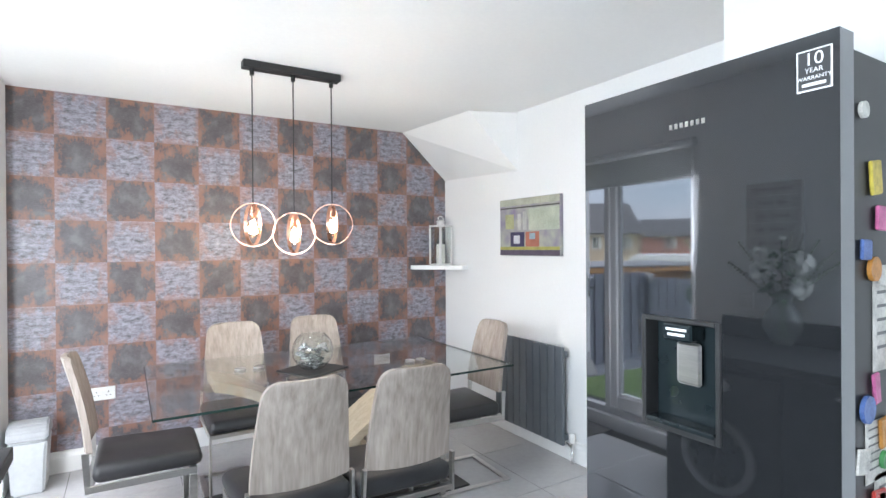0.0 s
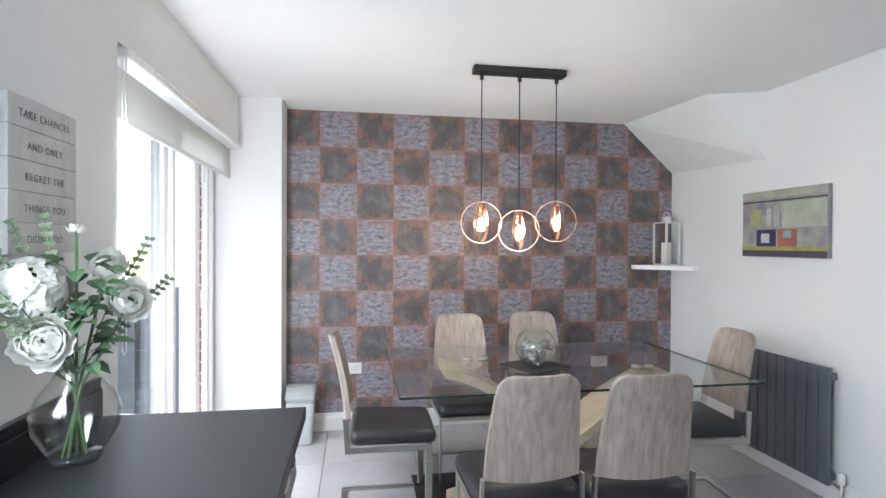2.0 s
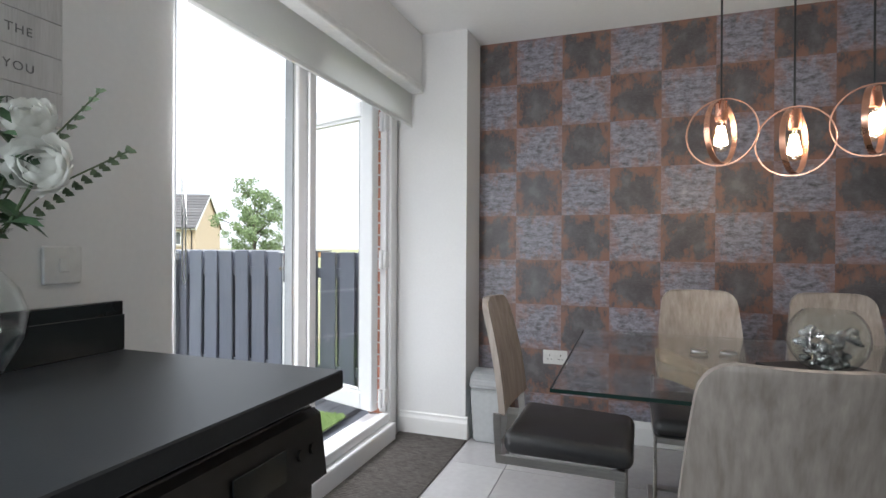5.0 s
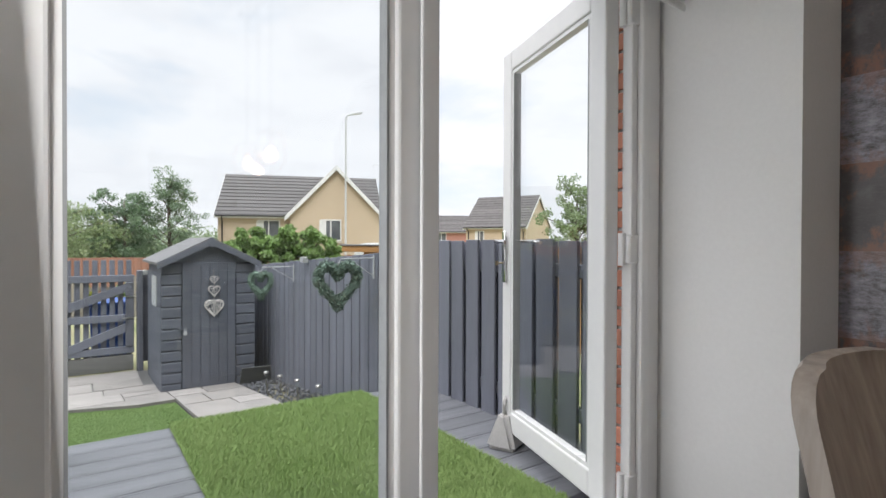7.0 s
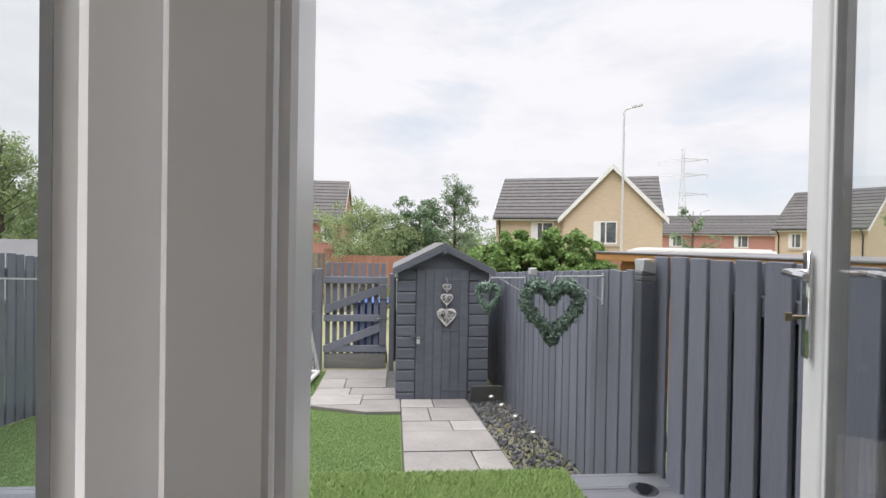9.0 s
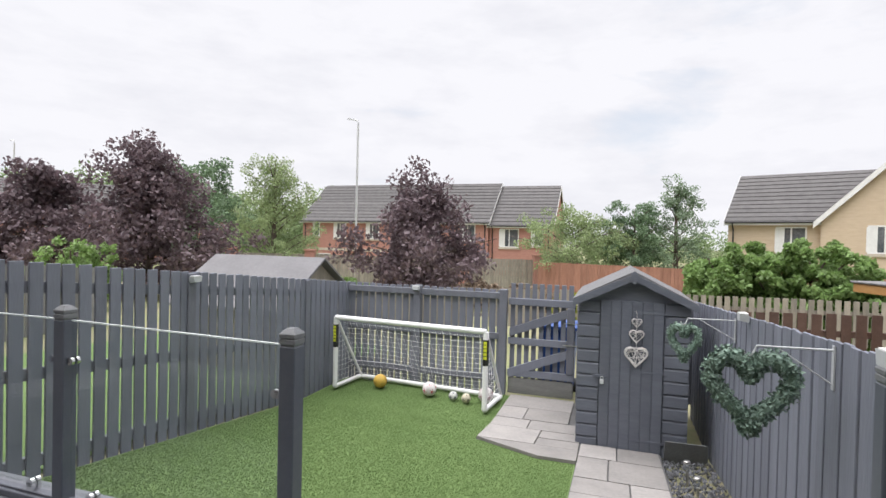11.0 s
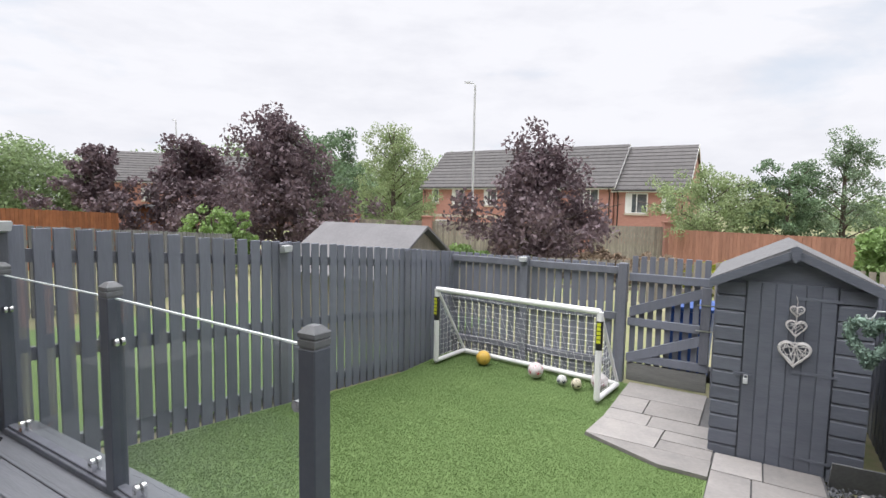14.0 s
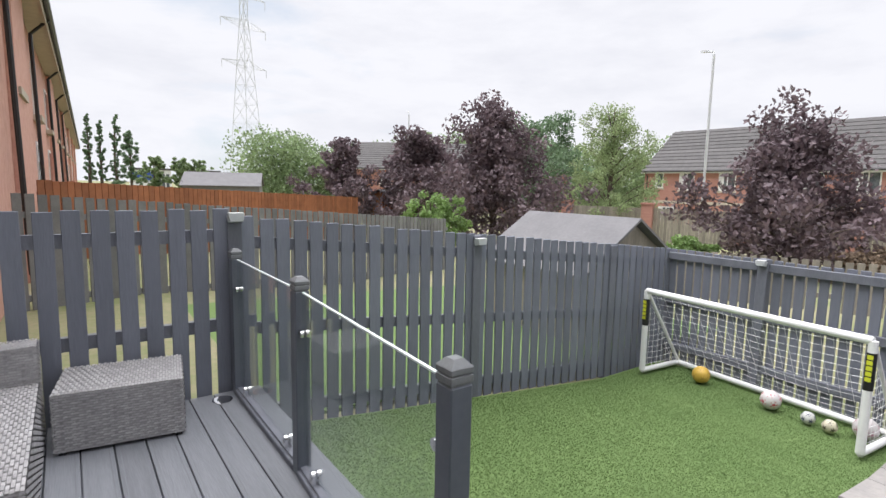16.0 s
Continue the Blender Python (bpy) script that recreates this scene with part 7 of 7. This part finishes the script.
# ---- street lamps, pylons ----
def street_lamp(x, y, base, top, yaw, label="tall grey galvanised street lamp"):
    t = thing("street_lamp", pose(x, y, base, 0, 0, yaw), label, "street lamp", "street lamps")
    h = top - base
    b = B()
    tube(b, [(0, 0, 0), (0, 0, 1.4)], 0.10, 10)
    tube(b, [(0, 0, 1.4), (0, 0, h - 0.15), (0.08, 0, h), (0.45, 0, h + 0.1)], 0.065, 8, r1=0.04)
    part("column", b, GALV, t, "", "auto")
    b = B()
    slab(b, [(0.38, -0.10, h + 0.05), (0.95, -0.12, h + 0.16), (0.95, 0.12, h + 0.16), (0.38, 0.10, h + 0.05)], (0.0, 0, 0.09))
    part("lantern_head", b, GALV, t)


street_lamp(-27.06, -15.27, -1.6, 8.1, -118)
street_lamp(-28.235, 10.82, -1.6, 8.70, 70)
street_lamp(-29.58, -47.74, -1.6, 8.6, -110)
street_lamp(-58.0, 33.0, -1.6, 5.2, 70)


def pylon(x, y, base, h, yaw, arm, label):
    t = thing("pylon", pose(x, y, base, 0, 0, yaw), label, "pylon", "pylons")
    w0, w1 = h * 0.06, h * 0.012

    def leg(k, f):
        w = w0 + (w1 - w0) * min(1, f * 1.25) if f < 0.8 else w1
        sx, sy = ((-1, -1), (1, -1), (1, 1), (-1, 1))[k % 4]
        return Vector((sx * w, sy * w, h * f))

    b = B()
    for k in range(4):
        tube(b, [leg(k, f / 10) for f in range(11)], 0.06, 4)
    tagged(part("leg_lattice", b, GALV, t), kind="stuff")
    b = B()
    for i in range(12):
        f0, f1 = i / 12, (i + 1) / 12
        for k in range(4):
            tube(b, [leg(k, f0), leg(k + 1, f1)], 0.03, 3)
            tube(b, [leg(k + 1, f0), leg(k, f1)], 0.03, 3)
            tube(b, [leg(k, f1), leg(k + 1, f1)], 0.025, 3)
    tagged(part("bracing", b, GALV, t), kind="stuff")
    for f in (0.59, 0.765, 0.90):
        b = B()
        z = h * f
        for s in (-1, 1):
            tip = Vector((s * arm, 0, z))
            for q in (-1, 1):
                tube(b, [Vector((0, q * w1 * 1.5, z + h * 0.018)), tip], 0.035, 3)
                tube(b, [Vector((0, q * w1 * 1.5, z - h * 0.012)), tip], 0.035, 3)
            for j in range(1, 5):
                u = j / 5
                tube(b, [Vector((0, -w1 * 1.5, z + h * 0.018)).lerp(tip, u), Vector((0, w1 * 1.5, z - h * 0.012)).lerp(tip, u - 0.1)], 0.025, 3)
            tube(b, [tip, tip - Vector((0, 0, h * 0.035))], 0.06, 4)
        part("cross_arm", b, GALV, t)
    return t


pylon(-30.3, -107.4, -1.5, 42.0, 30, 5.6, "tall lattice steel electricity pylon")
pylon(-105, 58, -1.5, 23.0, 60, 4.6, "distant lattice steel electricity pylon")

# ---- trees ----
BARK = mat("grey_brown_bark", (0.13, 0.10, 0.08), (0.08, 0.06, 0.05), 8, 0.9, 0.4, stretch=(2, 2, 0.5))
COPPERLEAF = mat("copper_maple_leaf", (0.105, 0.078, 0.089), (0.19, 0.135, 0.15), 2.5, 0.6, island=0.45)
GREENLEAF = mat("mid_green_leaf", (0.17, 0.24, 0.11), (0.27, 0.35, 0.18), 2.0, 0.65, island=0.8)
LIGHTLEAF = mat("light_green_leaf", (0.22, 0.29, 0.13), (0.33, 0.40, 0.21), 2.0, 0.65, island=0.7)
DARKLEAF = mat("dark_green_leaf", (0.115, 0.18, 0.10), (0.19, 0.28, 0.16), 2.0, 0.65, island=0.8)
PINELEAF = mat("blue_green_needle", (0.15, 0.22, 0.13), (0.25, 0.33, 0.21), 2.0, 0.65, island=0.7)
HEDGELEAF = mat("bright_hedge_leaf", (0.16, 0.26, 0.075), (0.26, 0.38, 0.14), 3.0, 0.5, island=0.6)
DRY = mat("dry_grass", (0.34, 0.26, 0.19), (0.25, 0.19, 0.14), 3.0, 0.9, island=0.7)
GOLD = mat("golden_shrub_leaf", (0.36, 0.36, 0.03), (0.22, 0.27, 0.04), 3.0, 0.6, island=0.6)


for leafy, thin in ((COPPERLEAF, 0.3), (GREENLEAF, 0.4), (LIGHTLEAF, 0.45), (DARKLEAF, 0.35), (PINELEAF, 0.35), (HEDGELEAF, 0.4), (DRY, 0.3), (GOLD, 0.4)):
    # thin leaves let some light through
    nt = leafy.node_tree
    pr = nt.nodes["Principled BSDF"]
    through_leaf = nt.nodes.new("ShaderNodeBsdfTranslucent")
    nt.links.new(pr.inputs["Base Color"].links[0].from_socket, through_leaf.inputs[0])
    blend = nt.nodes.new("ShaderNodeMixShader")
    blend.inputs[0].default_value = thin
    nt.links.new(pr.outputs[0], blend.inputs[1])
    nt.links.new(through_leaf.outputs[0], blend.inputs[2])
    nt.links.new(blend.outputs[0], nt.nodes["Material Output"].inputs[0])


def leaf_cloud(name, material, centres, per, spread, size, seed, parent=None, flat=0.6):
    """Leaves as small bent quads scattered about clump centres."""
    rng = np.random.default_rng(seed)
    c = np.repeat(np.array(centres, float), per, axis=0)
    n = len(c)
    off = rng.normal(0, 1, (n, 3))
    off /= np.linalg.norm(off, axis=1, keepdims=True)
    off *= (rng.random((n, 1)) ** 0.45) * np.asarray(spread)
    p = c + off
    a = rng.normal(0, 1, (n, 3))
    a /= np.linalg.norm(a, axis=1, keepdims=True)
    d = rng.normal(0, 1, (n, 3))
    d[:, 2] += flat
    s = np.cross(a, d)
    s /= np.linalg.norm(s, axis=1, keepdims=True) + 1e-9
    L = size * rng.uniform(0.6, 1.3, (n, 1))
    Wd = L * rng.uniform(0.45, 0.7, (n, 1))
    v = np.empty((n, 4, 3))
    v[:, 0], v[:, 1], v[:, 2], v[:, 3] = p - a * L / 2, p + s * Wd / 2, p + a * L / 2, p - s * Wd / 2
    me = bpy.data.meshes.new(name)
    me.vertices.add(4 * n)
    me.vertices.foreach_set("co", v.reshape(-1))
    me.loops.add(4 * n)
    me.loops.foreach_set("vertex_index", np.arange(4 * n, dtype=np.int32))
    me.polygons.add(n)
    me.polygons.foreach_set("loop_start", np.arange(0, 4 * n, 4, dtype=np.int32))
    me.update(calc_edges=True)
    me.materials.append(material)
    ob = new(name, me)
    ob.parent = parent
    return ob


def tree(x, y, base, top, width, material, label, seed, shape="round", clumps=90, per=42, size=0.20, low=0.22):
    t = thing("tree", pose(x, y, base), label, "tree", "trees beyond the gardens")
    rnd = random.Random(seed)
    h = top - base
    b = B()
    lean = rnd.uniform(-0.03, 0.03)
    tube(b, [(0, 0, 0), (lean * h, 0, h * 0.35), (lean * h * 0.5, lean * h, h * 0.7), (0, 0, h * 0.94)], 0.035 * h * 0.6 + 0.03, 8, r1=0.02)
    part("trunk", b, BARK, t, "", True)
    cs = []
    b = B()
    limbs = max(8, clumps // 7)
    for i in range(limbs):
        f = low + (0.97 - low) * (i + rnd.random()) / limbs
        if shape == "cone":
            r = width / 2 * (1 - f) * 1.25 + 0.08
        elif shape == "maple":
            r = width / 2 * (0.72 + 0.28 * math.sin(math.pi * min(1, 2.2 * (f - low)))) * min(1, 1.5 * (1 - f) + 0.03)
        elif shape == "birch":
            r = width / 2 * math.sin(math.pi * (0.16 + 0.84 * (f - low) / (1 - low))) ** 0.6 * (1 - 0.35 * f)
        elif shape == "spire":
            r = width / 2 * min(1, 2.6 * (1 - f)) * (0.75 + 0.25 * math.sin(f * 9))
        else:
            r = width / 2 * math.sin(math.pi * min(1, 0.16 + 0.80 * (f - low) / (1 - low))) ** 0.75
        r *= rnd.uniform(0.55, 1.2)
        a = i * 2.4 + rnd.uniform(-0.4, 0.4)
        tip = Vector((r * math.cos(a), r * math.sin(a), h * f + (0.12 * r if shape != "cone" else -0.1 * r)))
        root = Vector((0, 0, h * max(0.15, f - 0.16)))
        tube(b, [root, root.lerp(tip, 0.5) + Vector((0, 0, 0.05 * r)), tip], 0.035, 5, r1=0.012)
        for j in range(max(2, clumps // limbs)):
            u = rnd.uniform(0.35, 1.05)
            q = root.lerp(tip, u)
            cs.append((q.x + rnd.gauss(0, 0.10) * width * 0.5, q.y + rnd.gauss(0, 0.10) * width * 0.5, q.z + rnd.gauss(0, 0.05) * width))
    part("branching", b, BARK, t, "", True)
    s = width * (0.075 if shape != "cone" else 0.06)
    tagged(leaf_cloud("crown", material, cs, per, (s, s, s * 0.8), size, seed, t), kind="stuff")
    return t


tree(-19.4, -8.1, -1.2, 3.4, 7.6, COPPERLEAF, "copper leaved maple with a broken open crown", 31, "maple", 190, 90, 0.18, 0.18)
tree(-15.4, -17.4, -1.0, 4.5, 7.4, COPPERLEAF, "tall copper leaved maple", 32, "maple", 230, 95, 0.18, 0.14)
tree(-15.0, -22.4, -1.0, 3.8, 6.4, COPPERLEAF, "copper leaved maple beside a taller one", 33, "maple", 170, 85, 0.185, 0.16)
tree(-12.2, -24.4, -0.9, 3.6, 4.6, COPPERLEAF, "small copper leaved maple", 34, "maple", 120, 75, 0.185, 0.16)
tree(-24.7, -18.7, -1.4, 5.9, 5.4, LIGHTLEAF, "slender light green birch", 35, "birch", 260, 80, 0.12, 0.10)
tree(-31.0, 2.1, -1.4, 5.1, 5.4, PINELEAF, "open blue green pine", 36, "cone", 170, 80, 0.11, 0.16)
tree(-30.1, -0.1, -1.4, 3.5, 4.4, DARKLEAF, "dense dark green conifer", 37, "round", 180, 100, 0.13, 0.1)
tree(-28.9, -3.2, -1.4, 2.9, 6.0, LIGHTLEAF, "spreading light green tree", 38, "round", 190, 90, 0.13, 0.2)
tree(-17.8, 19.6, -1.4, 4.4, 4.2, GREENLEAF, "green tree beside the far houses", 39, "round", 150, 80, 0.14, 0.2)
tree(-38.0, 21.0, -1.4, 4.2, 3.6, PINELEAF, "thin tree before a red brick house", 40, "round", 60, 40, 0.15, 0.2)
tree(-33.4, -32.4, -1.4, 7.2, 9.5, DARKLEAF, "broad dark green tree behind the copper maples", 41, "round", 200, 90, 0.24, 0.1)
for i, (x, y, top, w) in enumerate(((-5.2, -128, 14.8, 3.2), (-7.2, -127, 13.6, 3.0), (-9.9, -126, 14.3, 3.4), (-11.6, -119, 10.5, 5), (-12.0, -90, 5.0, 4), (-15.5, -88, 4.6, 4), (-18.5, -92, 4.6, 4))):
    tree(x, y, -1, top, w, DARKLEAF if i < 4 else GREENLEAF, "tall poplar far down the row" if i < 4 else "young street tree far off", 60 + i, "spire" if i < 4 else "round", 130, 60, 0.32, 0.12)


def shrub(x, y, base, top, w, d, material, label, seed, per=60, size=0.09, name="shrub", yaw=0):
    t = thing(name, pose(x, y, base, 0, 0, yaw), label, name, "shrubs beyond the garden")
    rnd = random.Random(seed)
    h = top - base
    b = B()
    for i in range(7):
        tube(b, [(rnd.uniform(-0.2, 0.2) * w, rnd.uniform(-0.2, 0.2) * d, 0), (rnd.uniform(-0.4, 0.4) * w, rnd.uniform(-0.4, 0.4) * d, h * 0.8)], 0.02, 5)
    part("stems", b, BARK, t)
    cs = []
    for i in range(int(40 + (75 if name == "hedge" else 30) * w * d)):
        u, v = rnd.uniform(-0.5, 0.5), rnd.uniform(-0.5, 0.5)
        k = 1 - 0.5 * ((2 * u) ** 4 + (2 * v) ** 4) * 0.6
        cs.append((u * w, v * d, h * rnd.uniform(0.1, 0.95) * k + rnd.uniform(-0.05, 0.05)))
    tagged(leaf_cloud("foliage", material, cs, per, (0.16, 0.16, 0.14), size, seed, t), kind="stuff")


shrub(-14.3, 2.6, -0.9, 1.62, 3.9, 1.5, HEDGELEAF, "bright green clipped laurel hedge", 71, 150, 0.12, "hedge", 84)
shrub(-11.3, -15.5, -0.8, 1.3, 1.9, 1.6, HEDGELEAF, "rounded bright green garden shrub", 72, 50, 0.12)
for i, (x, y, w, top, mt, lab) in enumerate(((-17.5, -2.2, 1.6, -0.15, GOLD, "golden yellow shrub on the verge"), (-19.2, -5.8, 2.6, -0.1, DRY, "dry brown grasses on the verge"), (-18.6, -3.9, 2.2, -0.1, DRY, "dry brown grasses on the verge"), (-18.0, -10.5, 1.8, -0.1, HEDGELEAF, "low green shrub on the verge"), (-17.6, -12.6, 1.5, -0.1, HEDGELEAF, "low green shrub on the verge"), (-17.0, -0.8, 1.5, -0.1, GREENLEAF, "low green shrub on the verge"))):
    shrub(x, y, -1.15, top, w, w * 0.8, mt, lab, 80 + i, 55, 0.13)
# woods on the skyline
rnd = random.Random(17)
cs = []
for i in range(150):
    f = i / 149
    a = radians(198 + 76 * f) if i < 110 else radians(150 + 40 * rnd.random())
    r = rnd.uniform(62, 74) if f < 0.75 else rnd.uniform(58, 66)
    topz = 4.6 + 2.6 * abs(math.sin(9 * f + 1)) + rnd.uniform(-0.5, 0.8)
    if i >= 110:
        r, topz = rnd.uniform(85, 100), 3.2
    for k in range(5):
        cs.append((r * math.cos(a) + rnd.uniform(-2, 2), r * math.sin(a) + rnd.uniform(-2, 2), -1 + (topz + 0.5) * (k + rnd.random()) / 5))
tagged(leaf_cloud("far_woods", GREENLEAF, cs, 190, (2.3, 2.3, 1.7), 0.40, 18), "green deciduous woods along the skyline", "woods", kind="stuff")

for ob in list(scene.objects):
    if ob not in INDOORS and ob.parent is None:
        ob.location += SITE
        if ob.name.startswith(("house", "street_lamp")):
            ob.matrix_world = Matrix.Rotation(radians(-0.5), 4, "Z") @ pose(*ob.location, *[math.degrees(a) for a in ob.rotation_euler])

# bricks of the door reveal
b = B()
bx(b, -0.115, 0, 0, 0.012, 0, 0.063, 0.003)
brick_me = mesh("brick", b, RUSTBRICK)
rev = bpy.data.objects["outer_wall"]
for i in range(29):
    share("brick", brick_me, rev, pose(-0.483, DOOR_Y1 - 0.0145, -0.05 + i * 0.075))

# floor tiles, last
tiles = thing("floor_tiles", pose(0, 0, 0), "large polished grey porcelain floor tiles", "floor tiles", kind="structure")
b = B()
bx(b, 0.0015, 0.5985, 0.0015, 0.5985, -0.005, 0.0, 0.001)
tile_me = mesh("tile", b, FLOOR)
for i in range(6):
    for j in range(10):
        share("tile", tile_me, tiles, pose(-0.25 + 0.6 * i, -6.0 + 0.6 * j, 0))
